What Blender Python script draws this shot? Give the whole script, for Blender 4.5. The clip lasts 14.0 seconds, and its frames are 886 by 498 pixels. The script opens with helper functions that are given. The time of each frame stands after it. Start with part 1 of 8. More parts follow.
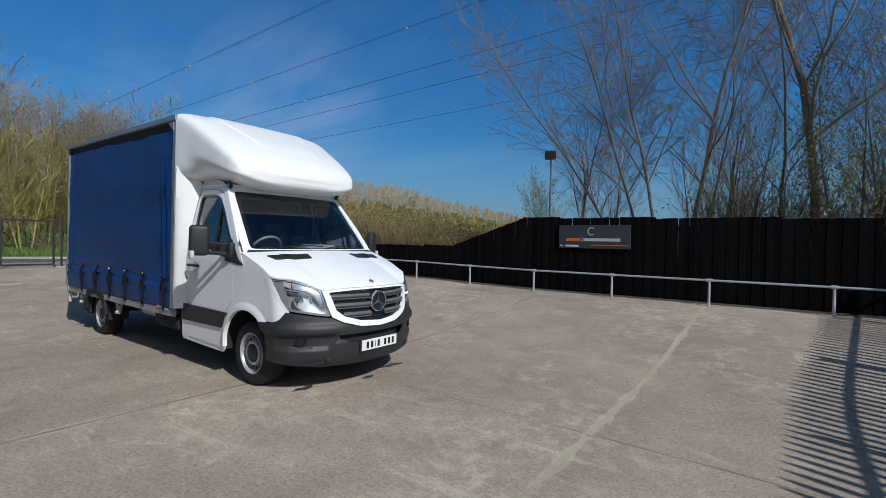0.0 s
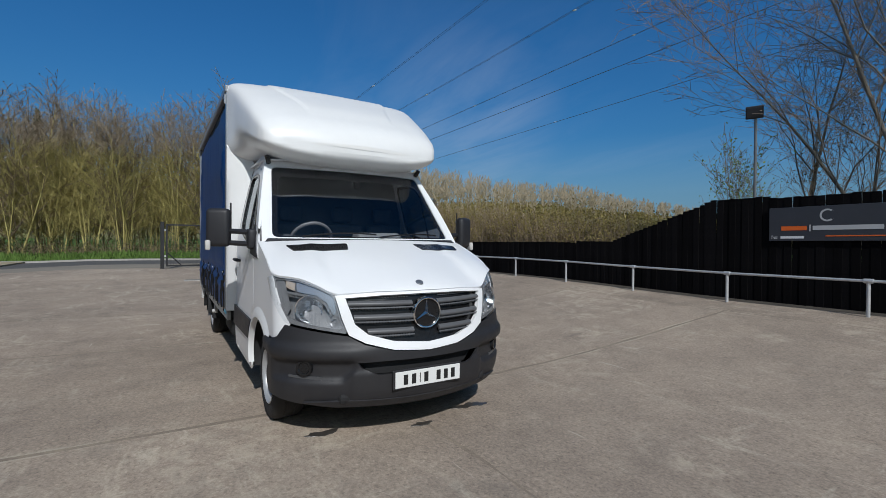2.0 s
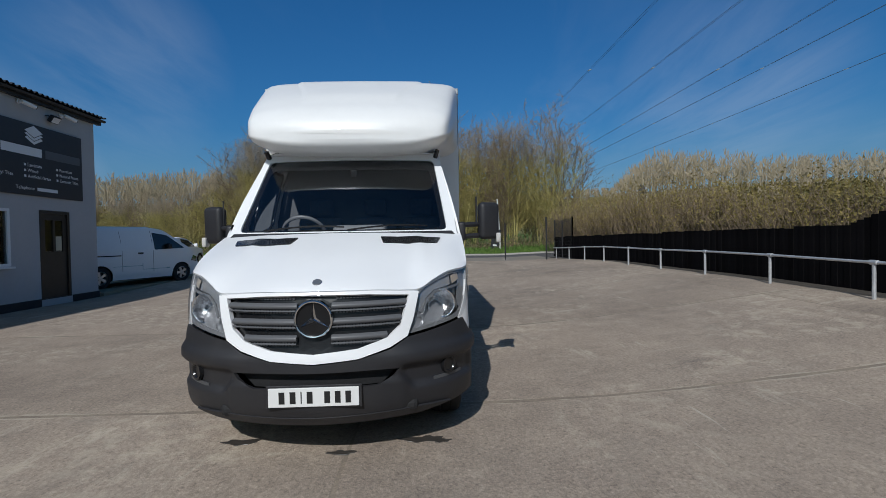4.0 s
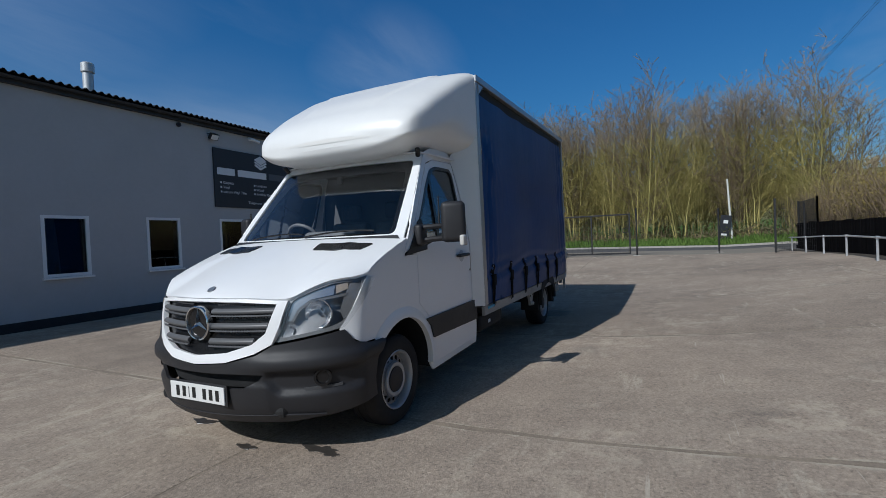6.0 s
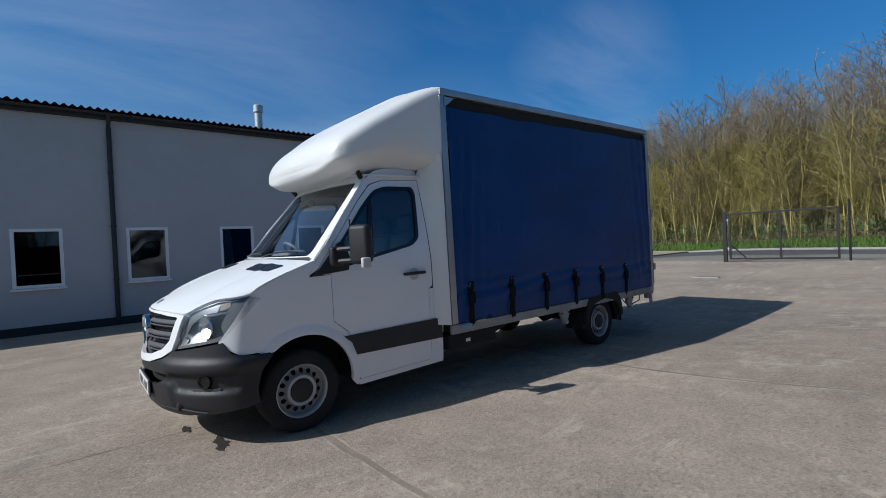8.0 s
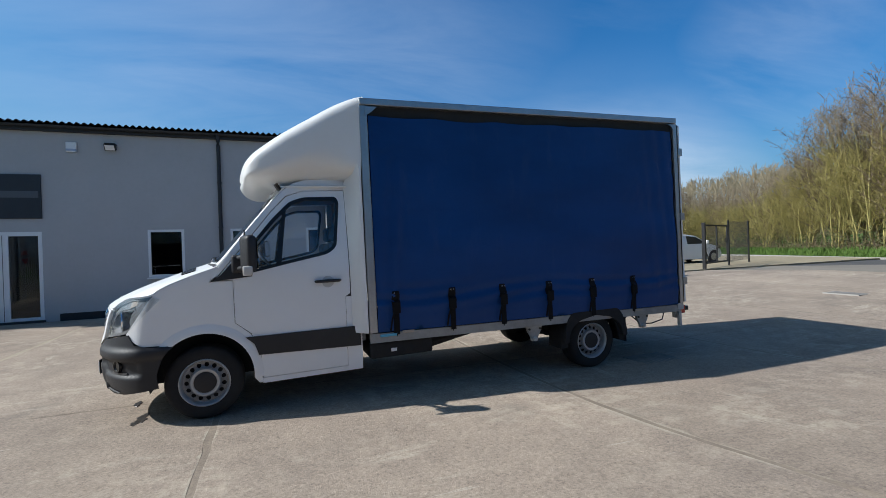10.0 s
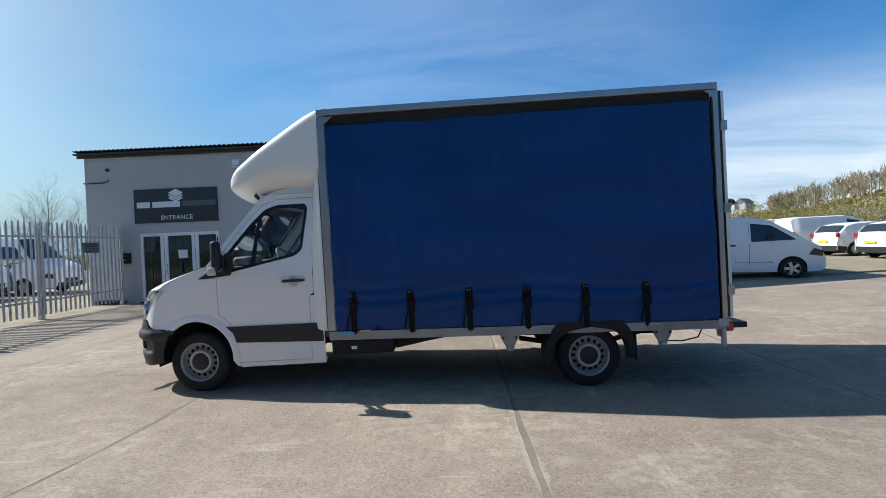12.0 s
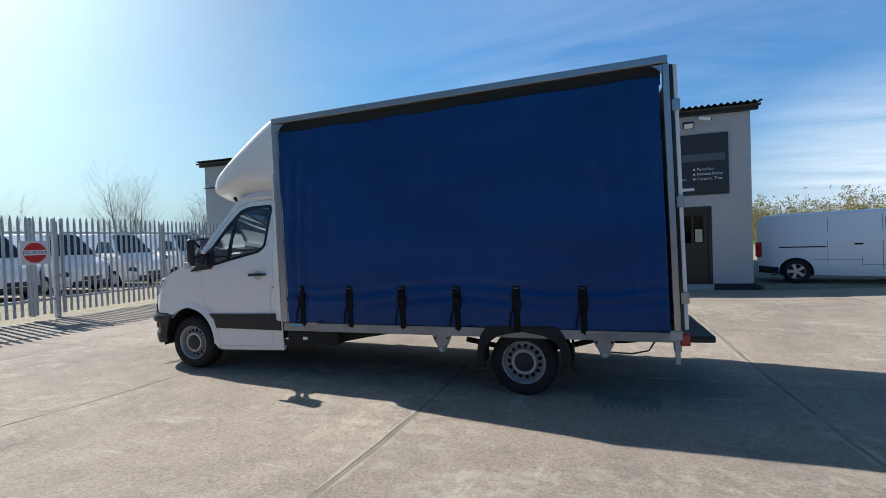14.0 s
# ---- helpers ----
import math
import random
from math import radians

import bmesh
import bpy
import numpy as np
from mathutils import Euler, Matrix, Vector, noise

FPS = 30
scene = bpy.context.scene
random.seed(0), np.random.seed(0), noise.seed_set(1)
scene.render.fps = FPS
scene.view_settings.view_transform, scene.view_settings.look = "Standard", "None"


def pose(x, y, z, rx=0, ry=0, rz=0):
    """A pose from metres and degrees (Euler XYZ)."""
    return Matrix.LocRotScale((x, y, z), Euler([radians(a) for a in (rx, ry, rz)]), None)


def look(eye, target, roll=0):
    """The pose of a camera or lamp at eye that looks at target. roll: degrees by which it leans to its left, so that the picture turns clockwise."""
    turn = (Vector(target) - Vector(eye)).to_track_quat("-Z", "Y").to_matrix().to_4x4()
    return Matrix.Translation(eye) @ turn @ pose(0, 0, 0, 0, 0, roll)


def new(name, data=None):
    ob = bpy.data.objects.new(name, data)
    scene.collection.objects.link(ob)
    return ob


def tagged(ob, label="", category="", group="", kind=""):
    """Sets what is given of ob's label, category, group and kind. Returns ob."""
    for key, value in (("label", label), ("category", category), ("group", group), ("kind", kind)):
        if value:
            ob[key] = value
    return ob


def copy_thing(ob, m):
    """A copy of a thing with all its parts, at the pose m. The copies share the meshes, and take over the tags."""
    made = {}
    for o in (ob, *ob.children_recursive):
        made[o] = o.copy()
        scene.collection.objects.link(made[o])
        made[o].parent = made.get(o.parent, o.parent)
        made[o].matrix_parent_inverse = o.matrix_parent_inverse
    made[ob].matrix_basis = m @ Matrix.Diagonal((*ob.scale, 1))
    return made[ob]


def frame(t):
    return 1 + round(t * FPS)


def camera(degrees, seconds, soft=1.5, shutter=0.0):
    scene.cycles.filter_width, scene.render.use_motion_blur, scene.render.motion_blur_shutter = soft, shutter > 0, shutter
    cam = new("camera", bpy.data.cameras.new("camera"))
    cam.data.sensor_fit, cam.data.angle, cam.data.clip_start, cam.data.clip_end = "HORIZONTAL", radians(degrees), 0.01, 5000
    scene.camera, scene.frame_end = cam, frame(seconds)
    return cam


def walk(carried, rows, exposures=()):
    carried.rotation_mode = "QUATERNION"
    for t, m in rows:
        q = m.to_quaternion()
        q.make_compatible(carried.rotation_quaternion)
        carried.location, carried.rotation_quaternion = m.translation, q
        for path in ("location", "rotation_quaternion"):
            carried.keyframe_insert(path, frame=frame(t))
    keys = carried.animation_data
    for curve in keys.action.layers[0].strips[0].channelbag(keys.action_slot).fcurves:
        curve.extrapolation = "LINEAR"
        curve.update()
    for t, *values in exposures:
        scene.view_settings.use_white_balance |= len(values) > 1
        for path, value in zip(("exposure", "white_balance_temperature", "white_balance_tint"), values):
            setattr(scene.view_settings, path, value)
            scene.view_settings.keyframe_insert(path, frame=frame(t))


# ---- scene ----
LENS = 88.0
cam = camera(LENS, 14.0, 0.8)
PATH = [
    (0, (4.500, -3.590, 1.539), (2.107, -0.386, 1.486), 1.14),
    (0.5, (4.166, -3.127, 1.493), (1.523, -0.126, 1.435), 0.88),
    (1, (3.958, -2.641, 1.449), (1.012, 0.064, 1.394), 0.72),
    (1.5, (3.846, -2.139, 1.421), (0.620, 0.225, 1.365), 0.65),
    (2, (3.823, -1.608, 1.387), (0.402, 0.465, 1.342), 0.39),
    (2.5, (3.789, -1.078, 1.362), (0.131, 0.540, 1.319), 0.13),
    (3, (3.741, -0.453, 1.341), (-0.096, 0.677, 1.284), -0.30),
    (3.2, (3.736, -0.216, 1.318), (-0.154, 0.714, 1.259), -0.44),
    (5.3, (3.292, 2.046, 1.405), (-0.570, 1.007, 1.299), -2.12),
    (5.5, (3.202, 2.271, 1.397), (-0.603, 1.040, 1.293), -2.26),
    (6, (2.923, 2.786, 1.376), (-0.664, 1.018, 1.289), -2.49),
    (6.5, (2.613, 3.281, 1.399), (-0.704, 1.047, 1.335), -2.61),
    (7, (2.295, 3.745, 1.437), (-0.754, 1.156, 1.386), -2.55),
    (7.5, (1.898, 4.196, 1.481), (-0.889, 1.328, 1.425), -2.60),
    (8, (1.442, 4.588, 1.489), (-1.094, 1.496, 1.439), -2.64),
    (8.5, (0.921, 4.895, 1.495), (-1.315, 1.579, 1.435), -2.67),
    (8.7, (0.709, 5.039, 1.501), (-1.397, 1.639, 1.444), -2.71),
    (10.8, (-1.514, 5.861, 1.548), (-2.361, 1.952, 1.502), -1.75),
    (11, (-1.764, 5.905, 1.558), (-2.420, 1.960, 1.502), -1.97),
    (11.5, (-2.393, 5.990, 1.582), (-2.602, 1.996, 1.526), -2.02),
    (12, (-2.994, 5.944, 1.587), (-2.842, 1.947, 1.517), -2.17),
    (12.5, (-3.539, 5.878, 1.576), (-3.089, 1.904, 1.501), -2.17),
    (13, (-4.056, 5.763, 1.550), (-3.339, 1.828, 1.483), -2.13),
    (13.5, (-4.552, 5.695, 1.564), (-3.573, 1.817, 1.497), -2.08),
    (14, (-5.035, 5.578, 1.554), (-3.793, 1.777, 1.477), -2.04),
]
EXPOSURES = [(0.0, -0.38, 5850, 10), (3.0, -0.64, 5900, 10), (6.5, -0.58, 5770, 10), (8.5, -0.24, 5770, 10), (11.0, 0.22, 6020, 9), (14.0, 0.32, 5980, 9)]

walk(cam, [(t, look(eye, target, roll)) for t, eye, target, roll in PATH], EXPOSURES)

# ---- sky and sun ----
SUN_DIR = Vector((1.20, -0.31, 1.0)).normalized()
sun_el, sun_az = math.asin(SUN_DIR.z), math.atan2(SUN_DIR.y, SUN_DIR.x)

world = bpy.data.worlds.new("sky")
scene.world = world
world.use_nodes = True


class Nodes:
    """Short hand for building a node tree."""

    def __init__(self, tree):
        self.tree = tree

    def link(self, a, b):
        self.tree.links.new(a, b)

    def noise(self, vec, scale, detail=4.0, rough=0.55, dist=0.0):
        n = self.tree.nodes.new("ShaderNodeTexNoise")
        n.inputs["Scale"].default_value = scale
        n.inputs["Detail"].default_value = detail
        n.inputs["Roughness"].default_value = rough
        n.inputs["Distortion"].default_value = dist
        if vec is not None:
            self.link(vec, n.inputs["Vector"])
        return n.outputs["Fac"]

    def ramp(self, fac, stops):
        n = self.tree.nodes.new("ShaderNodeValToRGB")
        e = n.color_ramp.elements
        while len(e) < len(stops):
            e.new(0.5)
        for el, (pos, col) in zip(e, stops):
            el.position = pos
            el.color = (col, col, col, 1) if not hasattr(col, "__len__") else (*col[:3], 1)
        self.link(fac, n.inputs["Fac"])
        return n.outputs["Color"]

    def mix(self, fac, a, b, mode="MIX"):
        n = self.tree.nodes.new("ShaderNodeMix")
        n.data_type = "RGBA"
        n.blend_type = mode
        n.clamp_factor = True
        for at, v in ((0, fac), (6, a), (7, b)):
            sock = n.inputs[at]
            if isinstance(v, (int, float)):
                sock.default_value = v if at == 0 else (v, v, v, 1)
            elif isinstance(v, tuple):
                sock.default_value = (*v[:3], 1)
            else:
                self.link(v, sock)
        return n.outputs[2]

    def math(self, op, a, b=0.0):
        n = self.tree.nodes.new("ShaderNodeMath")
        n.operation = op
        for sock, v in zip(n.inputs, (a, b)):
            if isinstance(v, (int, float)):
                sock.default_value = v
            else:
                self.link(v, sock)
        return n.outputs[0]

    def scaled(self, vec, sx, sy, sz, rz=0.0):
        n = self.tree.nodes.new("ShaderNodeMapping")
        n.inputs["Scale"].default_value = (sx, sy, sz)
        n.inputs["Rotation"].default_value = (0, 0, rz)
        self.link(vec, n.inputs["Vector"])
        return n.outputs["Vector"]


def build_sky():
    N = Nodes(world.node_tree)
    world.node_tree.nodes.clear()
    out = world.node_tree.nodes.new("ShaderNodeOutputWorld")
    bg = world.node_tree.nodes.new("ShaderNodeBackground")
    sky = world.node_tree.nodes.new("ShaderNodeTexSky")
    sky.sky_type = "NISHITA"
    sky.sun_disc = False
    sky.sun_elevation = sun_el
    sky.sun_rotation = math.pi / 2 - sun_az
    sky.altitude = 50
    sky.air_density = SKY_AIR
    sky.dust_density = SKY_DUST
    sky.ozone_density = SKY_OZONE
    # thin cirrus, streaked across the sky
    geo = world.node_tree.nodes.new("ShaderNodeTexCoord")
    sep = world.node_tree.nodes.new("ShaderNodeSeparateXYZ")
    N.link(geo.outputs["Generated"], sep.inputs[0])
    high = N.math("ADD", N.math("ABSOLUTE", sep.outputs["Z"]), 0.12)
    comb = world.node_tree.nodes.new("ShaderNodeCombineXYZ")
    N.link(N.math("DIVIDE", sep.outputs["X"], high), comb.inputs[0])
    N.link(N.math("DIVIDE", sep.outputs["Y"], high), comb.inputs[1])
    streak = N.scaled(comb.outputs[0], 0.9, 2.2, 1.0, radians(35))
    n1 = N.noise(streak, 0.9, 7.0, 0.62, 0.6)
    n2 = N.noise(comb.outputs[0], 0.35, 3.0, 0.5)
    veil = N.math("MULTIPLY", N.ramp(n1, [(0.47, 0.0), (0.80, 1.0)]), N.ramp(n2, [(0.42, 0.0), (0.66, 1.0)]))
    fade = N.ramp(sep.outputs["Z"], [(0.02, 0.25), (0.10, 1.0), (0.5, 0.55), (0.9, 0.2)])
    cloud = N.math("MULTIPLY", N.math("MULTIPLY", veil, fade), 0.13)
    # a low white bank in the south-west and a few loose wisps
    for (cx, cy, cz), tight, amount, sx, sy, rot in CLOUDS:
        dot = world.node_tree.nodes.new("ShaderNodeVectorMath")
        dot.operation = "DOT_PRODUCT"
        N.link(geo.outputs["Generated"], dot.inputs[0])
        dot.inputs[1].default_value = Vector((cx, cy, cz)).normalized()
        near = N.ramp(dot.outputs["Value"], [(tight, 0.0), (1 - (1 - tight) * 0.15, 1.0)])
        tex = N.ramp(N.noise(N.scaled(comb.outputs[0], sx, sy, 1.0, radians(rot)), 1.1, 8.0, 0.6, 0.5), [(0.30, 0.0), (0.66, 1.0)])
        if amount > 0.5:
            tex = N.math("ADD", N.math("MULTIPLY", tex, 0.6), 0.4)
            near = N.math("MULTIPLY", near, N.ramp(sep.outputs["Z"], [(0.10, 1.0), (0.20, 0.62), (0.30, 0.12), (0.40, 0.0)]))
        cloud = N.math("MAXIMUM", cloud, N.math("MULTIPLY", N.math("MULTIPLY", near, tex), amount))
    hue = world.node_tree.nodes.new("ShaderNodeHueSaturation")
    hue.inputs["Saturation"].default_value = SKY_SATURATION
    N.link(sky.outputs["Color"], hue.inputs["Color"])
    part_of = world.node_tree.nodes.new("ShaderNodeSeparateColor")
    N.link(sky.outputs["Color"], part_of.inputs[0])
    pale = N.ramp(N.math("MULTIPLY", part_of.outputs[0], 0.1), [(0.10, 0.0), (0.48, 1.0)])
    deep = N.mix(1.0, hue.outputs[0], N.mix(pale, SKY_TINT, SKY_PALE), "MULTIPLY")
    haze = N.ramp(sep.outputs["Z"], [(0.0, 0.62), (0.06, 0.42), (0.22, 0.0)])
    deep = N.mix(haze, deep, SKY_HAZE)
    # the sky deepens towards the zenith
    deep = N.mix(1.0, deep, N.ramp(sep.outputs["Z"], [(0.0, 1.0), (0.45, 0.95), (0.75, 0.62), (1.0, 0.5)]), "MULTIPLY")
    col = N.mix(cloud, deep, CLOUD_COLOUR)
    N.link(col, bg.inputs["Color"])
    bg.inputs["Strength"].default_value = SKY_STRENGTH
    N.link(bg.outputs[0], out.inputs[0])


SKY_AIR, SKY_DUST, SKY_OZONE, SKY_STRENGTH = 1.0, 2.6, 3.0, 0.082
SKY_PALE, SKY_HAZE = (0.80, 1.02, 1.02), (4.0, 6.2, 8.4)
SKY_SATURATION, SKY_TINT, CLOUD_COLOUR = 1.12, (0.53, 1.28, 1.66), (10.5, 10.8, 11.2)
CLOUDS = [((-0.05, -0.93, 0.36), 0.84, 0.17, 0.5, 1.6, 60), ((-0.56, -0.82, 0.05), 0.92, 0.78, 0.6, 1.7, 50), ((-0.80, 0.54, 0.26), 0.978, 0.16, 0.8, 3.0, 35), ((-0.80, -0.50, 0.30), 0.985, 0.13, 0.9, 2.6, 10)]
build_sky()
sun_data = bpy.data.lights.new("sun", "SUN")
sun_data.energy, sun_data.angle, sun_data.color = 4.9, radians(0.53), (1.0, 0.945, 0.86)
sun = new("sun", sun_data)
sun.matrix_world = look(SUN_DIR * 60, (0, 0, 0))

# ---- materials ----
MATS = {}


def material(name, colour, rough=0.5, metal=0.0, vary=0.0, scale=6.0, bump=0.0, bump_scale=60.0, coat=0.0, dirt=None, dirt_scale=2.0, dirt_amount=0.4, random_tone=0.0, spec=0.5, trans=0.0, ior=1.45):
    """A painted, plastic, metal or stone surface: two scales of tone, grain and dirt in object space."""
    if name in MATS:
        return MATS[name]
    m = bpy.data.materials.new(name)
    m.use_nodes = True
    t = m.node_tree
    N = Nodes(t)
    p = t.nodes["Principled BSDF"]
    tc = t.nodes.new("ShaderNodeTexCoord")
    at = tc.outputs["Object"]
    p.inputs["Metallic"].default_value = metal
    p.inputs["Roughness"].default_value = rough
    p.inputs["Specular IOR Level"].default_value = spec
    p.inputs["Coat Weight"].default_value = coat
    p.inputs["Coat Roughness"].default_value = 0.04
    p.inputs["IOR"].default_value = ior
    p.inputs["Transmission Weight"].default_value = trans
    col = None
    if vary > 0:
        big = N.noise(at, scale, 5.0)
        fine = N.noise(at, scale * 9, 3.0)
        tone = N.math("ADD", N.math("MULTIPLY", big, 0.65), N.math("MULTIPLY", fine, 0.35))
        low = tuple(c * (1 - vary) for c in colour)
        high = tuple(min(1.0, c * (1 + vary)) for c in colour)
        col = N.mix(N.ramp(tone, [(0.3, 0.0), (0.7, 1.0)]), low, high)
    if dirt:
        d = N.math("MULTIPLY", N.ramp(N.noise(at, dirt_scale, 8.0, 0.65), [(0.45, 0.0), (0.75, 1.0)]), dirt_amount)
        col = N.mix(d, col if col is not None else colour, dirt)
    if random_tone > 0:
        info = t.nodes.new("ShaderNodeObjectInfo")
        f = N.math("ADD", N.math("MULTIPLY", info.outputs["Random"], 2 * random_tone), 1 - random_tone)
        col = N.mix(1.0, col if col is not None else colour, f, "MULTIPLY")
    if col is None:
        p.inputs["Base Color"].default_value = (*colour, 1)
    else:
        N.link(col, p.inputs["Base Color"])
    if vary > 0 and metal == 0:
        N.link(N.math("ADD", N.math("MULTIPLY", N.noise(at, scale * 3, 4.0), 0.16), rough - 0.08), p.inputs["Roughness"])
    if bump > 0:
        b = t.nodes.new("ShaderNodeBump")
        b.inputs["Strength"].default_value = 1.0
        b.inputs["Distance"].default_value = bump
        N.link(N.noise(at, bump_scale, 6.0, 0.6), b.inputs["Height"])
        N.link(b.outputs[0], p.inputs["Normal"])
    MATS[name] = m
    return m


def glass(name, tint, rough=0.0, ior=1.52):
    if name in MATS:
        return MATS[name]
    m = bpy.data.materials.new(name)
    m.use_nodes = True
    t = m.node_tree
    N = Nodes(t)
    t.nodes.clear()
    out = t.nodes.new("ShaderNodeOutputMaterial")
    clear = t.nodes.new("ShaderNodeBsdfTransparent")
    clear.inputs[0].default_value = (*tint, 1)
    gloss = t.nodes.new("ShaderNodeBsdfGlossy")
    gloss.inputs["Roughness"].default_value = rough
    gloss.inputs["Color"].default_value = (0.9, 0.95, 1.0, 1)
    fr = t.nodes.new("ShaderNodeFresnel")
    fr.inputs["IOR"].default_value = ior
    mix = t.nodes.new("ShaderNodeMixShader")
    N.link(fr.outputs[0], mix.inputs[0])
    N.link(clear.outputs[0], mix.inputs[1])
    N.link(gloss.outputs[0], mix.inputs[2])
    N.link(mix.outputs[0], out.inputs[0])
    MATS[name] = m
    return m


def yard_concrete():
    """Weathered concrete: aggregate speckle, scaled patches, pale scuffs and damp stains, continuous over the slabs."""
    m = bpy.data.materials.new("yard_concrete")
    m.use_nodes = True
    t = m.node_tree
    N = Nodes(t)
    p = t.nodes["Principled BSDF"]
    geo = t.nodes.new("ShaderNodeNewGeometry")
    at = geo.outputs["Position"]
    big = N.noise(at, 0.35, 5.0, 0.6)
    mid = N.noise(at, 2.2, 6.0, 0.65)
    grit = N.noise(at, 55.0, 5.0, 0.75)
    base = N.mix(N.ramp(big, [(0.35, 0.0), (0.68, 1.0)]), (0.262, 0.215, 0.174), (0.392, 0.320, 0.252))
    base = N.mix(N.math("MULTIPLY", N.ramp(mid, [(0.40, 0.0), (0.72, 1.0)]), 0.55), base, (0.435, 0.358, 0.28))
    vor = t.nodes.new("ShaderNodeTexVoronoi")
    vor.inputs["Scale"].default_value = 70.0
    N.link(at, vor.inputs["Vector"])
    stone = t.nodes.new("ShaderNodeSeparateColor")
    N.link(vor.outputs["Color"], stone.inputs[0])
    base = N.mix(0.42, base, N.ramp(stone.outputs[0], [(0.0, (0.70, 0.69, 0.68)), (0.5, (0.98, 0.97, 0.95)), (1.0, (1.30, 1.28, 1.25))]), "MULTIPLY")
    base = N.mix(0.55, base, N.ramp(grit, [(0.3, 0.66), (0.7, 1.34)]), "MULTIPLY")
    # open pits and pale grains of the worn surface
    base = N.mix(0.8, base, N.ramp(N.noise(at, 34.0, 5.0, 0.7), [(0.34, 0.62), (0.45, 0.97), (0.58, 1.03), (0.68, 1.28)]), "MULTIPLY")
    # pale scrapes where the surface has scaled away, in drawn-out patches
    st1 = N.noise(N.scaled(at, 0.55, 2.4, 1.0, radians(20)), 1.6, 9.0, 0.72, 0.4)
    st2 = N.noise(N.scaled(at, 2.6, 0.5, 1.0, radians(-8)), 1.5, 9.0, 0.72, 0.3)
    where = N.ramp(N.noise(at, 0.42, 3.0), [(0.44, 0.0), (0.58, 1.0)])
    flake = N.math("MULTIPLY", N.ramp(N.noise(at, 5.5, 10.0, 0.78, 0.2), [(0.49, 0.0), (0.57, 1.0)]), N.ramp(N.noise(at, 0.55, 4.0, 0.6, 0.6), [(0.48, 0.0), (0.58, 1.0)]))
    base = N.mix(N.math("MULTIPLY", flake, 0.5), base, (0.53, 0.455, 0.355))
    scuff = N.math("MULTIPLY", N.math("MAXIMUM", N.ramp(st1, [(0.56, 0.0), (0.64, 1.0)]), N.ramp(st2, [(0.58, 0.0), (0.66, 1.0)])), where)
    base = N.mix(N.math("MULTIPLY", N.math("MULTIPLY", scuff, N.ramp(N.noise(at, 26.0, 6.0, 0.8), [(0.40, 0.25), (0.56, 1.0)])), 0.62), base, (0.60, 0.53, 0.42))
    # thin scratches, and sandy dust lodged along the joints
    for rot, sx, sy, lo in ((12, 0.9, 16.0, 0.715), (-64, 1.1, 18.0, 0.73)):
        line = N.ramp(N.noise(N.scaled(at, sx, sy, 1.0, radians(rot)), 1.0, 3.0, 0.5), [(lo, 0.0), (lo + 0.03, 1.0)])
        base = N.mix(N.math("MULTIPLY", line, 0.5), base, (0.58, 0.52, 0.43))
    xyz = t.nodes.new("ShaderNodeSeparateXYZ")
    N.link(at, xyz.inputs[0])
    off = N.math("ABSOLUTE", N.math("SUBTRACT", N.math("FRACT", N.math("ADD", N.math("DIVIDE", N.math("ADD", xyz.outputs["X"], 0.1), 3.35), 0.5)), 0.5))
    wide = N.math("MULTIPLY", N.ramp(N.noise(at, 1.3, 6.0, 0.7), [(0.34, 0.0), (0.60, 1.0)]), 0.022)
    dust = N.ramp(N.math("SUBTRACT", wide, off), [(0.0, 0.0), (0.008, 1.0)])
    base = N.mix(N.math("MULTIPLY", dust, 0.6), base, (0.50, 0.45, 0.355))
    worn = N.math("MULTIPLY", N.ramp(N.noise(at, 1.7, 9.0, 0.72, 0.5), [(0.52, 0.0), (0.66, 1.0)]), N.ramp(N.noise(at, 0.3, 3.0), [(0.42, 0.0), (0.62, 1.0)]))
    base = N.mix(N.math("MULTIPLY", worn, 0.45), base, (0.205, 0.178, 0.150))
    # oil and tyre darkening
    oil = N.ramp(N.noise(at, 0.9, 7.0, 0.6, 0.8), [(0.62, 0.0), (0.80, 1.0)])
    base = N.mix(N.math("MULTIPLY", oil, 0.45), base, (0.12, 0.11, 0.10))
    info = t.nodes.new("ShaderNodeObjectInfo")
    base = N.mix(1.0, base, N.math("ADD", N.math("MULTIPLY", info.outputs["Random"], 0.14), 0.93), "MULTIPLY")
    N.link(base, p.inputs["Base Color"])
    p.inputs["Roughness"].default_value = 0.88
    p.inputs["Specular IOR Level"].default_value = 0.25
    b = t.nodes.new("ShaderNodeBump")
    b.inputs["Distance"].default_value = 0.0045
    N.link(N.math("ADD", grit, N.math("MULTIPLY", N.noise(at, 18.0, 6.0, 0.7), 0.8)), b.inputs["Height"])
    N.link(b.outputs[0], p.inputs["Normal"])
    return m


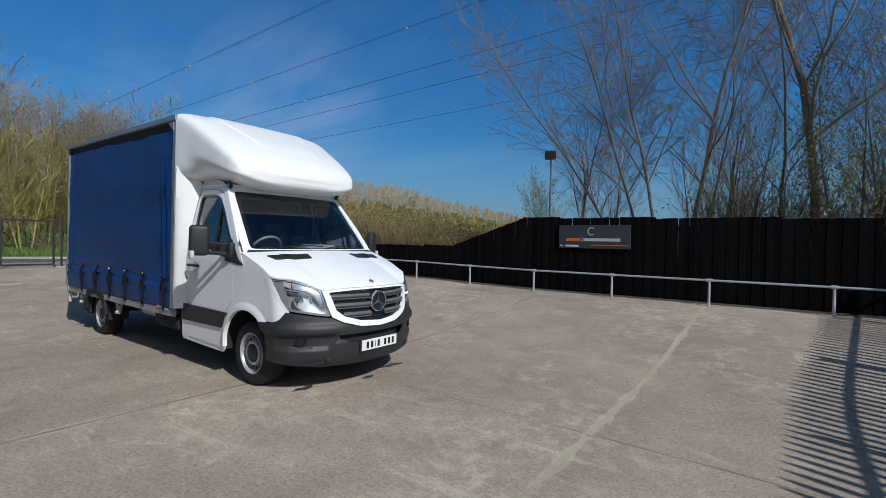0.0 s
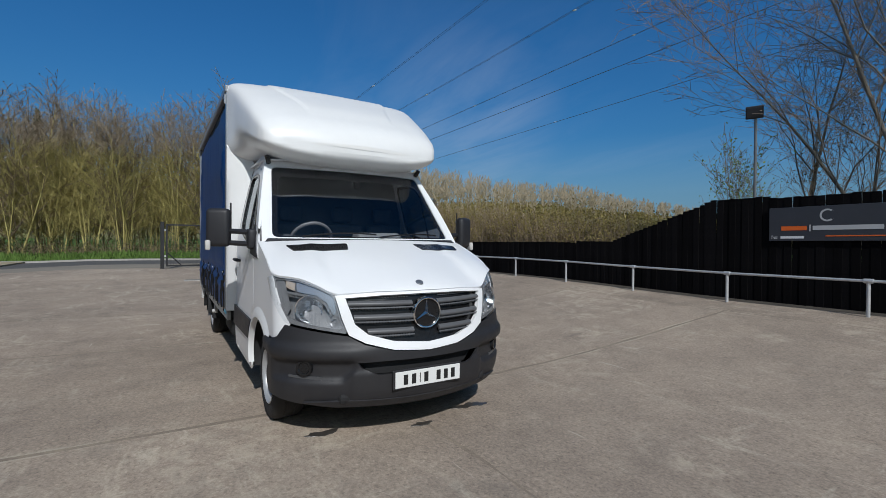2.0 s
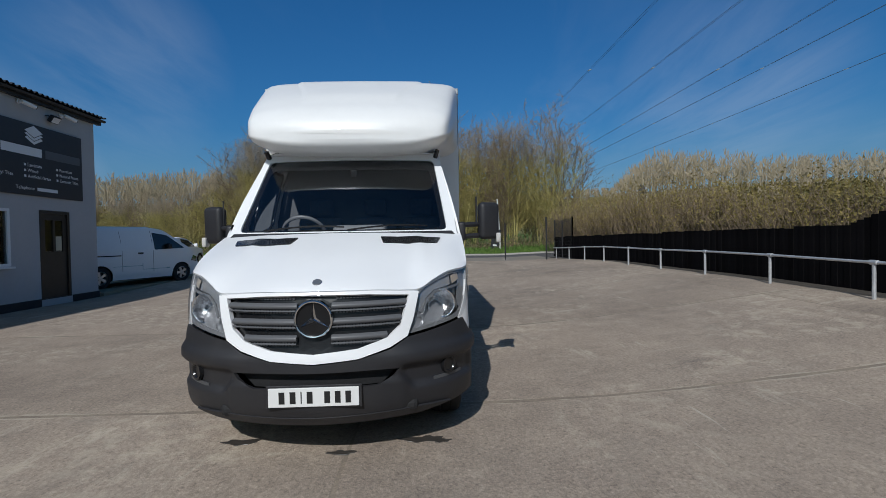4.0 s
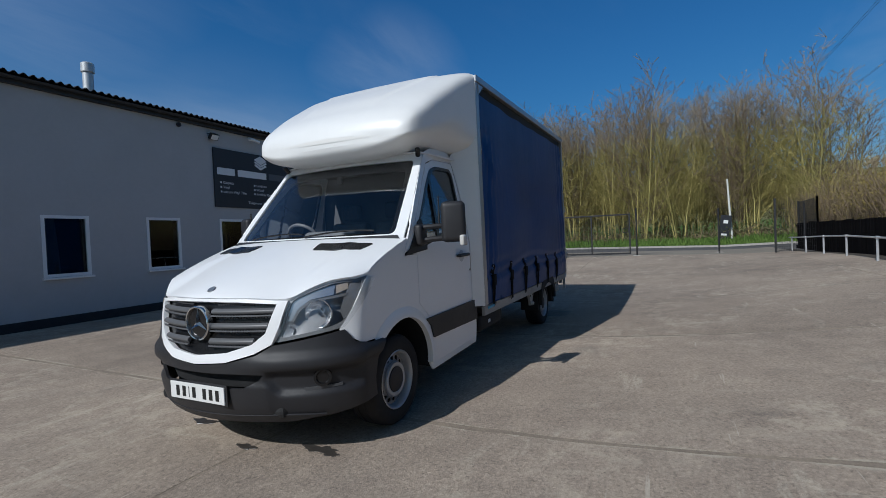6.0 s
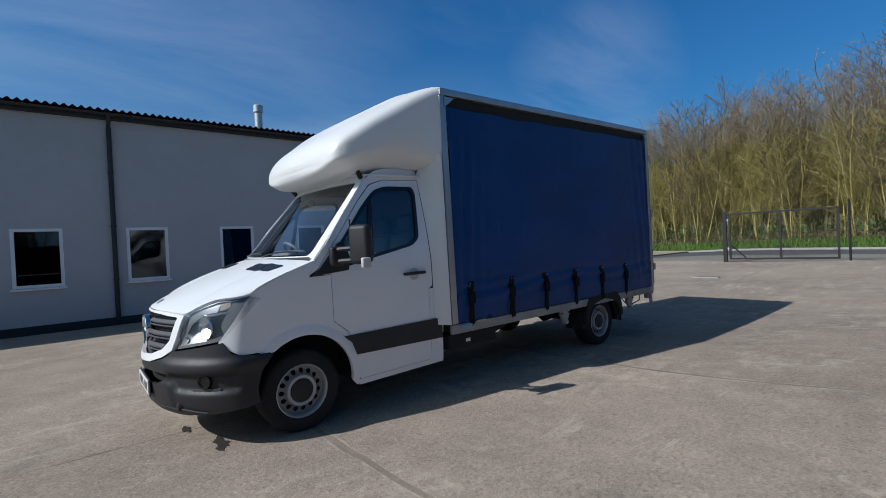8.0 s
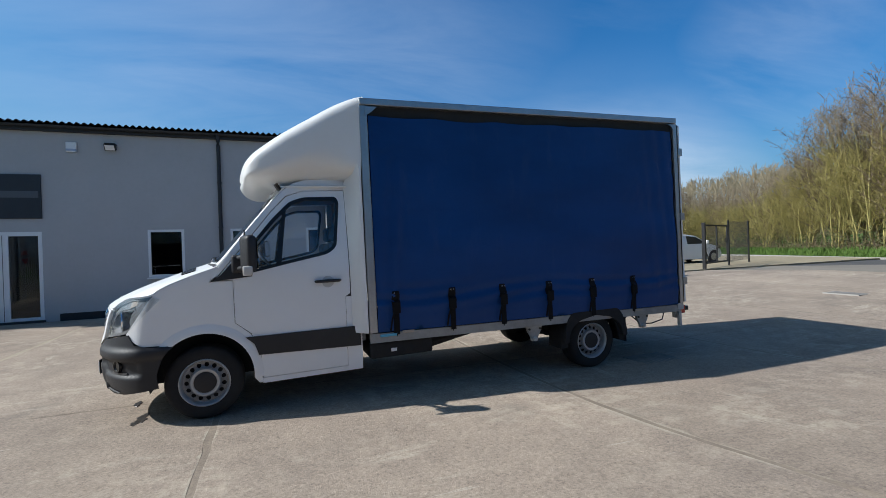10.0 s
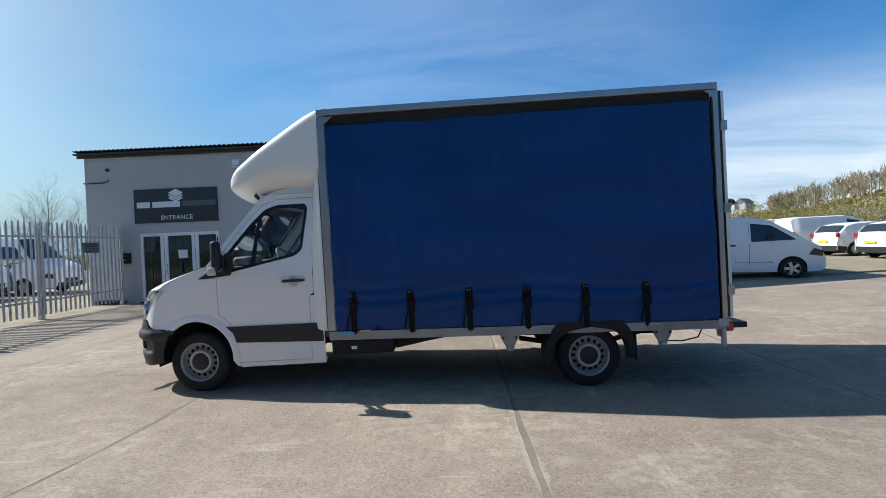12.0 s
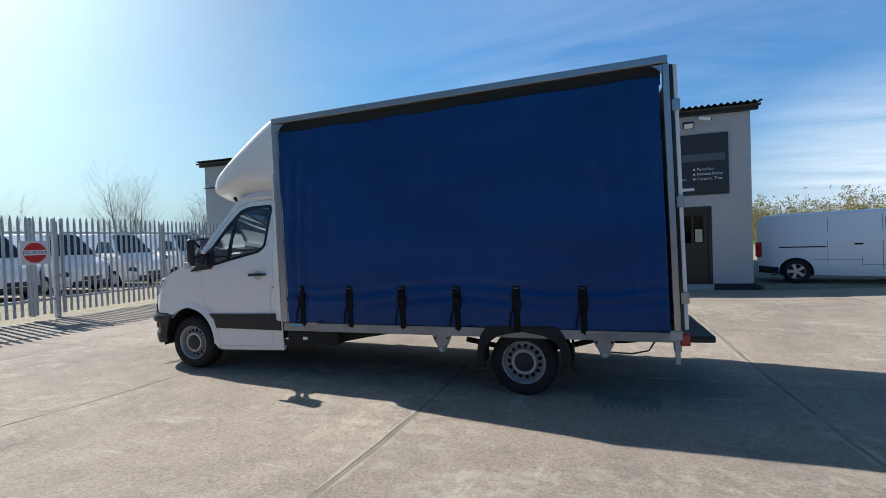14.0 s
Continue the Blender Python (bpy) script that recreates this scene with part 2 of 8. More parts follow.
def ground_material(name, stops, scale, bump, rough=0.95, fine=30.0):
    m = bpy.data.materials.new(name)
    m.use_nodes = True
    t = m.node_tree
    N = Nodes(t)
    p = t.nodes["Principled BSDF"]
    geo = t.nodes.new("ShaderNodeNewGeometry")
    at = geo.outputs["Position"]
    tone = N.math("ADD", N.math("MULTIPLY", N.noise(at, scale, 6.0, 0.65), 0.6), N.math("MULTIPLY", N.noise(at, fine, 4.0, 0.7), 0.4))
    N.link(N.ramp(tone, stops), p.inputs["Base Color"])
    p.inputs["Roughness"].default_value = rough
    p.inputs["Specular IOR Level"].default_value = 0.2
    b = t.nodes.new("ShaderNodeBump")
    b.inputs["Distance"].default_value = bump
    N.link(N.noise(at, fine, 5.0, 0.7), b.inputs["Height"])
    N.link(b.outputs[0], p.inputs["Normal"])
    return m


def plant(name, dark, light, rough=0.8, scale=0.6, high=None):
    """Bark, twigs and leaves: tone by island and by place."""
    if name in MATS:
        return MATS[name]
    m = bpy.data.materials.new(name)
    m.use_nodes = True
    t = m.node_tree
    N = Nodes(t)
    p = t.nodes["Principled BSDF"]
    geo = t.nodes.new("ShaderNodeNewGeometry")
    info = t.nodes.new("ShaderNodeObjectInfo")
    tone = N.math("ADD", N.math("MULTIPLY", N.noise(geo.outputs["Position"], scale, 3.0), 0.45), N.math("MULTIPLY", geo.outputs["Random Per Island"], 0.35))
    tone = N.math("ADD", tone, N.math("MULTIPLY", info.outputs["Random"], 0.25))
    col = N.ramp(tone, [(0.3, dark), (0.75, light)])
    if high:
        # bare grey tops above mossy stems, by height up the tree
        tc = t.nodes.new("ShaderNodeTexCoord")
        sep = t.nodes.new("ShaderNodeSeparateXYZ")
        N.link(tc.outputs["Object"], sep.inputs[0])
        up = N.math("ADD", N.math("MULTIPLY", sep.outputs["Z"], 0.1), N.math("MULTIPLY", N.noise(tc.outputs["Object"], 0.8, 2.0), 0.25))
        col = N.mix(N.ramp(up, [(0.86, 0.0), (1.16, 0.8)]), col, high)
    N.link(col, p.inputs["Base Color"])
    p.inputs["Roughness"].default_value = rough
    p.inputs["Specular IOR Level"].default_value = 0.2
    MATS[name] = m
    return m


M_yard = yard_concrete()
M_joint = ground_material("joint_dirt", [(0.34, (0.19, 0.157, 0.124)), (0.50, (0.27, 0.222, 0.174)), (0.62, (0.35, 0.29, 0.22)), (0.74, (0.46, 0.39, 0.29))], 1.5, 0.004, 0.95, 40)
M_joint_sand = ground_material("joint_sand", [(0.30, (0.19, 0.16, 0.12)), (0.44, (0.40, 0.34, 0.25)), (0.72, (0.50, 0.43, 0.31))], 1.1, 0.004, 0.95, 40)
M_asphalt = ground_material("asphalt", [(0.3, (0.075, 0.075, 0.078)), (0.7, (0.135, 0.132, 0.128))], 1.2, 0.004, 0.9, 90)
M_apron = ground_material("worn_apron", [(0.3, (0.19, 0.172, 0.145)), (0.7, (0.30, 0.27, 0.225))], 0.7, 0.004, 0.9, 70)
M_grass = ground_material("meadow", [(0.3, (0.045, 0.085, 0.018)), (0.55, (0.085, 0.15, 0.03)), (0.75, (0.14, 0.17, 0.055))], 0.5, 0.05, 0.95, 9)
M_field = ground_material("hill_field", [(0.3, (0.12, 0.12, 0.045)), (0.6, (0.20, 0.185, 0.075)), (0.8, (0.16, 0.17, 0.06))], 0.05, 0.05, 0.95, 1.4)
M_gravel = ground_material("gravel", [(0.3, (0.26, 0.22, 0.15)), (0.7, (0.42, 0.36, 0.25))], 0.8, 0.01, 0.95, 45)
M_earth = material("dark_earth", (0.062, 0.053, 0.042), 0.95, vary=0.45, scale=2.5, bump=0.01, bump_scale=25)
M_kerb = material("kerb_stone", (0.36, 0.34, 0.31), 0.9, vary=0.2, scale=8, bump=0.003)
M_render = material("white_render", (0.45, 0.45, 0.455), 0.85, vary=0.05, scale=1.2, bump=0.0015, bump_scale=120, dirt=(0.45, 0.43, 0.40), dirt_scale=0.9, dirt_amount=0.22)
M_plinth = material("bitumen_plinth", (0.025, 0.025, 0.028), 0.7, vary=0.2)
M_roof = material("black_corrugated_sheet", (0.030, 0.031, 0.034), 0.55, vary=0.25, scale=3)
M_upvc = material("white_upvc", (0.80, 0.80, 0.80), 0.35, vary=0.03)
M_winglass = glass("window_glass", (0.45, 0.48, 0.5), ior=1.6)
# near-black base puts the dimness of unlit hollows into the colour
M_dark = material("unlit_interior", (0.030, 0.029, 0.030), 0.8, vary=0.3, scale=1.5)
M_signdark = material("sign_panel_black", (0.028, 0.030, 0.036), 0.45, vary=0.1)
M_letter = material("sign_white", (0.78, 0.78, 0.78), 0.5)
M_letter_dim = material("sign_grey", (0.10, 0.105, 0.115), 0.4)
M_orange = material("sign_orange", (0.75, 0.14, 0.02), 0.5)
M_red = material("sign_red", (0.62, 0.03, 0.03), 0.45)
M_galv = material("galvanised_steel", (0.56, 0.57, 0.58), 0.45, metal=0.45, vary=0.18, scale=7, bump=0.0006)
M_blacksteel = material("black_painted_steel", (0.022, 0.022, 0.024), 0.5, vary=0.2)
M_fence = material("black_stained_boards", (0.0065, 0.006, 0.0065), 0.95, spec=0.06, vary=0.35, scale=3.0, bump=0.0015, bump_scale=40, random_tone=0.3)
M_paint = material("white_vehicle_paint", (0.83, 0.835, 0.84), 0.36, vary=0.010, scale=2.0, coat=0.22, dirt=(0.55, 0.52, 0.48), dirt_scale=1.6, dirt_amount=0.06)
M_grp = material("white_moulding", (0.80, 0.80, 0.79), 0.36, vary=0.02, scale=1.5, coat=0.15, dirt=(0.5, 0.48, 0.44), dirt_scale=1.3, dirt_amount=0.10)
M_plastic = material("charcoal_bumper_plastic", (0.021, 0.021, 0.024), 0.52, vary=0.12, scale=3, bump=0.0006, bump_scale=300, dirt=(0.07, 0.065, 0.06), dirt_amount=0.2)
M_gloss_black = material("gloss_black_trim", (0.012, 0.012, 0.013), 0.22, vary=0.05)
M_rubber = material("tyre_rubber", (0.013, 0.013, 0.014), 0.82, vary=0.25, scale=10, bump=0.0008, bump_scale=150, dirt=(0.06, 0.055, 0.05), dirt_amount=0.3)
M_chrome = material("chrome", (0.78, 0.79, 0.80), 0.08, metal=1.0)
M_alu = material("aluminium_profile", (0.38, 0.39, 0.41), 0.38, metal=0.8, vary=0.1, scale=5, dirt=(0.25, 0.24, 0.22), dirt_amount=0.3)
M_glass = glass("vehicle_glass", (0.88, 0.91, 0.92), ior=1.82)
M_lens = glass("lamp_lens", (0.88, 0.90, 0.92), ior=1.75)
M_amber = material("amber_lens", (0.42, 0.36, 0.30), 0.25)
M_redlens = material("red_lens", (0.45, 0.02, 0.02), 0.15, coat=0.5)
M_cabin = material("cabin_plastic", (0.13, 0.135, 0.145), 0.65, vary=0.1)
M_fabric = material("seat_fabric", (0.085, 0.09, 0.10), 0.9, vary=0.2, scale=30, bump=0.001)
M_plate = material("plate_white", (0.74, 0.74, 0.72), 0.4)
M_plate_y = material("plate_yellow", (0.75, 0.55, 0.04), 0.4)
M_ink = material("plate_ink", (0.015, 0.015, 0.015), 0.5)
M_chassis = material("grey_primer_chassis", (0.46, 0.46, 0.45), 0.55, vary=0.12, scale=4, dirt=(0.16, 0.14, 0.12), dirt_amount=0.5)
M_under = material("underbody_black", (0.016, 0.016, 0.017), 0.8, vary=0.3)
M_concrete_pad = material("post_footing", (0.52, 0.49, 0.44), 0.95, vary=0.2, bump=0.003)


def curtain_material():
    """Blue coated truck canvas: fine weave, faint horizontal dust bands and soft creases."""
    m = bpy.data.materials.new("blue_truck_canvas")
    m.use_nodes = True
    t = m.node_tree
    N = Nodes(t)
    p = t.nodes["Principled BSDF"]
    tc = t.nodes.new("ShaderNodeTexCoord")
    at = tc.outputs["Object"]
    tone = N.noise(N.scaled(at, 0.6, 1.0, 1.4), 1.6, 5.0, 0.6)
    col = N.mix(N.ramp(tone, [(0.3, 0.0), (0.72, 1.0)]), (0.0036, 0.039, 0.155), (0.0050, 0.052, 0.204))
    dust = N.ramp(N.noise(N.scaled(at, 3.0, 1.0, 0.6), 2.0, 8.0, 0.7), [(0.55, 0.0), (0.85, 1.0)])
    col = N.mix(N.math("MULTIPLY", dust, 0.12), col, (0.14, 0.16, 0.20))
    N.link(col, p.inputs["Base Color"])
    p.inputs["Roughness"].default_value = 0.46
    p.inputs["Specular IOR Level"].default_value = 0.24
    b = t.nodes.new("ShaderNodeBump")
    b.inputs["Distance"].default_value = 0.012
    b.inputs["Strength"].default_value = 0.55
    N.link(N.math("ADD", N.noise(N.scaled(at, 1.6, 1.0, 0.9), 2.4, 3.0, 0.5, 0.8), N.math("MULTIPLY", N.noise(at, 240, 2.0), 0.02)), b.inputs["Height"])
    N.link(b.outputs[0], p.inputs["Normal"])
    return m


M_canvas = curtain_material()

# ---- mesh helpers ----


def mesh_object(name, bm, mat, smooth=False, angle=None):
    me = bpy.data.meshes.new(name)
    bmesh.ops.recalc_face_normals(bm, faces=bm.faces)
    bm.to_mesh(me)
    bm.free()
    if smooth:
        me.shade_smooth()
        if angle:
            me.set_sharp_from_angle(angle=radians(angle))
    me.materials.append(mat)
    return new(name, me)


def part(name, bm, mat, parent, label="", smooth=False, angle=35):
    """One mesh under a thing or under a part."""
    ob = mesh_object(name, bm, mat, smooth, angle)
    ob.parent = parent
    if parent is not None and parent.type != "EMPTY":
        ob.matrix_parent_inverse = parent.matrix_basis.inverted()
    return tagged(ob, label) if label else ob


def thing(name, label, category, group="", kind="", at=None):
    ob = new(name)
    ob.empty_display_size = 0.2
    if at is not None:
        ob.matrix_basis = at
    return tagged(ob, label, category, group, kind)


def s01(v):
    v = max(0.0, min(1.0, v))
    return v * v * (3 - 2 * v)


def add_box(bm, lo, hi, bevel=0.0, m=None, segments=2):
    lo, hi = Vector(lo), Vector(hi)
    r = bmesh.ops.create_cube(bm, size=1.0)
    vs = r["verts"]
    for v in vs:
        v.co = Vector(((lo[i] + hi[i]) / 2 + v.co[i] * (hi[i] - lo[i])) for i in range(3))
    if bevel > 0:
        es = list({e for v in vs for e in v.link_edges})
        out = bmesh.ops.bevel(bm, geom=es, offset=bevel, segments=segments, affect="EDGES", profile=0.5)
        vs = list({v for f in out["faces"] for v in f.verts} | {v for v in vs if v.is_valid})
    if m is not None:
        bmesh.ops.transform(bm, matrix=m, verts=vs)
    return vs


def box_bm(lo, hi, bevel=0.0, m=None, segments=2):
    bm = bmesh.new()
    add_box(bm, lo, hi, bevel, m, segments)
    return bm


def add_tube(bm, points, radius, sides=8, caps=True):
    """A round bar along points; radius is one number or one for each point."""
    pts = [Vector(p) for p in points]
    rads = radius if hasattr(radius, "__len__") else [radius] * len(pts)
    rings = []
    up = Vector((0, 0, 1))
    for i, p in enumerate(pts):
        d = (pts[min(i + 1, len(pts) - 1)] - pts[max(i - 1, 0)]).normalized()
        a = d.cross(up)
        if a.length < 0.05:
            a = d.cross(Vector((1, 0, 0)))
        a.normalize()
        b = d.cross(a)
        rings.append([bm.verts.new(p + (a * math.cos(2 * math.pi * k / sides) + b * math.sin(2 * math.pi * k / sides)) * rads[i]) for k in range(sides)])
    for r0, r1 in zip(rings, rings[1:]):
        for k in range(sides):
            bm.faces.new((r0[k], r0[(k + 1) % sides], r1[(k + 1) % sides], r1[k]))
    if caps:
        bm.faces.new(rings[0])
        bm.faces.new(rings[-1])


def tube_bm(points, radius, sides=8):
    bm = bmesh.new()
    add_tube(bm, points, radius, sides)
    return bm


def add_lathe(bm, profile, axis_m, sides=32, closed=True):
    """Turn a profile of (radius, along) about the axis of axis_m (its local y)."""
    rings = []
    for k in range(sides):
        a = 2 * math.pi * k / sides
        rings.append([bm.verts.new(axis_m @ Vector((r * math.cos(a), h, r * math.sin(a)))) for r, h in profile])
    n = len(profile)
    for k in range(sides):
        r0, r1 = rings[k], rings[(k + 1) % sides]
        for i in range(n if closed else n - 1):
            j = (i + 1) % n
            bm.faces.new((r0[i], r1[i], r1[j], r0[j]))


def lathe_bm(profile, axis_m=None, sides=32, closed=True):
    bm = bmesh.new()
    add_lathe(bm, profile, axis_m or Matrix(), sides, closed)
    return bm


def dense(loop, step):
    """Points along a closed outline, no further apart than step."""
    out = []
    for a, b in zip(loop, loop[1:] + loop[:1]):
        n = max(1, int(math.hypot(b[0] - a[0], b[1] - a[1]) / step + 0.5))
        out += [(a[0] + (b[0] - a[0]) * k / n, a[1] + (b[1] - a[1]) * k / n) for k in range(n)]
    return out


def rounded(loop, r, n=4):
    """A closed outline with its corners rounded; r is one number or one per corner."""
    out = []
    for i, p in enumerate(loop):
        a, b = Vector(loop[i - 1]), Vector(loop[(i + 1) % len(loop)])
        p = Vector(p)
        rr = r[i] if hasattr(r, "__len__") else r
        rr = min(rr, (a - p).length * 0.45, (b - p).length * 0.45)
        if rr < 1e-4:
            out.append(tuple(p))
            continue
        p0, p1 = p + (a - p).normalized() * rr, p + (b - p).normalized() * rr
        for k in range(n + 1):
            t = k / n
            q = p0 * (1 - t) ** 2 + p * 2 * t * (1 - t) + p1 * t * t
            out.append((q.x, q.y))
    return out


def inside(pt, loop):
    x, y = pt
    hit = False
    for (x0, y0), (x1, y1) in zip(loop, loop[1:] + loop[:1]):
        if (y0 > y) != (y1 > y) and x < (x1 - x0) * (y - y0) / (y1 - y0) + x0:
            hit = not hit
    return hit


def add_sheet(bm, outer, holes, step, place, thick=0.0, out=None):
    """A curved panel: a flat outline with holes, meshed evenly, carried into space by place(u, v); out(u, v) is the side it thickens away from."""
    from mathutils.geometry import delaunay_2d_cdt
    loops = [dense(outer, step)] + [dense(h, step) for h in holes]
    verts, edges = [], []
    for lp in loops:
        base = len(verts)
        verts += [Vector(p) for p in lp]
        edges += [(base + i, base + (i + 1) % len(lp)) for i in range(len(lp))]
    us, vs = [p[0] for p in outer], [p[1] for p in outer]
    near = step * 0.45
    edge_pts = [p for lp in loops for p in lp]
    cells = {}
    for p in edge_pts:
        cells.setdefault((int(p[0] // step), int(p[1] // step)), []).append(p)
    u = min(us) + step / 2
    row = 0
    while u < max(us):
        v = min(vs) + step / 2 + (step / 2 if row % 2 else 0)
        while v < max(vs):
            c = (int(u // step), int(v // step))
            close = any((p[0] - u) ** 2 + (p[1] - v) ** 2 < near * near for i in (-1, 0, 1) for j in (-1, 0, 1) for p in cells.get((c[0] + i, c[1] + j), ()))
            if not close and inside((u, v), loops[0]) and not any(inside((u, v), h) for h in loops[1:]):
                verts.append(Vector((u, v)))
            v += step
        u += step
        row += 1
    vo, _, fo, _, _, _ = delaunay_2d_cdt(verts, edges, [], 0, 1e-5)
    keep = []
    for f in fo:
        c = sum((vo[i] for i in f), Vector((0, 0))) / len(f)
        if inside(c, loops[0]) and not any(inside(c, h) for h in loops[1:]):
            keep.append(f)
    made = {}
    for f in keep:
        for i in f:
            if i not in made:
                made[i] = bm.verts.new(place(vo[i].x, vo[i].y))
    fs = [bm.faces.new([made[i] for i in f]) for f in keep]
    if thick > 0:
        bmesh.ops.recalc_face_normals(bm, faces=fs)
        if out is not None:
            s = sum(f.normal.dot(Vector(out)) for f in fs)
            if s < 0:
                bmesh.ops.reverse_faces(bm, faces=fs)
        for f in fs:
            f.normal_update()
        back = {}
        for i, v in made.items():
            n = Vector()
            for f in v.link_faces:
                n += f.normal
            n.normalize()
            back[v] = bm.verts.new(v.co - n * thick)
        rim = [e for f in fs for e in f.edges if len(e.link_faces) == 1]
        for f in fs:
            bm.faces.new([back[v] for v in reversed(f.verts)])
        for e in rim:
            a, b = e.verts
            try:
                bm.faces.new((a, b, back[b], back[a]))
            except ValueError:
                pass


def sheet_bm(outer, holes, step, place, thick=0.0, out=None):
    bm = bmesh.new()
    add_sheet(bm, outer, holes, step, place, thick, out)
    return bm


def add_prism(bm, outline, place, depth):
    """A straight-sided slab: outline in (u, v), place(u, v, w) with w from 0 to depth."""
    a = [bm.verts.new(place(u, v, 0.0)) for u, v in outline]
    b = [bm.verts.new(place(u, v, depth)) for u, v in outline]
    bm.faces.new(a)
    bm.faces.new(b)
    for i in range(len(a)):
        j = (i + 1) % len(a)
        bm.faces.new((a[i], a[j], b[j], b[i]))


def add_loft(bm, rings, caps=True, closed=True):
    vs = [[bm.verts.new(p) for p in r] for r in rings]
    n = len(rings[0])
    for r0, r1 in zip(vs, vs[1:]):
        for k in range(n if closed else n - 1):
            bm.faces.new((r0[k], r0[(k + 1) % n], r1[(k + 1) % n], r1[k]))
    if caps:
        bm.faces.new(vs[0])
        bm.faces.new(vs[-1])


def text_part(name, words, size, m, mat, parent, label="", align="LEFT", depth=0.001):
    """Raised lettering in the built-in font, turned into a mesh."""
    cu = bpy.data.curves.new(name, "FONT")
    cu.body, cu.size, cu.extrude, cu.align_x, cu.align_y = words, size, depth, align, "CENTER"
    cu.resolution_u = 3
    tmp = bpy.data.objects.new(name + "_outline", cu)
    me = bpy.data.meshes.new_from_object(tmp)
    bpy.data.objects.remove(tmp)
    me.transform(m)
    me.materials.append(mat)
    ob = new(name, me)
    ob.parent = parent
    return tagged(ob, label) if label else ob


def gz(x, y):
    """Level of the yard: flat round the lorry, a shallow dip at its rear, rising to the timber fence and to the road gate."""
    bank = 0.094 * 0.5 * math.log1p(math.exp((min(y, 8.0) - 2.3) / 0.5)) + 0.09 * s01(-x / 6) * s01((y - 3) / 3.7)
    bank *= 1 - 0.5 * s01((-x - 10) / 8)
    gate = 0.36 * s01((-x - 8) / 9) * (1 - 0.6 * s01((y - 1.5) / 5)) * (1 - 0.4 * s01((-y - 4) / 4))
    dip = 0.052 * s01((-x - 0.3) / 3.6) * s01((x + 9.5) / 3) * math.exp(-((y / 2.4) ** 2))
    return bank + gate - dip - 0.012 * math.exp(-((x / 2.0) ** 2) - ((y / 2.0) ** 2))

# ---- ground, road and yard ----


def hill_angle(az):
    """Rise of the far hills, in degrees over the horizon, by bearing."""
    pts = [(-180, 4.6), (-150, 4.6), (-138, 4.2), (-125, 2.0), (-108, 0.6), (-60, 0.0), (60, 0.0), (100, 0.6), (116, 2.6), (126, 4.2), (135, 5.2), (155, 5.2), (180, 4.6)]
    for (a0, e0), (a1, e1) in zip(pts, pts[1:]):
        if a0 <= az <= a1:
            return e0 + (e1 - e0) * s01((az - a0) / (a1 - a0))
    return 0.0


def land(x, y):
    """Level of the open ground."""
    r = math.hypot(x + 5, y)
    az = math.degrees(math.atan2(y, x + 5))
    rise = math.tan(radians(hill_angle(az))) * 220 * s01((r - 45) / 190)
    near = gz(max(-17.5, min(8.0, x)), max(-9, min(8, y))) - 0.09
    verge = 0.35 * s01((-27.1 + 0.28 * y - x) / 5) - 0.02
    bump = 0.0 if r < 40 else 1.2 * (noise.noise((x * 0.02, y * 0.02, 0)) * s01((r - 40) / 100))
    return near + verge + rise + bump


def ring_coords(fine, inner, outer, n):
    """Even steps near the yard, then ever wider ones out to the horizon."""
    a = [k * fine for k in range(int(-inner / fine), int(inner / fine) + 1)]
    far = [inner * (outer / inner) ** (k / n) for k in range(1, n + 1)]
    return [-v for v in reversed(far)] + a + far


def build_ground():
    xs = [v - 6 for v in ring_coords(1.2, 36, 3800, 26)]
    ys = ring_coords(1.2, 30, 3800, 26)
    verts = [(x, y, land(x, y)) for x in xs for y in ys]
    n = len(ys)
    faces = [(i * n + j, (i + 1) * n + j, (i + 1) * n + j + 1, i * n + j + 1) for i in range(len(xs) - 1) for j in range(n - 1)]
    me = bpy.data.meshes.new("ground")
    me.from_pydata(verts, [], faces)
    me.shade_smooth()
    me.materials.append(M_grass)
    me.materials.append(M_field)
    for p in me.polygons:
        c = p.center
        if math.hypot(c.x + 5, c.y) > 75:
            p.material_index = 1
    ob = new("ground", me)
    tagged(ob, "rough green grass verge and olive hillside fields", "ground", kind="structure")


build_ground()


def strip(name, mat, x0, x1, y0, y1, nx, ny, height, skirt=0.15, shear=0.0):
    """A paved sheet that follows the ground, with a down-turned edge."""
    bm = bmesh.new()
    g = [[bm.verts.new((x0 + (x1 - x0) * i / nx + shear * (y0 + (y1 - y0) * j / ny), y0 + (y1 - y0) * j / ny, 0)) for j in range(ny + 1)] for i in range(nx + 1)]
    for row in g:
        for v in row:
            v.co.z = height(v.co.x, v.co.y)
    for i in range(nx):
        for j in range(ny):
            bm.faces.new((g[i][j], g[i + 1][j], g[i + 1][j + 1], g[i][j + 1]))
    rim = [g[i][0] for i in range(nx + 1)] + [g[nx][j] for j in range(1, ny + 1)] + [g[i][ny] for i in range(nx - 1, -1, -1)] + [g[0][j] for j in range(ny - 1, 0, -1)]
    low = [bm.verts.new(v.co - Vector((0, 0, skirt))) for v in rim]
    for k in range(len(rim)):
        j = (k + 1) % len(rim)
        bm.faces.new((rim[k], rim[j], low[j], low[k]))
    return mesh_object(name, bm, mat, smooth=True, angle=40)


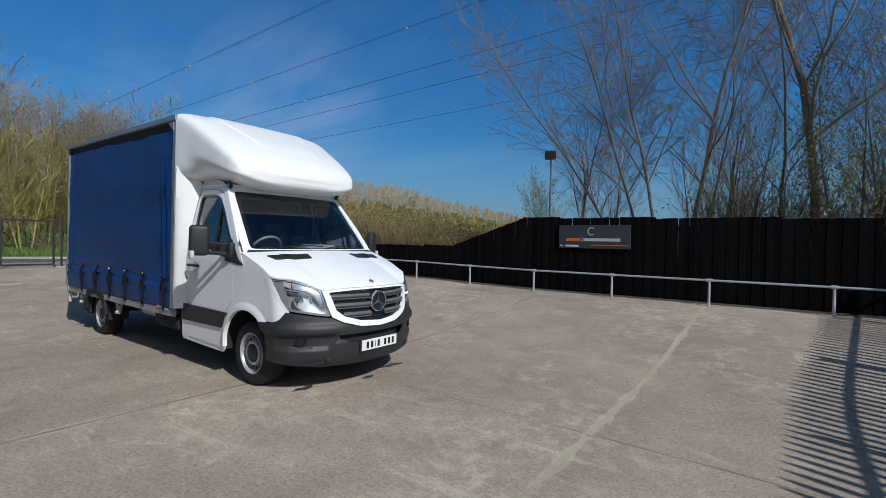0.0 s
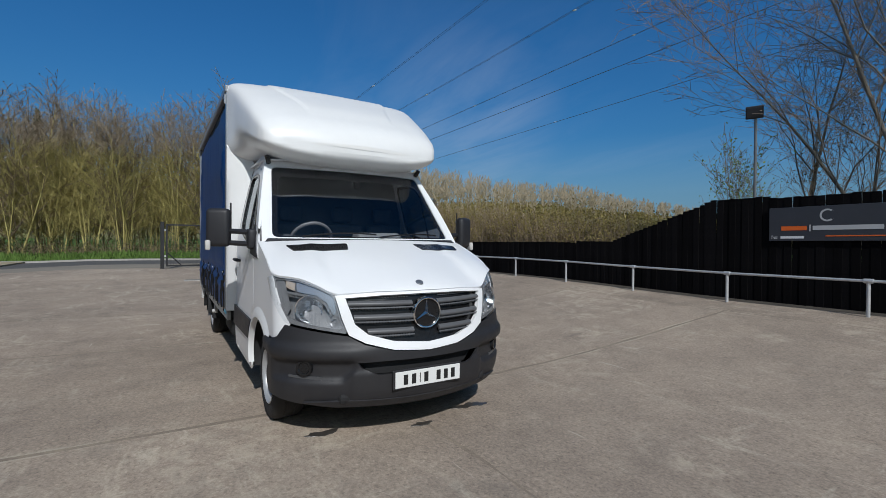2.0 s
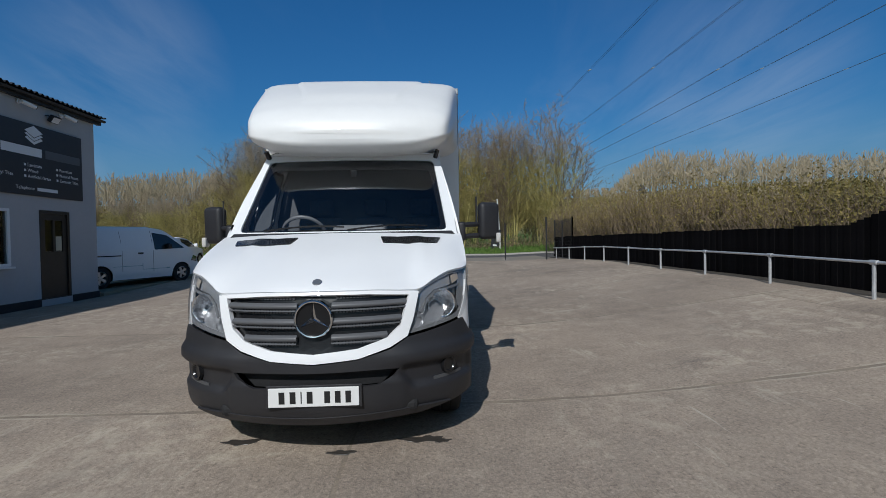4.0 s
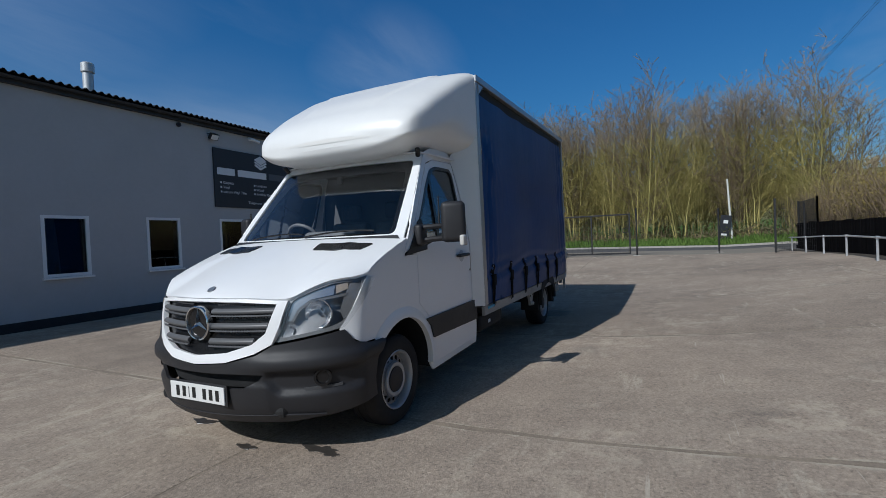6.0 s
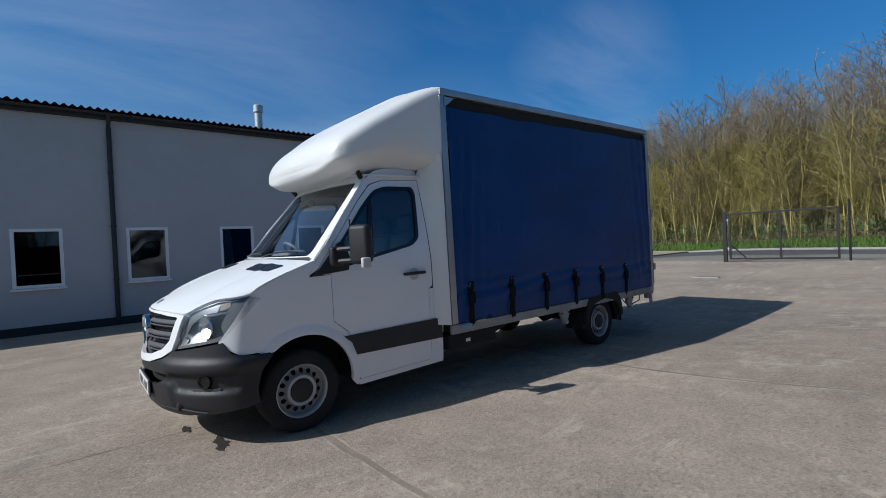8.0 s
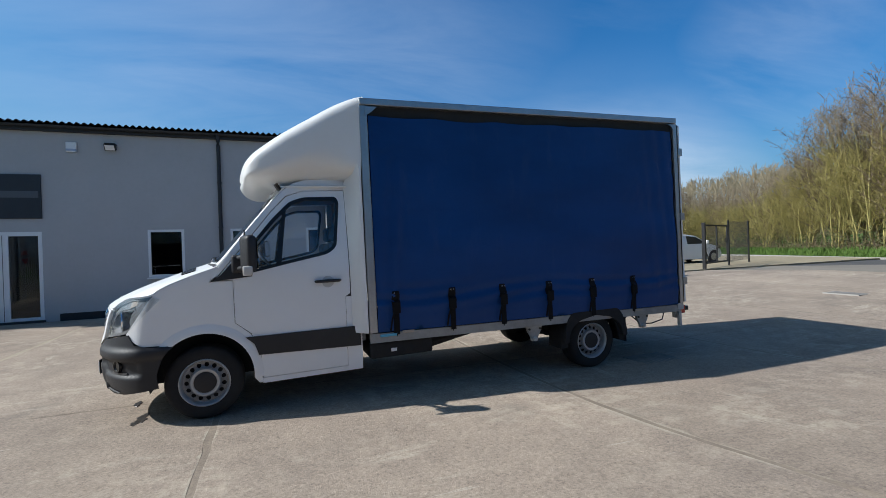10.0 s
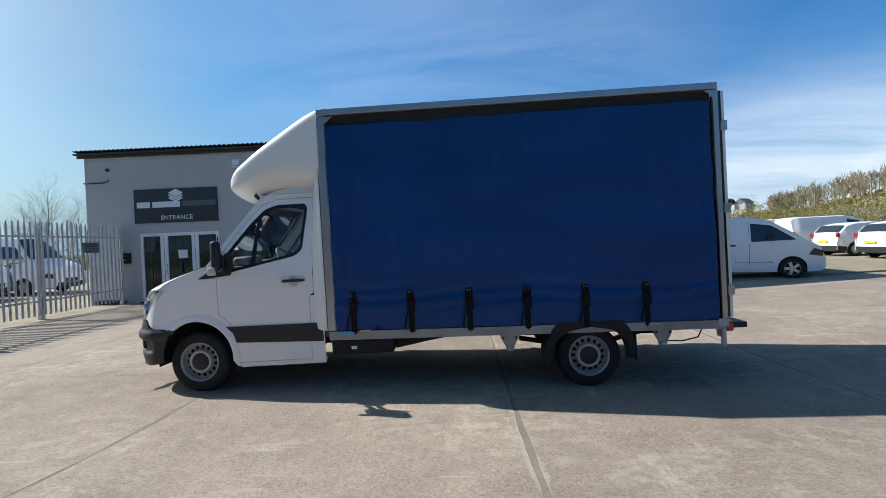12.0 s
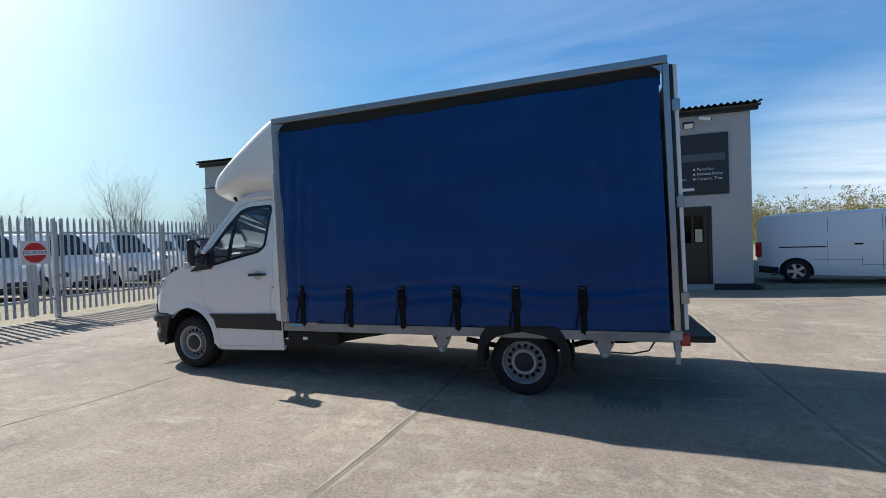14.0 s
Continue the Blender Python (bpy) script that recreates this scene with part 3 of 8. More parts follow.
yard = strip("pavement", M_joint, -17.6, 7.6, -8.03, 6.9, 100, 60, lambda x, y: gz(x, y) - 0.022)
tagged(yard, "weathered grey-brown concrete yard of large cast bays", "pavement", kind="structure")
apron = strip("apron", M_apron, -21.9, -17.62, -9.5, 6.85, 8, 16, lambda x, y: gz(-17.5, y) - 0.02)
tagged(apron, "worn tarmac apron between the gate and the road", "pavement", kind="structure")
road = strip("road", M_asphalt, -26.9, -18.9, -160, 160, 4, 120, lambda x, y: gz(-17.5, max(-9, min(9, y))) - 0.035, 0.2, 0.28)
tagged(road, "grey tarmac road passing the yard entrance", "road", kind="structure")
k = strip("kerb", M_kerb, -27.12, -26.88, -160, 160, 1, 120, lambda x, y: gz(-17.5, max(-9, min(9, y))) + 0.06, 0.3, 0.28)
tagged(k, "pale stone kerb between road and verge", "kerb", kind="structure")
parking = strip("gravel_parking", M_gravel, -30, -9.2, -40, -8.1, 20, 24, lambda x, y: gz(max(min(x, -11), -17), -7) + 0.015, 0.12)
tagged(parking, "pale gravel parking strip beside the building", "pavement", kind="structure")
compound = strip("compound", M_gravel, 7.75, 60, -40, 30, 20, 24, lambda x, y: gz(7.5, max(-7, min(7, y))) - 0.03, 0.12)
tagged(compound, "pale gravel compound behind the steel fence", "pavement", kind="structure")
margin = strip("margin", M_earth, -19.5, 9.2, 6.93, 8.6, 30, 3, lambda x, y: gz(max(x, -17), 7.0) - 0.03, 0.1)
tagged(margin, "strip of dark earth below the timber fence", "ground", kind="structure")

# ---- the white building ----
WY, WX0, WX1, EAVE = -8.07, -8.94, 8.70, 4.62
WIN_TOP, WIN_LOW, WIN_HALF = 2.18, 0.95, 0.415
WINDOWS = [1.90, -0.04, -2.02, -4.02, -5.96]
building = thing("building", "low white rendered workshop with a black corrugated roof", "building", kind="")
holes = [[(c - WIN_HALF, WIN_LOW), (c + WIN_HALF, WIN_LOW), (c + WIN_HALF, WIN_TOP), (c - WIN_HALF, WIN_TOP)] for c in WINDOWS]
holes.append([(4.50, 0.04), (7.00, 0.04), (7.00, 2.17), (4.50, 2.17)])
holes.append([(-8.02, 0.14), (-7.12, 0.14), (-7.12, 2.20), (-8.02, 2.20)])
part("wall", sheet_bm([(WX0, -0.2), (WX1, -0.2), (WX1, EAVE), (WX0, EAVE)], holes, 0.9, lambda u, v: Vector((u, WY, v)), 0.3, (0, 1, 0)), M_render, building)
BACK = -19.6
for nm, lo, hi in (("end_wall", (WX0, BACK, -0.2), (WX0 + 0.28, WY - 0.302, EAVE)), ("end_wall", (WX1 - 0.28, BACK, -0.2), (WX1, WY - 0.302, EAVE)), ("rear_wall", (WX0, BACK - 0.3, -0.2), (WX1, BACK - 0.002, EAVE))):
    part(nm, box_bm(lo, hi), M_render, building)
# added room lining, coloured near-black for the unlit depth behind the panes
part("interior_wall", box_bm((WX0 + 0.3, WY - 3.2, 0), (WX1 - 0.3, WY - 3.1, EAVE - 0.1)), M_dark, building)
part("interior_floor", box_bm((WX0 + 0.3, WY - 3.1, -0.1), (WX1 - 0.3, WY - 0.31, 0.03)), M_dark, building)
for lo, hi in (((WX0 - 0.02, WY + 0.002, -0.1), (-8.04, WY + 0.02, 0.16)), ((-7.10, WY + 0.002, -0.1), (4.2, WY + 0.02, 0.17)), ((7.55, WY + 0.002, -0.1), (8.55, WY + 0.02, 0.12))):
    part("plinth", box_bm(lo, hi, 0.004), M_plinth, building, "black bitumen plinth")


def roof_sheet():
    """Corrugated sheet, gently pitched, with its wavy eave over the fascia."""
    bm = bmesh.new()
    n = int((WX1 - WX0 + 0.5) / 0.146 * 6)
    rows = []
    for y, z in ((WY + 0.20, EAVE + 0.16), (WY - 6, EAVE + 0.55), (BACK - 0.4, EAVE + 0.2)):
        rows.append([(WX0 - 0.22 + (WX1 - WX0 + 0.42) * k / n, y, z + 0.028 * math.sin(2 * math.pi * k / 6)) for k in range(n + 1)])
    top = [[bm.verts.new(p) for p in r] for r in rows]
    low = [[bm.verts.new((p[0], p[1], p[2] - 0.012)) for p in r] for r in rows]
    for g in (top, low):
        for a, b in zip(g, g[1:]):
            for k in range(n):
                bm.faces.new((a[k], a[k + 1], b[k + 1], b[k]))
    for k in range(n):
        bm.faces.new((top[0][k], top[0][k + 1], low[0][k + 1], low[0][k]))
    return bm


part("roof", roof_sheet(), M_roof, building, "black corrugated sheet roof", smooth=True, angle=60)
part("fascia", box_bm((WX0 - 0.16, WY + 0.004, EAVE - 0.04), (WX1 + 0.16, WY + 0.10, EAVE + 0.125), 0.008), M_roof, building)
bm = bmesh.new()
gut = [(0.055 * math.cos(math.pi + math.pi * k / 8), 0.055 * math.sin(math.pi + math.pi * k / 8)) for k in range(9)]
gut_in = [(u * 0.88, v * 0.88) for u, v in reversed(gut)]
add_prism(bm, gut + gut_in, lambda u, v, w: Vector((WX0 - 0.18 + w, WY + 0.165 + u, EAVE + 0.085 + v)), WX1 - WX0 + 0.36)
part("gutter", bm, M_roof, building, "black half-round gutter", smooth=True)
part("downpipe", tube_bm([(0.60, WY + 0.165, EAVE + 0.05), (0.60, WY + 0.14, EAVE - 0.1), (0.60, WY + 0.06, EAVE - 0.22), (0.60, WY + 0.055, 0.12)], 0.048, 12), M_roof, building, "black downpipe", smooth=True)
for z in (3.4, 2.2, 1.0):
    part("pipe_clip", box_bm((0.54, WY + 0.002, z), (0.66, WY + 0.105, z + 0.03), 0.004), M_roof, building)
bm = lathe_bm([(0.10, 0), (0.105, 0), (0.105, 0.58), (0.13, 0.61), (0.13, 0.80), (0.10, 0.82), (0.09, 0.80)], Matrix.Translation((-2.97, -8.84, EAVE + 0.24)) @ pose(0, 0, 0, 90), 20, False)
part("flue", bm, M_galv, building, "short steel flue with a rain cap", smooth=True)


def window_unit(c):
    """A white framed window with sill, pane and its reveal."""
    w = new("window")
    w.parent = building
    tagged(w, "small white-framed casement window")
    x0, x1, z0, z1 = c - WIN_HALF + 0.002, c + WIN_HALF - 0.002, WIN_LOW + 0.002, WIN_TOP - 0.002
    fr = part("frame", sheet_bm([(x0, z0), (x1, z0), (x1, z1), (x0, z1)], [[(x0 + 0.062, z0 + 0.062), (x1 - 0.062, z0 + 0.062), (x1 - 0.062, z1 - 0.062), (x0 + 0.062, z1 - 0.062)]], 0.4, lambda u, v: Vector((u, WY + 0.008, v)), 0.07, (0, 1, 0)), M_upvc, w)
    part("pane", box_bm((x0 + 0.055, WY - 0.04, z0 + 0.055), (x1 - 0.055, WY - 0.028, z1 - 0.055)), M_winglass, w)
    part("sill", box_bm((x0 - 0.03, WY + 0.0105, z0 - 0.045), (x1 + 0.03, WY + 0.075, z0 - 0.004), 0.006), M_upvc, w)
    return w


for c in WINDOWS:
    window_unit(c)
# pale roller blind and curtain seen inside two of the windows
bm = bmesh.new()
pts = [(0.02 + 0.30 * k / 24, 0.035 * math.sin(k * 1.35)) for k in range(25)]
add_sheet(bm, [(0, WIN_LOW), (0.26, WIN_LOW), (0.20, WIN_TOP - 0.05), (0.0, WIN_TOP - 0.05)], [], 0.03, lambda u, v: Vector((-1.70 - u, WY - 0.16 + 0.02 * math.sin(u * 60), v)))
cur = mesh_object("curtain", bm, material("net_curtain", (0.55, 0.55, 0.52), 0.9, vary=0.1), True)
tagged(cur, "pale net curtain hanging inside a workshop window", "curtain")


def glazed_entrance():
    d = new("entrance_door")
    d.parent = building
    tagged(d, "white-framed glazed entrance with a central door")
    bars = [(4.502, 4.58), (5.15, 5.37), (6.13, 6.37), (6.92, 6.998)]
    for x0, x1 in bars:
        part("post", box_bm((x0, WY - 0.05, 0.042), (x1, WY + 0.012, 2.168), 0.004), M_upvc, d)
    for x0, x1 in zip([b[1] for b in bars], [b[0] for b in bars[1:]]):
        for z0, z1 in ((0.042, 0.12 if x0 != 5.37 else 0.22), (2.07, 2.168)):
            part("transom", box_bm((x0 + 0.001, WY - 0.048, z0), (x1 - 0.001, WY + 0.010, z1), 0.004), M_upvc, d)
        part("pane", box_bm((x0 - 0.01, WY - 0.03, 0.11), (x1 + 0.01, WY - 0.018, 2.08)), M_winglass, d)
    for x in (5.26, 6.25):
        part("leaf_seam", box_bm((x - 0.006, WY + 0.0125, 0.06), (x + 0.006, WY + 0.0145, 2.09)), M_letter_dim, d)
    part("door_pull", tube_bm([(6.16, WY + 0.013, 0.90), (6.16, WY + 0.05, 0.93), (6.16, WY + 0.05, 1.17), (6.16, WY + 0.013, 1.20)], 0.011), M_chrome, d)
    part("notice", box_bm((5.53, WY - 0.017, 1.36), (5.82, WY - 0.013, 1.62)), M_letter, d, "white paper notice")
    part("threshold", box_bm((4.48, WY - 0.04, -0.05), (7.02, WY + 0.14, 0.038), 0.006), M_plinth, d)


glazed_entrance()
sd = new("side_door")
sd.parent = building
tagged(sd, "dark brown half-glazed side door")
M_brown = material("dark_brown_door", (0.030, 0.024, 0.021), 0.4, vary=0.2)
part("frame", sheet_bm([(-8.01, 0.142), (-7.13, 0.142), (-7.13, 2.19), (-8.01, 2.19)], [[(-7.94, 0.16), (-7.20, 0.16), (-7.20, 2.12), (-7.94, 2.12)]], 0.5, lambda u, v: Vector((u, WY + 0.004, v)), 0.09, (0, 1, 0)), M_brown, sd)
part("leaf", sheet_bm([(-7.938, 0.162), (-7.202, 0.162), (-7.202, 2.118), (-7.938, 2.118)], [[(-7.83, 1.24), (-7.60, 1.24), (-7.60, 1.98), (-7.83, 1.98)], [(-7.54, 1.24), (-7.31, 1.24), (-7.31, 1.98), (-7.54, 1.98)]], 0.5, lambda u, v: Vector((u, WY - 0.03, v)), 0.045, (0, 1, 0)), M_brown, sd)
for c in (-7.715, -7.425):
    part("pane", box_bm((c - 0.11, WY - 0.055, 1.245), (c + 0.11, WY - 0.047, 1.975)), M_winglass, sd)
part("notice", box_bm((-7.80, WY - 0.045, 1.26), (-7.63, WY - 0.041, 1.60)), material("aged_paper", (0.55, 0.50, 0.36), 0.8, vary=0.1), sd, "yellowed paper notice in the glass")


pb = thing("post_box", "black wall-mounted letter box beside the entrance", "letter box")
part("body", box_bm((7.32, WY + 0.002, 1.25), (7.62, WY + 0.11, 1.58), 0.012), M_gloss_black, pb)
part("flap", box_bm((7.36, WY + 0.11, 1.46), (7.58, WY + 0.122, 1.51), 0.004), M_signdark, pb)
part("badge", lathe_bm([(0.0, 0), (0.025, 0), (0.025, 0.004), (0.0, 0.004)], Matrix.Translation((7.47, WY + 0.11, 1.37)), 14, False), M_chrome, pb)
al = thing("alarm_box", "small white alarm sounder on the wall", "alarm")
part("case", box_bm((3.74, WY + 0.002, 4.10), (3.96, WY + 0.07, 4.35), 0.02), M_upvc, al)
part("band", box_bm((3.742, WY + 0.068, 4.13), (3.958, WY + 0.074, 4.18), 0.001), material("faded_blue", (0.35, 0.42, 0.55), 0.5), al)


def flood_light(name, m, label, flat=True):
    """A small floodlight on a bracket, facing along its local +y."""
    f = thing(name, label, "floodlight", at=m)
    part("bracket", tube_bm([(-0.11, 0.0, 0.0), (-0.11, 0.08, 0.0), (-0.11, 0.10, -0.06)], 0.012), M_blacksteel, f)
    part("bracket", tube_bm([(0.11, 0.0, 0.0), (0.11, 0.08, 0.0), (0.11, 0.10, -0.06)], 0.012), M_blacksteel, f)
    tilt = pose(0, 0.12, -0.07, -35)
    part("housing", box_bm((-0.12, -0.05, -0.085), (0.12, 0.045, 0.085), 0.012, tilt), M_blacksteel, f)
    part("lens", box_bm((-0.10, 0.046, -0.068), (0.10, 0.051, 0.068), 0.002, tilt), M_upvc, f, "clear glass lens")
    return f


flood_light("floodlight", Matrix.Translation((3.03, WY, 4.32)), "small black floodlight on a wall bracket")
flood_light("floodlight", Matrix.Translation((-5.42, WY, 4.42)), "small black floodlight over the shop sign")
flood_light("floodlight", Matrix.Translation((-7.50, WY, 4.40)), "small black floodlight near the building corner")


def camera_dome(x, z):
    c = thing("security_camera", "white bullet security camera on a wall arm", "security camera", at=Matrix.Translation((x, WY, z)))
    part("base", lathe_bm([(0, 0), (0.055, 0), (0.055, 0.02), (0, 0.02)], None, 16, False), M_upvc, c, smooth=True)
    part("arm", tube_bm([(0, 0.02, 0), (0, 0.12, -0.02), (0, 0.18, -0.05)], 0.018), M_upvc, c, smooth=True)
    part("barrel", tube_bm([(0.10, 0.16, -0.03), (-0.16, 0.24, -0.10)], [0.045, 0.045], 12), M_upvc, c, smooth=True)
    part("eye", tube_bm([(-0.16, 0.24, -0.10), (-0.175, 0.245, -0.104)], [0.036, 0.036], 12), M_gloss_black, c)


for x in (-6.68, -7.85):
    camera_dome(x, 4.52)
vent = thing("wall_vent", "small dark round outlet high on the wall", "vent")
part("ring", lathe_bm([(0.03, 0.002), (0.055, 0.002), (0.055, 0.05), (0.03, 0.05)], Matrix.Translation((-4.52, WY, 4.50)), 16), M_roof, vent, smooth=True)
part("core", lathe_bm([(0.0, 0.002), (0.0305, 0.002), (0.0305, 0.03), (0.0, 0.03)], Matrix.Translation((-4.52, WY, 4.50)), 16, False), M_dark, vent)
vent = thing("wall_vent", "pair of dark cable outlets with a short pipe", "vent")
part("ring", lathe_bm([(0.0, 0.002), (0.05, 0.002), (0.05, 0.05), (0.0, 0.05)], Matrix.Translation((7.95, WY, 4.20)), 16, False), M_roof, vent, smooth=True)
part("pipe", tube_bm([(7.93, WY + 0.03, 3.88), (7.93, WY + 0.06, 3.84), (8.05, WY + 0.05, 3.80), (8.72, WY + 0.03, 3.80)], 0.02), M_roof, vent, smooth=True)


def sign_frame(x, z):
    """Lettering on the building stands in the wall's plane, read from the yard."""
    return Matrix.Translation((x, WY + 0.047, z)) @ pose(0, 0, 0, 90, 0, 180)


def bar(sign, name, x0, x1, z0, z1, mat, y=0.0, label=""):
    return part(name, box_bm((min(x0, x1), WY + 0.0455 + y, z0), (max(x0, x1), WY + 0.0485 + y, z1)), mat, sign, label)


def diamond(sign, cx, cz, s):
    """Three stacked lozenges, a plain emblem."""
    for dz, m in ((-0.55, M_letter), (0.0, M_signdark), (0.12, M_letter), (0.62, M_signdark), (0.74, M_letter)):
        bm = bmesh.new()
        k = 0.06 if m is M_signdark else 0.0
        add_prism(bm, [(-s, 0), (0, -0.55 * s), (s, 0), (0, 0.55 * s)], lambda u, v, w: Vector((cx + u, WY + 0.0455 + w + 0.0008 * (dz + 1), cz + v + dz * s * 0.5)), 0.003)
        part("emblem", bm, m, sign)


fs = thing("shop_sign", "large black sign board with white lettering in three columns", "sign")
part("board", box_bm((-8.43, WY + 0.004, 2.50), (-5.43, WY + 0.044, 4.09), 0.004), M_signdark, fs)
diamond(fs, -7.00, 3.84, 0.24)
for x0, x1 in ((-5.52, -6.08), (-6.18, -7.20)):
    bar(fs, "name_bar", x0, x1, 3.38, 3.57, M_letter, label="white bar in place of a trade name")
bar(fs, "name_bar", -7.30, -8.35, 3.38, 3.57, M_letter_dim, label="faint grey bar in place of a trade name")
for x, rows in ((-5.60, ("Carpets", "Vinyl", "Luxury Vinyl Tiles")), (-6.72, ("Laminate", "Wood", "Artificial Grass")), (-7.60, ("Porcelain", "Natural Stone", "Ceramic Tiles"))):
    for k, words in enumerate(rows):
        z = 3.17 - 0.125 * k
        bar(fs, "bullet", x, x - 0.05, z - 0.025, z + 0.025, M_letter)
        text_part("lettering", words, 0.105, sign_frame(x - 0.09, z), M_letter, fs)
text_part("lettering", "Telephone", 0.11, sign_frame(-6.50, 2.655), M_letter, fs)
bar(fs, "number_bar", -7.05, -7.62, 2.615, 2.69, M_letter, label="white bar in place of a number")
es = thing("entrance_sign", "black sign board with an emblem over the entrance", "sign")
part("board", box_bm((4.48, WY + 0.004, 2.485), (7.13, WY + 0.044, 3.54), 0.004), M_signdark, es)
diamond(es, 5.79, 3.31, 0.24)
bar(es, "name_bar", 7.04, 6.62, 2.96, 3.14, M_letter)
bar(es, "name_bar", 6.54, 5.66, 2.96, 3.14, M_letter, label="white bar in place of a trade name")
bar(es, "name_bar", 5.58, 4.53, 2.98, 3.14, M_letter_dim)
text_part("lettering", "ENTRANCE", 0.20, sign_frame(5.78, 2.635), M_letter, es, align="CENTER")

# ---- timber fence, rail and trade sign along the yard ----
FY = 7.38
fence = thing("timber_fence", "black-stained close-board fence, stepped down along the yard", "fence")


def fence_top(x):
    if x > -1.05:
        return 2.25 - 0.018 * (x + 1.05)
    if x > -3.40:
        return 1.47 + (2.25 - 1.47) * (x + 3.40) / 2.35
    return 1.47 - 0.004 * (-3.40 - x)


def fence_floor(x):
    return gz(max(x, -17), 7.0) - 0.03


for z in (0.75, 1.25):
    part("rail", box_bm((-20.0, FY + 0.03, z), (9.0, FY + 0.10, z + 0.09), 0.004), M_fence, fence)
part("rail", box_bm((-1.2, FY + 0.03, 1.9), (9.0, FY + 0.10, 1.99), 0.004), M_fence, fence)
x = -19.5
while x < 9:
    part("post", box_bm((x, FY + 0.102, 0.0), (x + 0.1, FY + 0.2, fence_top(x) - 0.08), 0.004), M_fence, fence)
    x += 2.4
part("gravel_board", box_bm((-20.0, FY + 0.012, 0.2), (9.0, FY + 0.029, 0.52), 0.003), M_fence, fence)

rail = thing("guard_rail", "galvanised tube knee rail on short posts", "railing")
RY, RH = 6.71, 0.50
posts = [7.05 - 1.865 * k for k in range(14)]
for x in posts:
    z = fence_floor(x)
    part("post", tube_bm([(x, RY, z - 0.1), (x, RY, z + RH - 0.02)], 0.024, 10), M_galv, rail, smooth=True)
    part("fitting", lathe_bm([(0.0, -0.05), (0.034, -0.05), (0.034, 0.05), (0.0, 0.05)], Matrix.Translation((x, RY, z + RH)) @ pose(0, 0, 0, 0, 0, 90), 10, False), M_galv, rail, smooth=True)
part("tube", tube_bm([(x, RY, fence_floor(x) + RH) for x in [7.3] + posts + [-17.6]], 0.021, 10), M_galv, rail, smooth=True)

ts = thing("trade_sign", "dark grey trade sign with orange and grey bars on the fence", "sign")
part("board", box_bm((-0.045, FY - 0.05, 1.476), (1.665, FY - 0.022, 2.035), 0.004), material("sign_panel_grey", (0.050, 0.052, 0.060), 0.35, vary=0.08), ts)


def fbar(name, x0, x1, z0, z1, mat, label=""):
    part(name, box_bm((x0, FY - 0.0535, z0), (x1, FY - 0.0505, z1)), mat, ts, label)


M_grey_letter = material("sign_pale_grey", (0.50, 0.50, 0.50), 0.5)
fbar("name_bar", 0.14, 0.50, 1.65, 1.72, M_orange, "orange bar in place of a trade name")
fbar("name_bar", 0.535, 0.55, 1.63, 1.74, M_grey_letter)
fbar("name_bar", 0.58, 1.44, 1.65, 1.72, M_grey_letter, "grey bar in place of a trade name")
fbar("stripe", 0.75, 1.63, 1.545, 1.563, M_orange)
text_part("lettering", "Tel:", 0.07, Matrix.Translation((-0.02, FY - 0.0525, 1.535)) @ pose(0, 0, 0, 90), M_letter, ts)
fbar("number_bar", 0.13, 0.46, 1.515, 1.555, M_letter, "white bar in place of a number")
bm = bmesh.new()
add_lathe(bm, [(0.075, -0.0535), (0.10, -0.0535), (0.10, -0.0505), (0.075, -0.0505)], Matrix.Translation((0.77, FY, 1.885)), 28)
bmesh.ops.delete(bm, geom=[v for v in bm.verts if v.co.x > 0.82 and abs(v.co.z - 1.885) < 0.05], context="VERTS")
part("emblem", bm, M_grey_letter, ts)

# ---- steel palisade fence across the front of the yard ----
PX = 7.45
pal = thing("palisade_fence", "galvanised steel palisade fence with pointed pales", "fence")
for z in (0.45, 2.05):
    for y0, y1 in ((-7.95, -2.30), (-2.10, -1.65), (-1.60, 7.2)):
        part("rail", box_bm((PX + 0.012, y0, z), (PX + 0.055, y1, z + 0.05), 0.003), M_galv, pal)
for y in (-7.9, -5.15, -2.2, 0.55, 3.3, 6.05, 7.15):
    part("post", box_bm((PX + 0.058, y - 0.05, 0.0), (PX + 0.16, y + 0.05, 2.35), 0.004), M_galv, pal)
for y in (-2.30, -2.12, -1.62):
    part("gate_post", box_bm((PX - 0.03, y - 0.028, 0.1), (PX + 0.05, y + 0.028, 2.42), 0.004), M_galv, pal)
ne = thing("no_entry_sign", "white square plate with a red no entry disc", "sign")
part("plate", box_bm((PX - 0.052, -1.96, 1.32), (PX - 0.046, -1.40, 1.88), 0.002), M_plate, ne)
part("disc", lathe_bm([(0, 0), (0.235, 0), (0.235, 0.003), (0, 0.003)], Matrix.Translation((PX - 0.0525, -1.68, 1.60)) @ pose(0, 0, 0, 0, 0, 90), 36, False), M_red, ne)
part("bar", box_bm((PX - 0.0585, -1.90, 1.54), (PX - 0.056, -1.46, 1.66)), M_letter, ne)
text_part("lettering", "NO ENTRY", 0.095, Matrix.Translation((PX - 0.0595, -1.68, 1.60)) @ pose(0, 0, 0, 90, 0, -90), M_ink, ne, align="CENTER", depth=0.0008)
ns = thing("notice_plate", "small weathered grey notice plate on the pales", "sign")
part("plate", box_bm((PX - 0.052, -6.9, 1.62), (PX - 0.046, -6.3, 1.92), 0.002), M_alu, ns)
for k in range(4):
    part("line_bar", box_bm((PX - 0.055, -6.84, 1.86 - 0.065 * k), (PX - 0.0525, -6.38, 1.88 - 0.065 * k)), M_signdark, ns)

# ---- gates towards the road ----


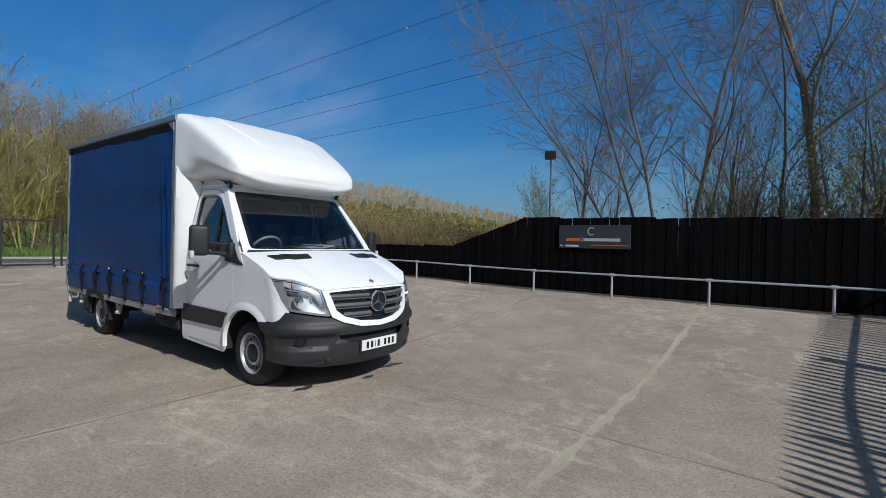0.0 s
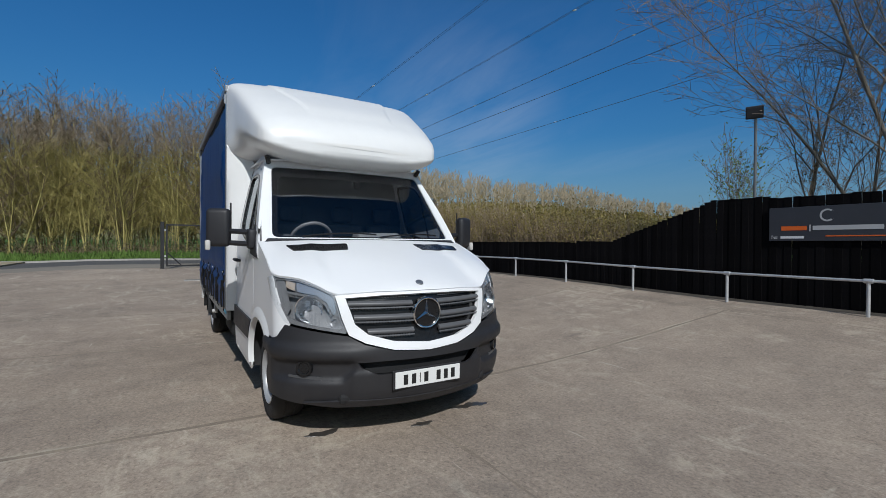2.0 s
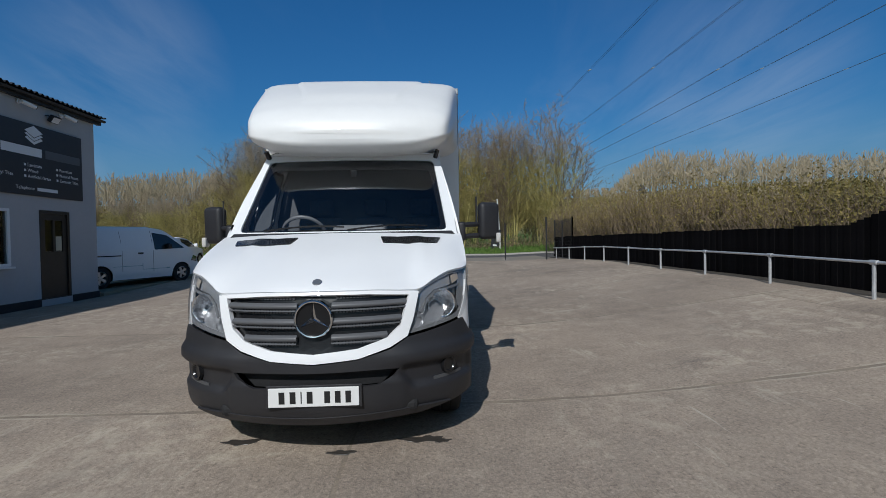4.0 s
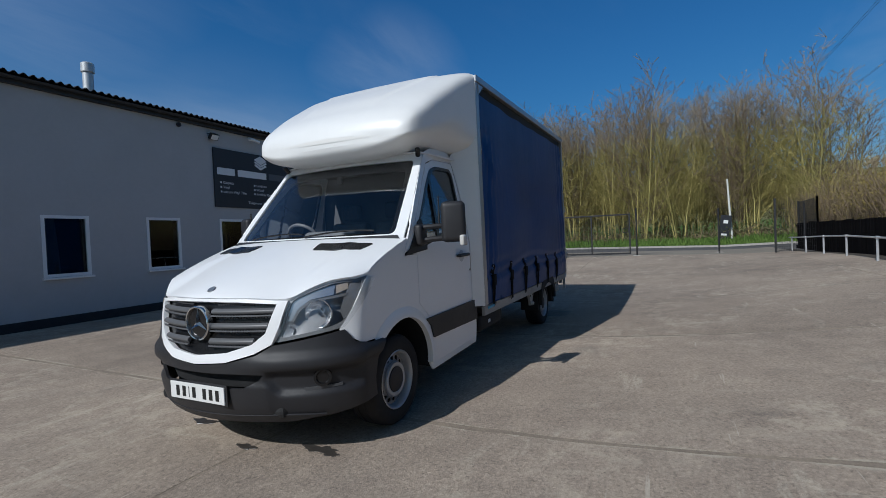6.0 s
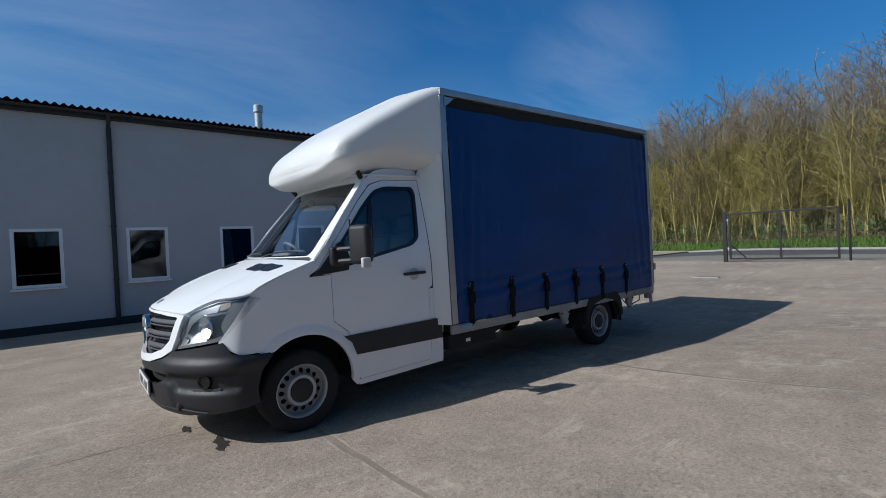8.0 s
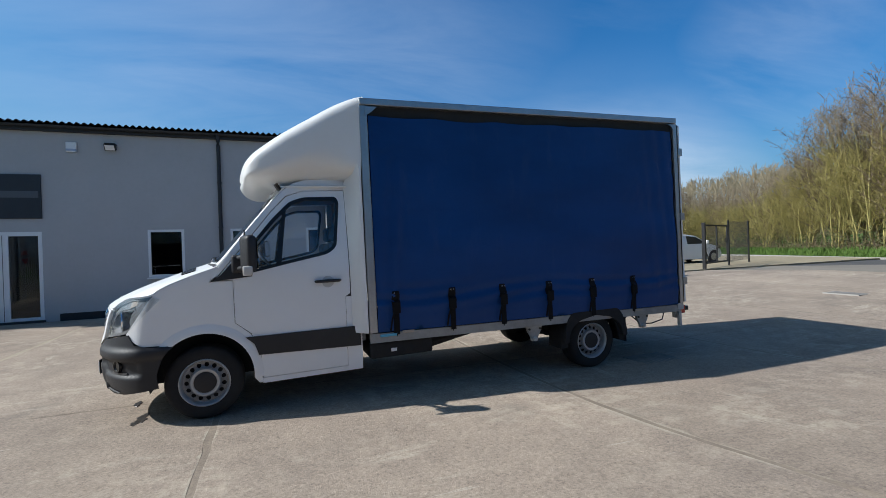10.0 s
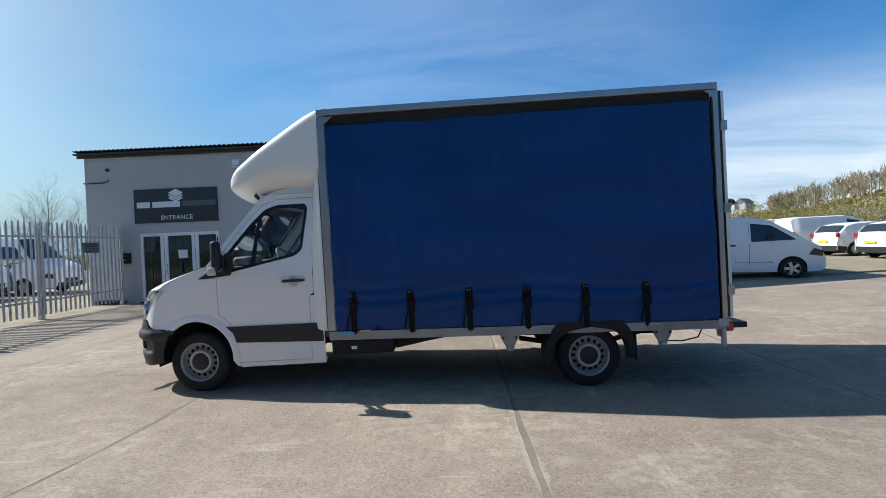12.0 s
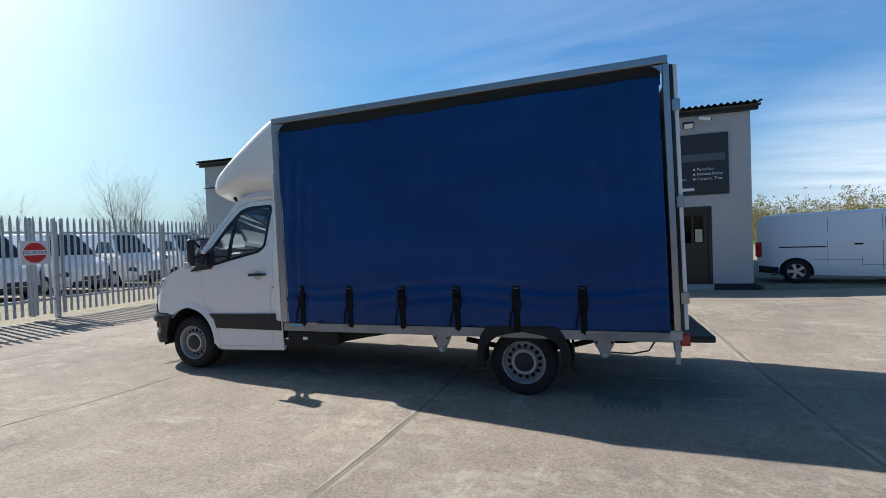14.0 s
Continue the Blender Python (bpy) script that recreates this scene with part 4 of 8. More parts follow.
def gate_leaf(y0, y1, x0, x1, label):
    """A black framed mesh gate leaf hung on a square post at its first end."""
    g = thing("mesh_gate", label, "gate")
    z0 = gz(-17, 0)
    d = Vector((x1 - x0, y1 - y0, 0))
    L, d = d.length, d.normalized()
    at = lambda s, z: Vector((x0, y0, z0)) + d * s + Vector((0, 0, z))
    ang = math.degrees(math.atan2(d.y, d.x))
    M = Matrix.Translation((x0, y0, z0)) @ pose(0, 0, 0, 0, 0, ang)
    part("hinge_post", box_bm((-0.18, -0.06, -0.2), (-0.06, 0.06, 1.78), 0.006, M), M_blacksteel, g)
    part("post_cap", box_bm((-0.19, -0.07, 1.78), (-0.05, 0.07, 1.80), 0.004, M), M_blacksteel, g)
    for z in (0.45, 1.45):
        part("hinge", box_bm((-0.06, -0.03, z), (0.01, 0.03, z + 0.06), 0.004, M), M_galv, g)
    for lo, hi in (((0, -0.03, 0.08), (0.06, 0.03, 1.72)), ((L - 0.06, -0.03, 0.08), (L, 0.03, 1.72)), ((L / 2 - 0.03, -0.03, 0.14), (L / 2 + 0.03, 0.03, 1.66))):
        part("stile", box_bm(lo, hi, 0.003, M), M_blacksteel, g)
    for z in (0.08, 1.66):
        part("rail", box_bm((0.061, -0.03, z), (L - 0.061, 0.03, z + 0.06), 0.003, M), M_blacksteel, g)
    part("brace", tube_bm([M @ Vector((0.06, 0, 0.60)), M @ Vector((0.5, 0, 0.14))], 0.025, 6), M_blacksteel, g)
    part("latch", sheet_bm([(L - 0.3, 0.95), (L - 0.06, 0.95), (L - 0.06, 1.15), (L - 0.3, 1.15)], [[(L - 0.27, 0.98), (L - 0.09, 0.98), (L - 0.09, 1.12), (L - 0.27, 1.12)]], 0.1, lambda u, v: M @ Vector((u, 0.012, v)), 0.024), M_blacksteel, g)
    bm = bmesh.new()
    k = 0.1
    while k < L - 0.06:
        add_tube(bm, [M @ Vector((k, 0, 0.14)), M @ Vector((k, 0, 1.66))], 0.0022, 3, False)
        k += 0.05
    for j in range(10):
        z = 0.2 + 0.15 * j
        add_tube(bm, [M @ Vector((0.06, 0, z)), M @ Vector((L - 0.06, 0, z))], 0.0022, 3, False)
    tagged(part("mesh_infill", bm, M_blacksteel, g), kind="stuff")
    return g


gate_leaf(-1.58, 1.40, -16.8, -17.1, "black welded-mesh gate leaf standing shut on a square post")
gate_leaf(-8.3, -9.3, -17.5, -20.1, "black welded-mesh gate leaf swung open beside the parked cars")


def drop_post(x, y, h, label):
    p = thing("gate_post", label, "post")
    z = gz(-17, 0)
    part("tube", tube_bm([(x, y, z - 0.2), (x, y, z + h)], 0.032, 8), M_blacksteel, p, smooth=True)
    part("cap", lathe_bm([(0, 0), (0.036, 0), (0.036, 0.02), (0, 0.03)], Matrix.Translation((x, y, z + h)) @ pose(0, 0, 0, 90), 10, False), M_blacksteel, p)
    part("footing", lathe_bm([(0, 0), (0.16, 0), (0.14, 0.012), (0, 0.016)], Matrix.Translation((x, y, z)) @ pose(0, 0, 0, 90), 14, False), M_concrete_pad, p, "pale concrete footing")


drop_post(-17.2, 1.62, 1.9, "slim black steel post at the end of the gate")
drop_post(-18.6, 4.60, 1.75, "slim black steel post standing in the entrance")
drop_post(-18.2, 7.3, 1.75, "slim black steel post beside the knee rail")
for x0, y0, x1, y1 in ((-17.0, 6.2, -17.0, 7.4), (-17.0, 7.4, -20.5, 7.6), (-20.3, -9.4, -23.0, -10.4)):
    mp = thing("mesh_fence", "black welded-mesh fence panel between steel posts", "fence")
    z0 = gz(-17, 0)
    d = Vector((x1 - x0, y1 - y0, 0))
    for k in (0.0, 1.0):
        q = Vector((x0, y0, z0)) + d * k
        part("post", box_bm(q + Vector((-0.03, -0.03, -0.2)), q + Vector((0.03, 0.03, 1.95)), 0.003), M_blacksteel, mp)
    bm = bmesh.new()
    n = int(d.length / 0.05)
    for k in range(1, n):
        q = Vector((x0, y0, z0)) + d * (k / n)
        add_tube(bm, [q + Vector((0, 0, 0.05)), q + Vector((0, 0, 1.9))], 0.0035, 3, False)
    for j in range(12):
        q = Vector((x0, y0, z0 + 0.08 + 0.15 * j))
        add_tube(bm, [q, q + d], 0.0035, 3, False)
    tagged(part("mesh_infill", bm, M_blacksteel, mp), kind="stuff")

# ---- the curtain-sided lorry ----
truck = thing("curtain_truck", "white cab lorry with royal blue canvas curtain sides", "lorry")


def table(rows):
    def at(v):
        if v <= rows[0][0]:
            return rows[0][1]
        for (a, p), (b, q) in zip(rows, rows[1:]):
            if v <= b:
                return p + (q - p) * (v - a) / (b - a)
        return rows[-1][1]
    return at


def curve(rows):
    """Like table, but smooth through its rows."""
    def at(v):
        if v <= rows[0][0]:
            return rows[0][1]
        for i in range(len(rows) - 1):
            (a, p), (b, q) = rows[i], rows[i + 1]
            if v <= b:
                m0 = (q - rows[i - 1][1]) / (b - rows[i - 1][0]) if i else (q - p) / (b - a)
                m1 = (rows[i + 2][1] - p) / (rows[i + 2][0] - a) if i + 2 < len(rows) else (q - p) / (b - a)
                t, h = (v - a) / (b - a), b - a
                return p * (2 * t ** 3 - 3 * t * t + 1) + h * m0 * (t ** 3 - 2 * t * t + t) + q * (3 * t * t - 2 * t ** 3) + h * m1 * (t ** 3 - t * t)
        return rows[-1][1]
    return at


NOSE = curve([(0.20, 0.87), (0.27, 0.925), (0.35, 0.955), (0.5, 0.97), (0.62, 0.97), (0.68, 0.955), (0.75, 0.94), (0.9, 0.915), (1.0, 0.885), (1.1, 0.83)])
PLAN = []
acc, last = 0.0, None
for k in range(181):
    yy = 0.951 * math.sin(math.pi / 2 * k / 180)
    dd = -0.35 * (yy / 0.951) ** 2 - 0.15 * (1 - math.sqrt(max(0.0, 1 - (yy / 0.951) ** 8)))
    if last:
        acc += math.hypot(yy - last[0], dd - last[1])
    PLAN.append((acc, dd, yy))
    last = (yy, dd)
S0 = PLAN[-1][0]
PLAN_D = table([(p[0], p[1]) for p in PLAN])
PLAN_Y = table([(p[0], p[2]) for p in PLAN])
PLAN_BY_D = table([(-p[1], p[2]) for p in PLAN])


def front(s, z, off=0.0):
    """A point of the nose: s runs round the front from the middle, z is height, off is outwards."""
    a = abs(s)
    sg = 1 if s >= 0 else -1
    if a > S0:
        return Vector((NOSE(z) - 0.5 - (a - S0), sg * (0.951 + off), z))
    d0, y0 = PLAN_D(a), PLAN_Y(a)
    d1, y1 = PLAN_D(min(S0, a + 0.01)) - PLAN_D(max(0, a - 0.01)), PLAN_Y(min(S0, a + 0.01)) - PLAN_Y(max(0, a - 0.01))
    n = Vector((y1, -d1)).normalized()
    return Vector((NOSE(z) + d0 + n.x * off, sg * (y0 + n.y * off), z))


def side_y(x, z, off=0.0):
    """Half width of the cab at a place on its side."""
    y = 0.966 - 0.015 * s01((x + 0.2) / 0.6)
    if x > 0.35:
        y = min(y, PLAN_BY_D(max(0.0, NOSE(z) - x)))
    if z > 1.2:
        y -= 0.165 * ((z - 1.2) / 0.85) ** 1.35
    if z < 0.5:
        y -= 0.015 * ((0.5 - z) / 0.3) ** 2
    return y + off


def flank(side, off=0.0):
    return lambda x, z: Vector((x, side * side_y(x, z, off), z))


def mirrored(half):
    """A full outline from its right half, listed from bottom middle to top middle."""
    return half + [(-s, z) for s, z in reversed(half) if s > 1e-6]


def arc(cx, cz, r, a0, a1, n=14):
    return [(cx + r * math.cos(radians(a0 + (a1 - a0) * k / n)), cz + r * math.sin(radians(a0 + (a1 - a0) * k / n))) for k in range(n + 1)]


def cab():
    body = new("cab")
    body.parent = truck
    tagged(body, "white short-nosed cab")
    # bumper
    half = [(0, 0.235), (0.6, 0.238), (0.85, 0.25), (S0 - 0.06, 0.285), (S0 + 0.085, 0.30), (S0 + 0.10, 0.42), (S0 + 0.15, 0.55), (S0 + 0.235, 0.662), (S0 + 0.05, 0.668), (S0 - 0.08, 0.70), (S0 - 0.155, 0.785), (0.86, 0.765), (0.66, 0.735), (0.555, 0.722), (0.45, 0.665), (0.25, 0.617), (0, 0.598)]
    slot = mirrored([(0, 0.462), (0.36, 0.462), (0.47, 0.51), (0.50, 0.545), (0.3, 0.552), (0, 0.552)])

    def bump_at(s, z):
        crease = 0.022 * s01((z - 0.555) / 0.03) * s01((0.68 - z) / 0.05) * s01((abs(s) - 0.30) / 0.3)
        a = abs(s)
        low = -0.034 * s01((a - 0.50 - 0.9 * max(0.0, 0.50 - z)) / 0.04) * s01((S0 + 0.02 - a) / 0.10) * s01((z - 0.405) / 0.035) * s01((0.56 - z) / 0.03)
        low += 0.012 * s01((0.56 - a) / 0.05) * s01((0.50 - z) / 0.03)
        return front(s, z, 0.014 + crease + low)

    bp = part("bumper", sheet_bm(mirrored(half), [slot], 0.022, bump_at, 0.02, (1, 0, 0)), M_plastic, body, "charcoal textured plastic bumper", smooth=True, angle=50)
    part("intake", sheet_bm(mirrored([(0, 0.45), (0.40, 0.45), (0.53, 0.56), (0, 0.56)]), [], 0.06, lambda s, z: front(s, z, -0.05)), M_under, bp, smooth=True)
    part("lower_lip", sheet_bm(mirrored([(0, 0.225), (0.62, 0.232), (0.84, 0.264), (0.84, 0.27), (0.6, 0.285), (0, 0.28)]), [], 0.05, lambda s, z: front(s, z, 0.032), 0.012, (1, 0, 0)), M_plastic, bp, smooth=True, angle=40)
    for sg in (-1, 1):
        c = front(sg * 0.86, 0.505, -0.012)
        d = (front(sg * 0.86, 0.505, 0.2) - c).normalized()
        m = Matrix.Translation(c) @ d.to_track_quat("Y", "Z").to_matrix().to_4x4()
        part("fog_blank", lathe_bm([(0.0, 0.006), (0.035, 0.006), (0.042, 0.016), (0.055, 0.016), (0.058, -0.01)], m, 24, False), M_gloss_black, bp, smooth=True, angle=30)
        part("air_slot", sheet_bm([(sg * 0.74, 0.425), (sg * 0.98, 0.435), (sg * 0.98, 0.452), (sg * 0.74, 0.445)], [], 0.03, lambda s, z: front(s, z, -0.008), 0.008, (1, 0, 0)), material("bumper_blade", (0.075, 0.077, 0.082), 0.35, vary=0.08), bp, "satin grey bumper blade")
    # number plate, with bars for its characters
    pl = part("number_plate", box_bm((0.984, -0.26, 0.363), (0.994, 0.26, 0.474), 0.003), M_plate, body, "white front number plate")
    for y0, y1 in ((-0.205, -0.16), (-0.142, -0.097), (-0.08, -0.062), (-0.045, 0.0), (0.055, 0.10), (0.116, 0.16), (0.176, 0.22)):
        part("plate_bar", box_bm((0.9945, y0 + 0.006, 0.383), (0.9957, y1 - 0.006, 0.452)), M_ink, pl)
    part("plate_holder", box_bm((0.974, -0.275, 0.352), (0.9835, 0.275, 0.486), 0.003), M_plastic, body)
    # grille and its white surround
    M_rib = material("satin_grille_bar", (0.105, 0.107, 0.113), 0.42, vary=0.08, scale=5)
    sur = mirrored([(0, 0.607), (0.25, 0.625), (0.44, 0.675), (0.548, 0.73), (0.59, 0.84), (0.626, 0.99), (0.35, 1.010), (0, 1.014)])
    hole = mirrored([(0, 0.662), (0.25, 0.683), (0.42, 0.732), (0.505, 0.80), (0.56, 0.975), (0.3, 0.992), (0, 0.997)])
    part("grille_surround", sheet_bm(sur, [hole], 0.03, lambda s, z: front(s, z, 0.022), 0.03, (1, 0, 0)), M_paint, body, "white painted grille surround", smooth=True, angle=40)
    gr = part("grille", sheet_bm(mirrored([(0, 0.645), (0.25, 0.665), (0.44, 0.72), (0.525, 0.79), (0.585, 0.985), (0, 1.004)]), [], 0.05, lambda s, z: front(s, z, -0.02)), M_gloss_black, body, "dark ribbed grille")
    for z0, z1, w in ((0.915, 0.952, 0.546), (0.822, 0.862, 0.512), (0.728, 0.768, 0.425)):
        for sg in (-1, 1):
            part("rib", sheet_bm([(sg * 0.10, z0), (sg * w, z0), (sg * w, z1), (sg * 0.10, z1)], [], 0.0125, lambda s, z: front(s, z, 0.004 + 0.018 * max(0.0, math.sin(math.pi * (z - z0) / (z1 - z0)))), 0.02, (1, 0, 0)), M_rib, gr, smooth=True, angle=70)
            part("rib_edge", sheet_bm([(sg * 0.10, z0 - 0.012), (sg * w, z0 - 0.012), (sg * w, z0 - 0.003), (sg * 0.10, z0 - 0.003)], [], 0.04, lambda s, z: front(s, z, 0.018), 0.01, (1, 0, 0)), material("satin_grey_trim", (0.10, 0.103, 0.11), 0.4, vary=0.05), gr)
    bm = bmesh.new()
    for zr in (0.974, 0.906, 0.892, 0.818, 0.803, 0.722, 0.708):
        k = 0.13
        lim = 0.53 if zr > 0.85 else (0.49 if zr > 0.8 else 0.39)
        while k < lim:
            for sg in (-1, 1):
                q = front(sg * k, zr, -0.012)
                add_box(bm, q + Vector((0, -0.006, -0.004)), q + Vector((0.006, 0.006, 0.004)))
            k += 0.02
    tagged(part("perforation", bm, M_rib, gr), kind="stuff")
    em = Matrix.Translation((0.942, 0, 0.862)) @ pose(0, 0, 0, 0, 0, -90)
    part("emblem_disc", lathe_bm([(0.0, 0.0), (0.105, 0.0), (0.105, -0.04), (0.0, -0.04)], em, 32, False), M_gloss_black, gr)
    part("emblem_ring", lathe_bm([(0.097, 0.0), (0.100, 0.016), (0.106, 0.018), (0.112, 0.012), (0.113, -0.02), (0.097, -0.02)], em, 40), M_chrome, gr, "chrome ring emblem", smooth=True)
    for a in (90, 210, 330):
        bm = bmesh.new()
        c, s = math.cos(radians(a)), math.sin(radians(a))
        tip, l, r = (0.1 * c, 0.1 * s), (-0.016 * s, 0.016 * c), (0.016 * s, -0.016 * c)
        base = [bm.verts.new(em @ Vector((u, 0.002, v))) for u, v in (tip, l, (-0.008 * c, -0.008 * s), r)]
        top = bm.verts.new(em @ Vector((0, 0.022, 0)))
        bm.faces.new(base)
        for i in range(4):
            bm.faces.new((base[i], base[(i + 1) % 4], top))
        part("emblem_arm", bm, M_chrome, gr)
    # headlamps
    for sg in (-1, 1):
        lamp = [(0.632, 0.998), (0.74, 1.052), (0.86, 1.094), (S0 - 0.06, 1.108), (S0 + 0.045, 1.085), (S0 - 0.02, 0.97), (S0 - 0.10, 0.865), (S0 - 0.155, 0.80), (0.86, 0.778), (0.66, 0.748), (0.562, 0.735), (0.60, 0.85)]
        lp = [(sg * s, z) for s, z in lamp]
        hl = part("headlamp", sheet_bm(rounded(lp, 0.02), [], 0.035, lambda s, z: front(s, z, 0.012)), M_lens, body, "clear wrap-round headlamp", smooth=True)
        hl.visible_shadow = False
        part("housing", sheet_bm(rounded(lp, 0.02), [], 0.035, lambda s, z: front(s, z, -0.005 - 0.075 * min(1, 6 * min(abs(abs(s) - 0.60), abs(S0 + 0.05 - abs(s)), abs(z - 0.745), abs(1.11 - z)))), 0.0), material("lamp_housing", (0.36, 0.365, 0.375), 0.35, metal=0.5, vary=0.15, scale=14), hl, smooth=True)
        part("bezel", sheet_bm(rounded(lp, 0.02), [rounded([(sg * s, z) for s, z in ((0.645, 0.985), (0.75, 1.035), (0.88, 1.076), (S0 - 0.07, 1.082), (S0 - 0.06, 0.99), (S0 - 0.15, 0.84), (0.86, 0.80), (0.67, 0.772), (0.59, 0.76), (0.615, 0.85))], 0.03)], 0.03, lambda s, z: front(s, z, -0.004), 0.02, (1, 0, 0)), material("lamp_bezel", (0.25, 0.253, 0.26), 0.4, metal=0.3, vary=0.1), hl, smooth=True, angle=40)
        for s, z, r in ((0.845, 0.895, 0.088), (0.655, 0.80, 0.030)):
            c = front(sg * s, z, -0.075)
            m = Matrix.Translation(c) @ Vector((1, 0.25 * sg, 0)).to_track_quat("Y", "Z").to_matrix().to_4x4()
            part("reflector", lathe_bm([(0.0, 0.0), (r * 0.35, 0.005), (r * 0.75, 0.025), (r, 0.06), (r * 1.06, 0.062), (r * 1.06, 0.05)], m, 22, False), material("lamp_reflector", (0.88, 0.88, 0.90), 0.16, metal=1.0, vary=0.1, scale=30, bump=0.004, bump_scale=45), hl, smooth=True)
            part("bulb", lathe_bm([(0.0, 0.04), (r * 0.2, 0.035), (r * 0.26, 0.0)], m, 12, False), M_lens, hl, smooth=True)
        part("indicator", sheet_bm([(sg * s, z) for s, z in ((0.90, 1.062), (0.975, 1.078), (0.985, 1.035), (0.915, 1.010))], [], 0.03, lambda s, z: front(s, z, -0.012)), M_amber, hl)
        part("light_strip", sheet_bm([(sg * s, z) for s, z in ((0.640, 0.975), (0.75, 1.030), (0.895, 1.070), (0.90, 1.005), (0.76, 0.985), (0.69, 0.935), (0.655, 0.86), (0.632, 0.86))], [], 0.02, lambda s, z: front(s, z, -0.018), 0.004, (1, 0, 0)), material("lamp_strip", (0.55, 0.56, 0.58), 0.22, metal=0.7, vary=0.08, scale=25), hl, "clear silver upper lamp strip", smooth=True)
        part("lamp_divider", sheet_bm([(sg * s, z) for s, z in ((0.655, 0.858), (0.69, 0.933), (0.76, 0.983), (0.99, 1.010), (0.99, 0.994), (0.765, 0.968), (0.705, 0.922), (0.668, 0.85))], [], 0.02, lambda s, z: front(s, z, -0.010), 0.012, (1, 0, 0)), material("lamp_divider", (0.16, 0.163, 0.17), 0.4, vary=0.05), hl, smooth=True)
        part("side_panel", sheet_bm([(sg * s, z) for s, z in ((0.99, 1.075), (S0 - 0.07, 1.085), (S0 - 0.02, 1.06), (S0 - 0.06, 0.97), (S0 - 0.14, 0.86), (0.985, 0.845), (0.955, 0.90), (0.975, 0.98))], [], 0.03, lambda s, z: front(s, z, -0.014), 0.004, (1, 0, 0)), material("lamp_side", (0.20, 0.203, 0.21), 0.35, vary=0.1), hl, "dark outer lamp panel", smooth=True)

    # bonnet: spans from the grille and lamp tops back to the screen, out to the wings
    lip = curve([(0.0, 1.018), (0.35, 1.016), (0.56, 1.004), (0.64, 1.008), (0.74, 1.058), (0.86, 1.100), (S0 - 0.06, 1.116), (S0, 1.126)])
    corner = Vector((0.355, side_y(0.355, 1.138, 0.003), 1.138))

    def bonnet_uv(u, t):
        a = abs(u)
        p = front(a * (S0 - 0.03), lip(a * (S0 - 0.03)), 0.016).lerp(corner, s01((a - 0.90) / 0.10))
        q = Vector((-0.045 - 0.115 * a ** 2.2, 0.945 * a, 1.374 - 0.034 * a * a))
        y_side = side_y(p.x + (q.x - p.x) * t, 1.138 + 0.2 * t ** 0.76, 0.003)
        y = p.y + (a * y_side - p.y) * t ** 0.6
        z = p.z + (q.z - p.z) * max(0.0, t) ** 0.76
        z += 0.009 * math.exp(-(((a - 0.66 + 0.06 * t) / 0.045) ** 2)) * s01(t / 0.3) * s01((1 - t) / 0.2)
        return Vector((p.x + (q.x - p.x) * t, math.copysign(y, u), z))

    def bonnet_at(x, y, off=0.0):
        u, t = y / 0.945, 0.5
        for _ in range(12):
            p0, p1 = bonnet_uv(u, 0.0), bonnet_uv(u, 1.0)
            t = max(0.0, min(1.0, (p0.x - x) / (p0.x - p1.x)))
            u += (y - bonnet_uv(u, t).y) / 0.95
        return Vector((x, y, bonnet_uv(u, t).z + off))

    bm = bmesh.new()
    rows = [[bonnet_uv(-1 + 2 * k / 60, 0.0) + Vector((-0.012, 0, -0.016)) for k in range(61)]]
    rows += [[bonnet_uv(-1 + 2 * k / 60, (j / 26) ** 1.4) for k in range(61)] for j in range(27)]
    add_loft(bm, rows, False, False)
    bn = part("bonnet", bm, M_paint, body, "white bonnet", smooth=True, angle=50)
    for sg in (-1, 1):
        bm = bmesh.new()
        rows = []
        for j in range(25):
            q = bonnet_uv(1.0, j / 24)
            rows.append([Vector((q.x, sg * (q.y - 0.006), q.z - 0.004))] + [Vector((q.x, sg * side_y(q.x, q.z - h, -0.002), q.z - h)) for h in (0.02, 0.05, 0.085)])
        add_loft(bm, rows, False, False)
        part("wing_rail", bm, M_paint, body, smooth=True, angle=50)
    for y0, y1 in ((-0.78, -0.30), (0.32, 0.78)):
        slope = lambda y: -0.07 * (y / 0.8) ** 2
        vent = [(0.11 + slope(y0), y0), (0.235 + slope(y0), y0 + 0.03), (0.235 + slope(y1), y1 - 0.03), (0.11 + slope(y1), y1)]
        part("vent", sheet_bm(rounded(vent, 0.012), [], 0.03, lambda x, y: bonnet_at(x, y, 0.008), 0.012, (0, 0, 1)), M_gloss_black, bn, "black air intake slot", smooth=True)
    c = bonnet_at(0.83, 0, 0.002)
    part("badge", lathe_bm([(0.0, 0.006), (0.026, 0.006), (0.030, 0.0)], Matrix.Translation(c) @ pose(0, 0, 0, 60, 0, -90), 20, False), M_alu, bn, "small round badge", smooth=True)
    b_out = lambda pts: pts + [(x, -y) for x, y in reversed(pts) if y > 1e-6]

    # windscreen and its frame
    def ws(y, z, off=0.0):
        f = (z - 1.37) / 0.68
        return Vector((-0.03 - 0.60 * f - 0.13 * (y / 0.85) ** 2 + off, y, z + off * 0.8))

    glass_o = rounded([(-0.845, 1.372), (0.845, 1.372), (0.752, 2.025), (-0.752, 2.025)], 0.05)
    frame_o = [(-0.925, 1.335), (0.925, 1.335), (0.905, 1.52), (0.802, 2.085), (-0.802, 2.085), (-0.905, 1.52)]
    part("windscreen_frame", sheet_bm(frame_o, [glass_o], 0.05, lambda y, z: ws(y, z, 0.004), 0.02, (1, 0, 0.5)), M_paint, body, "white windscreen surround", smooth=True, angle=50)
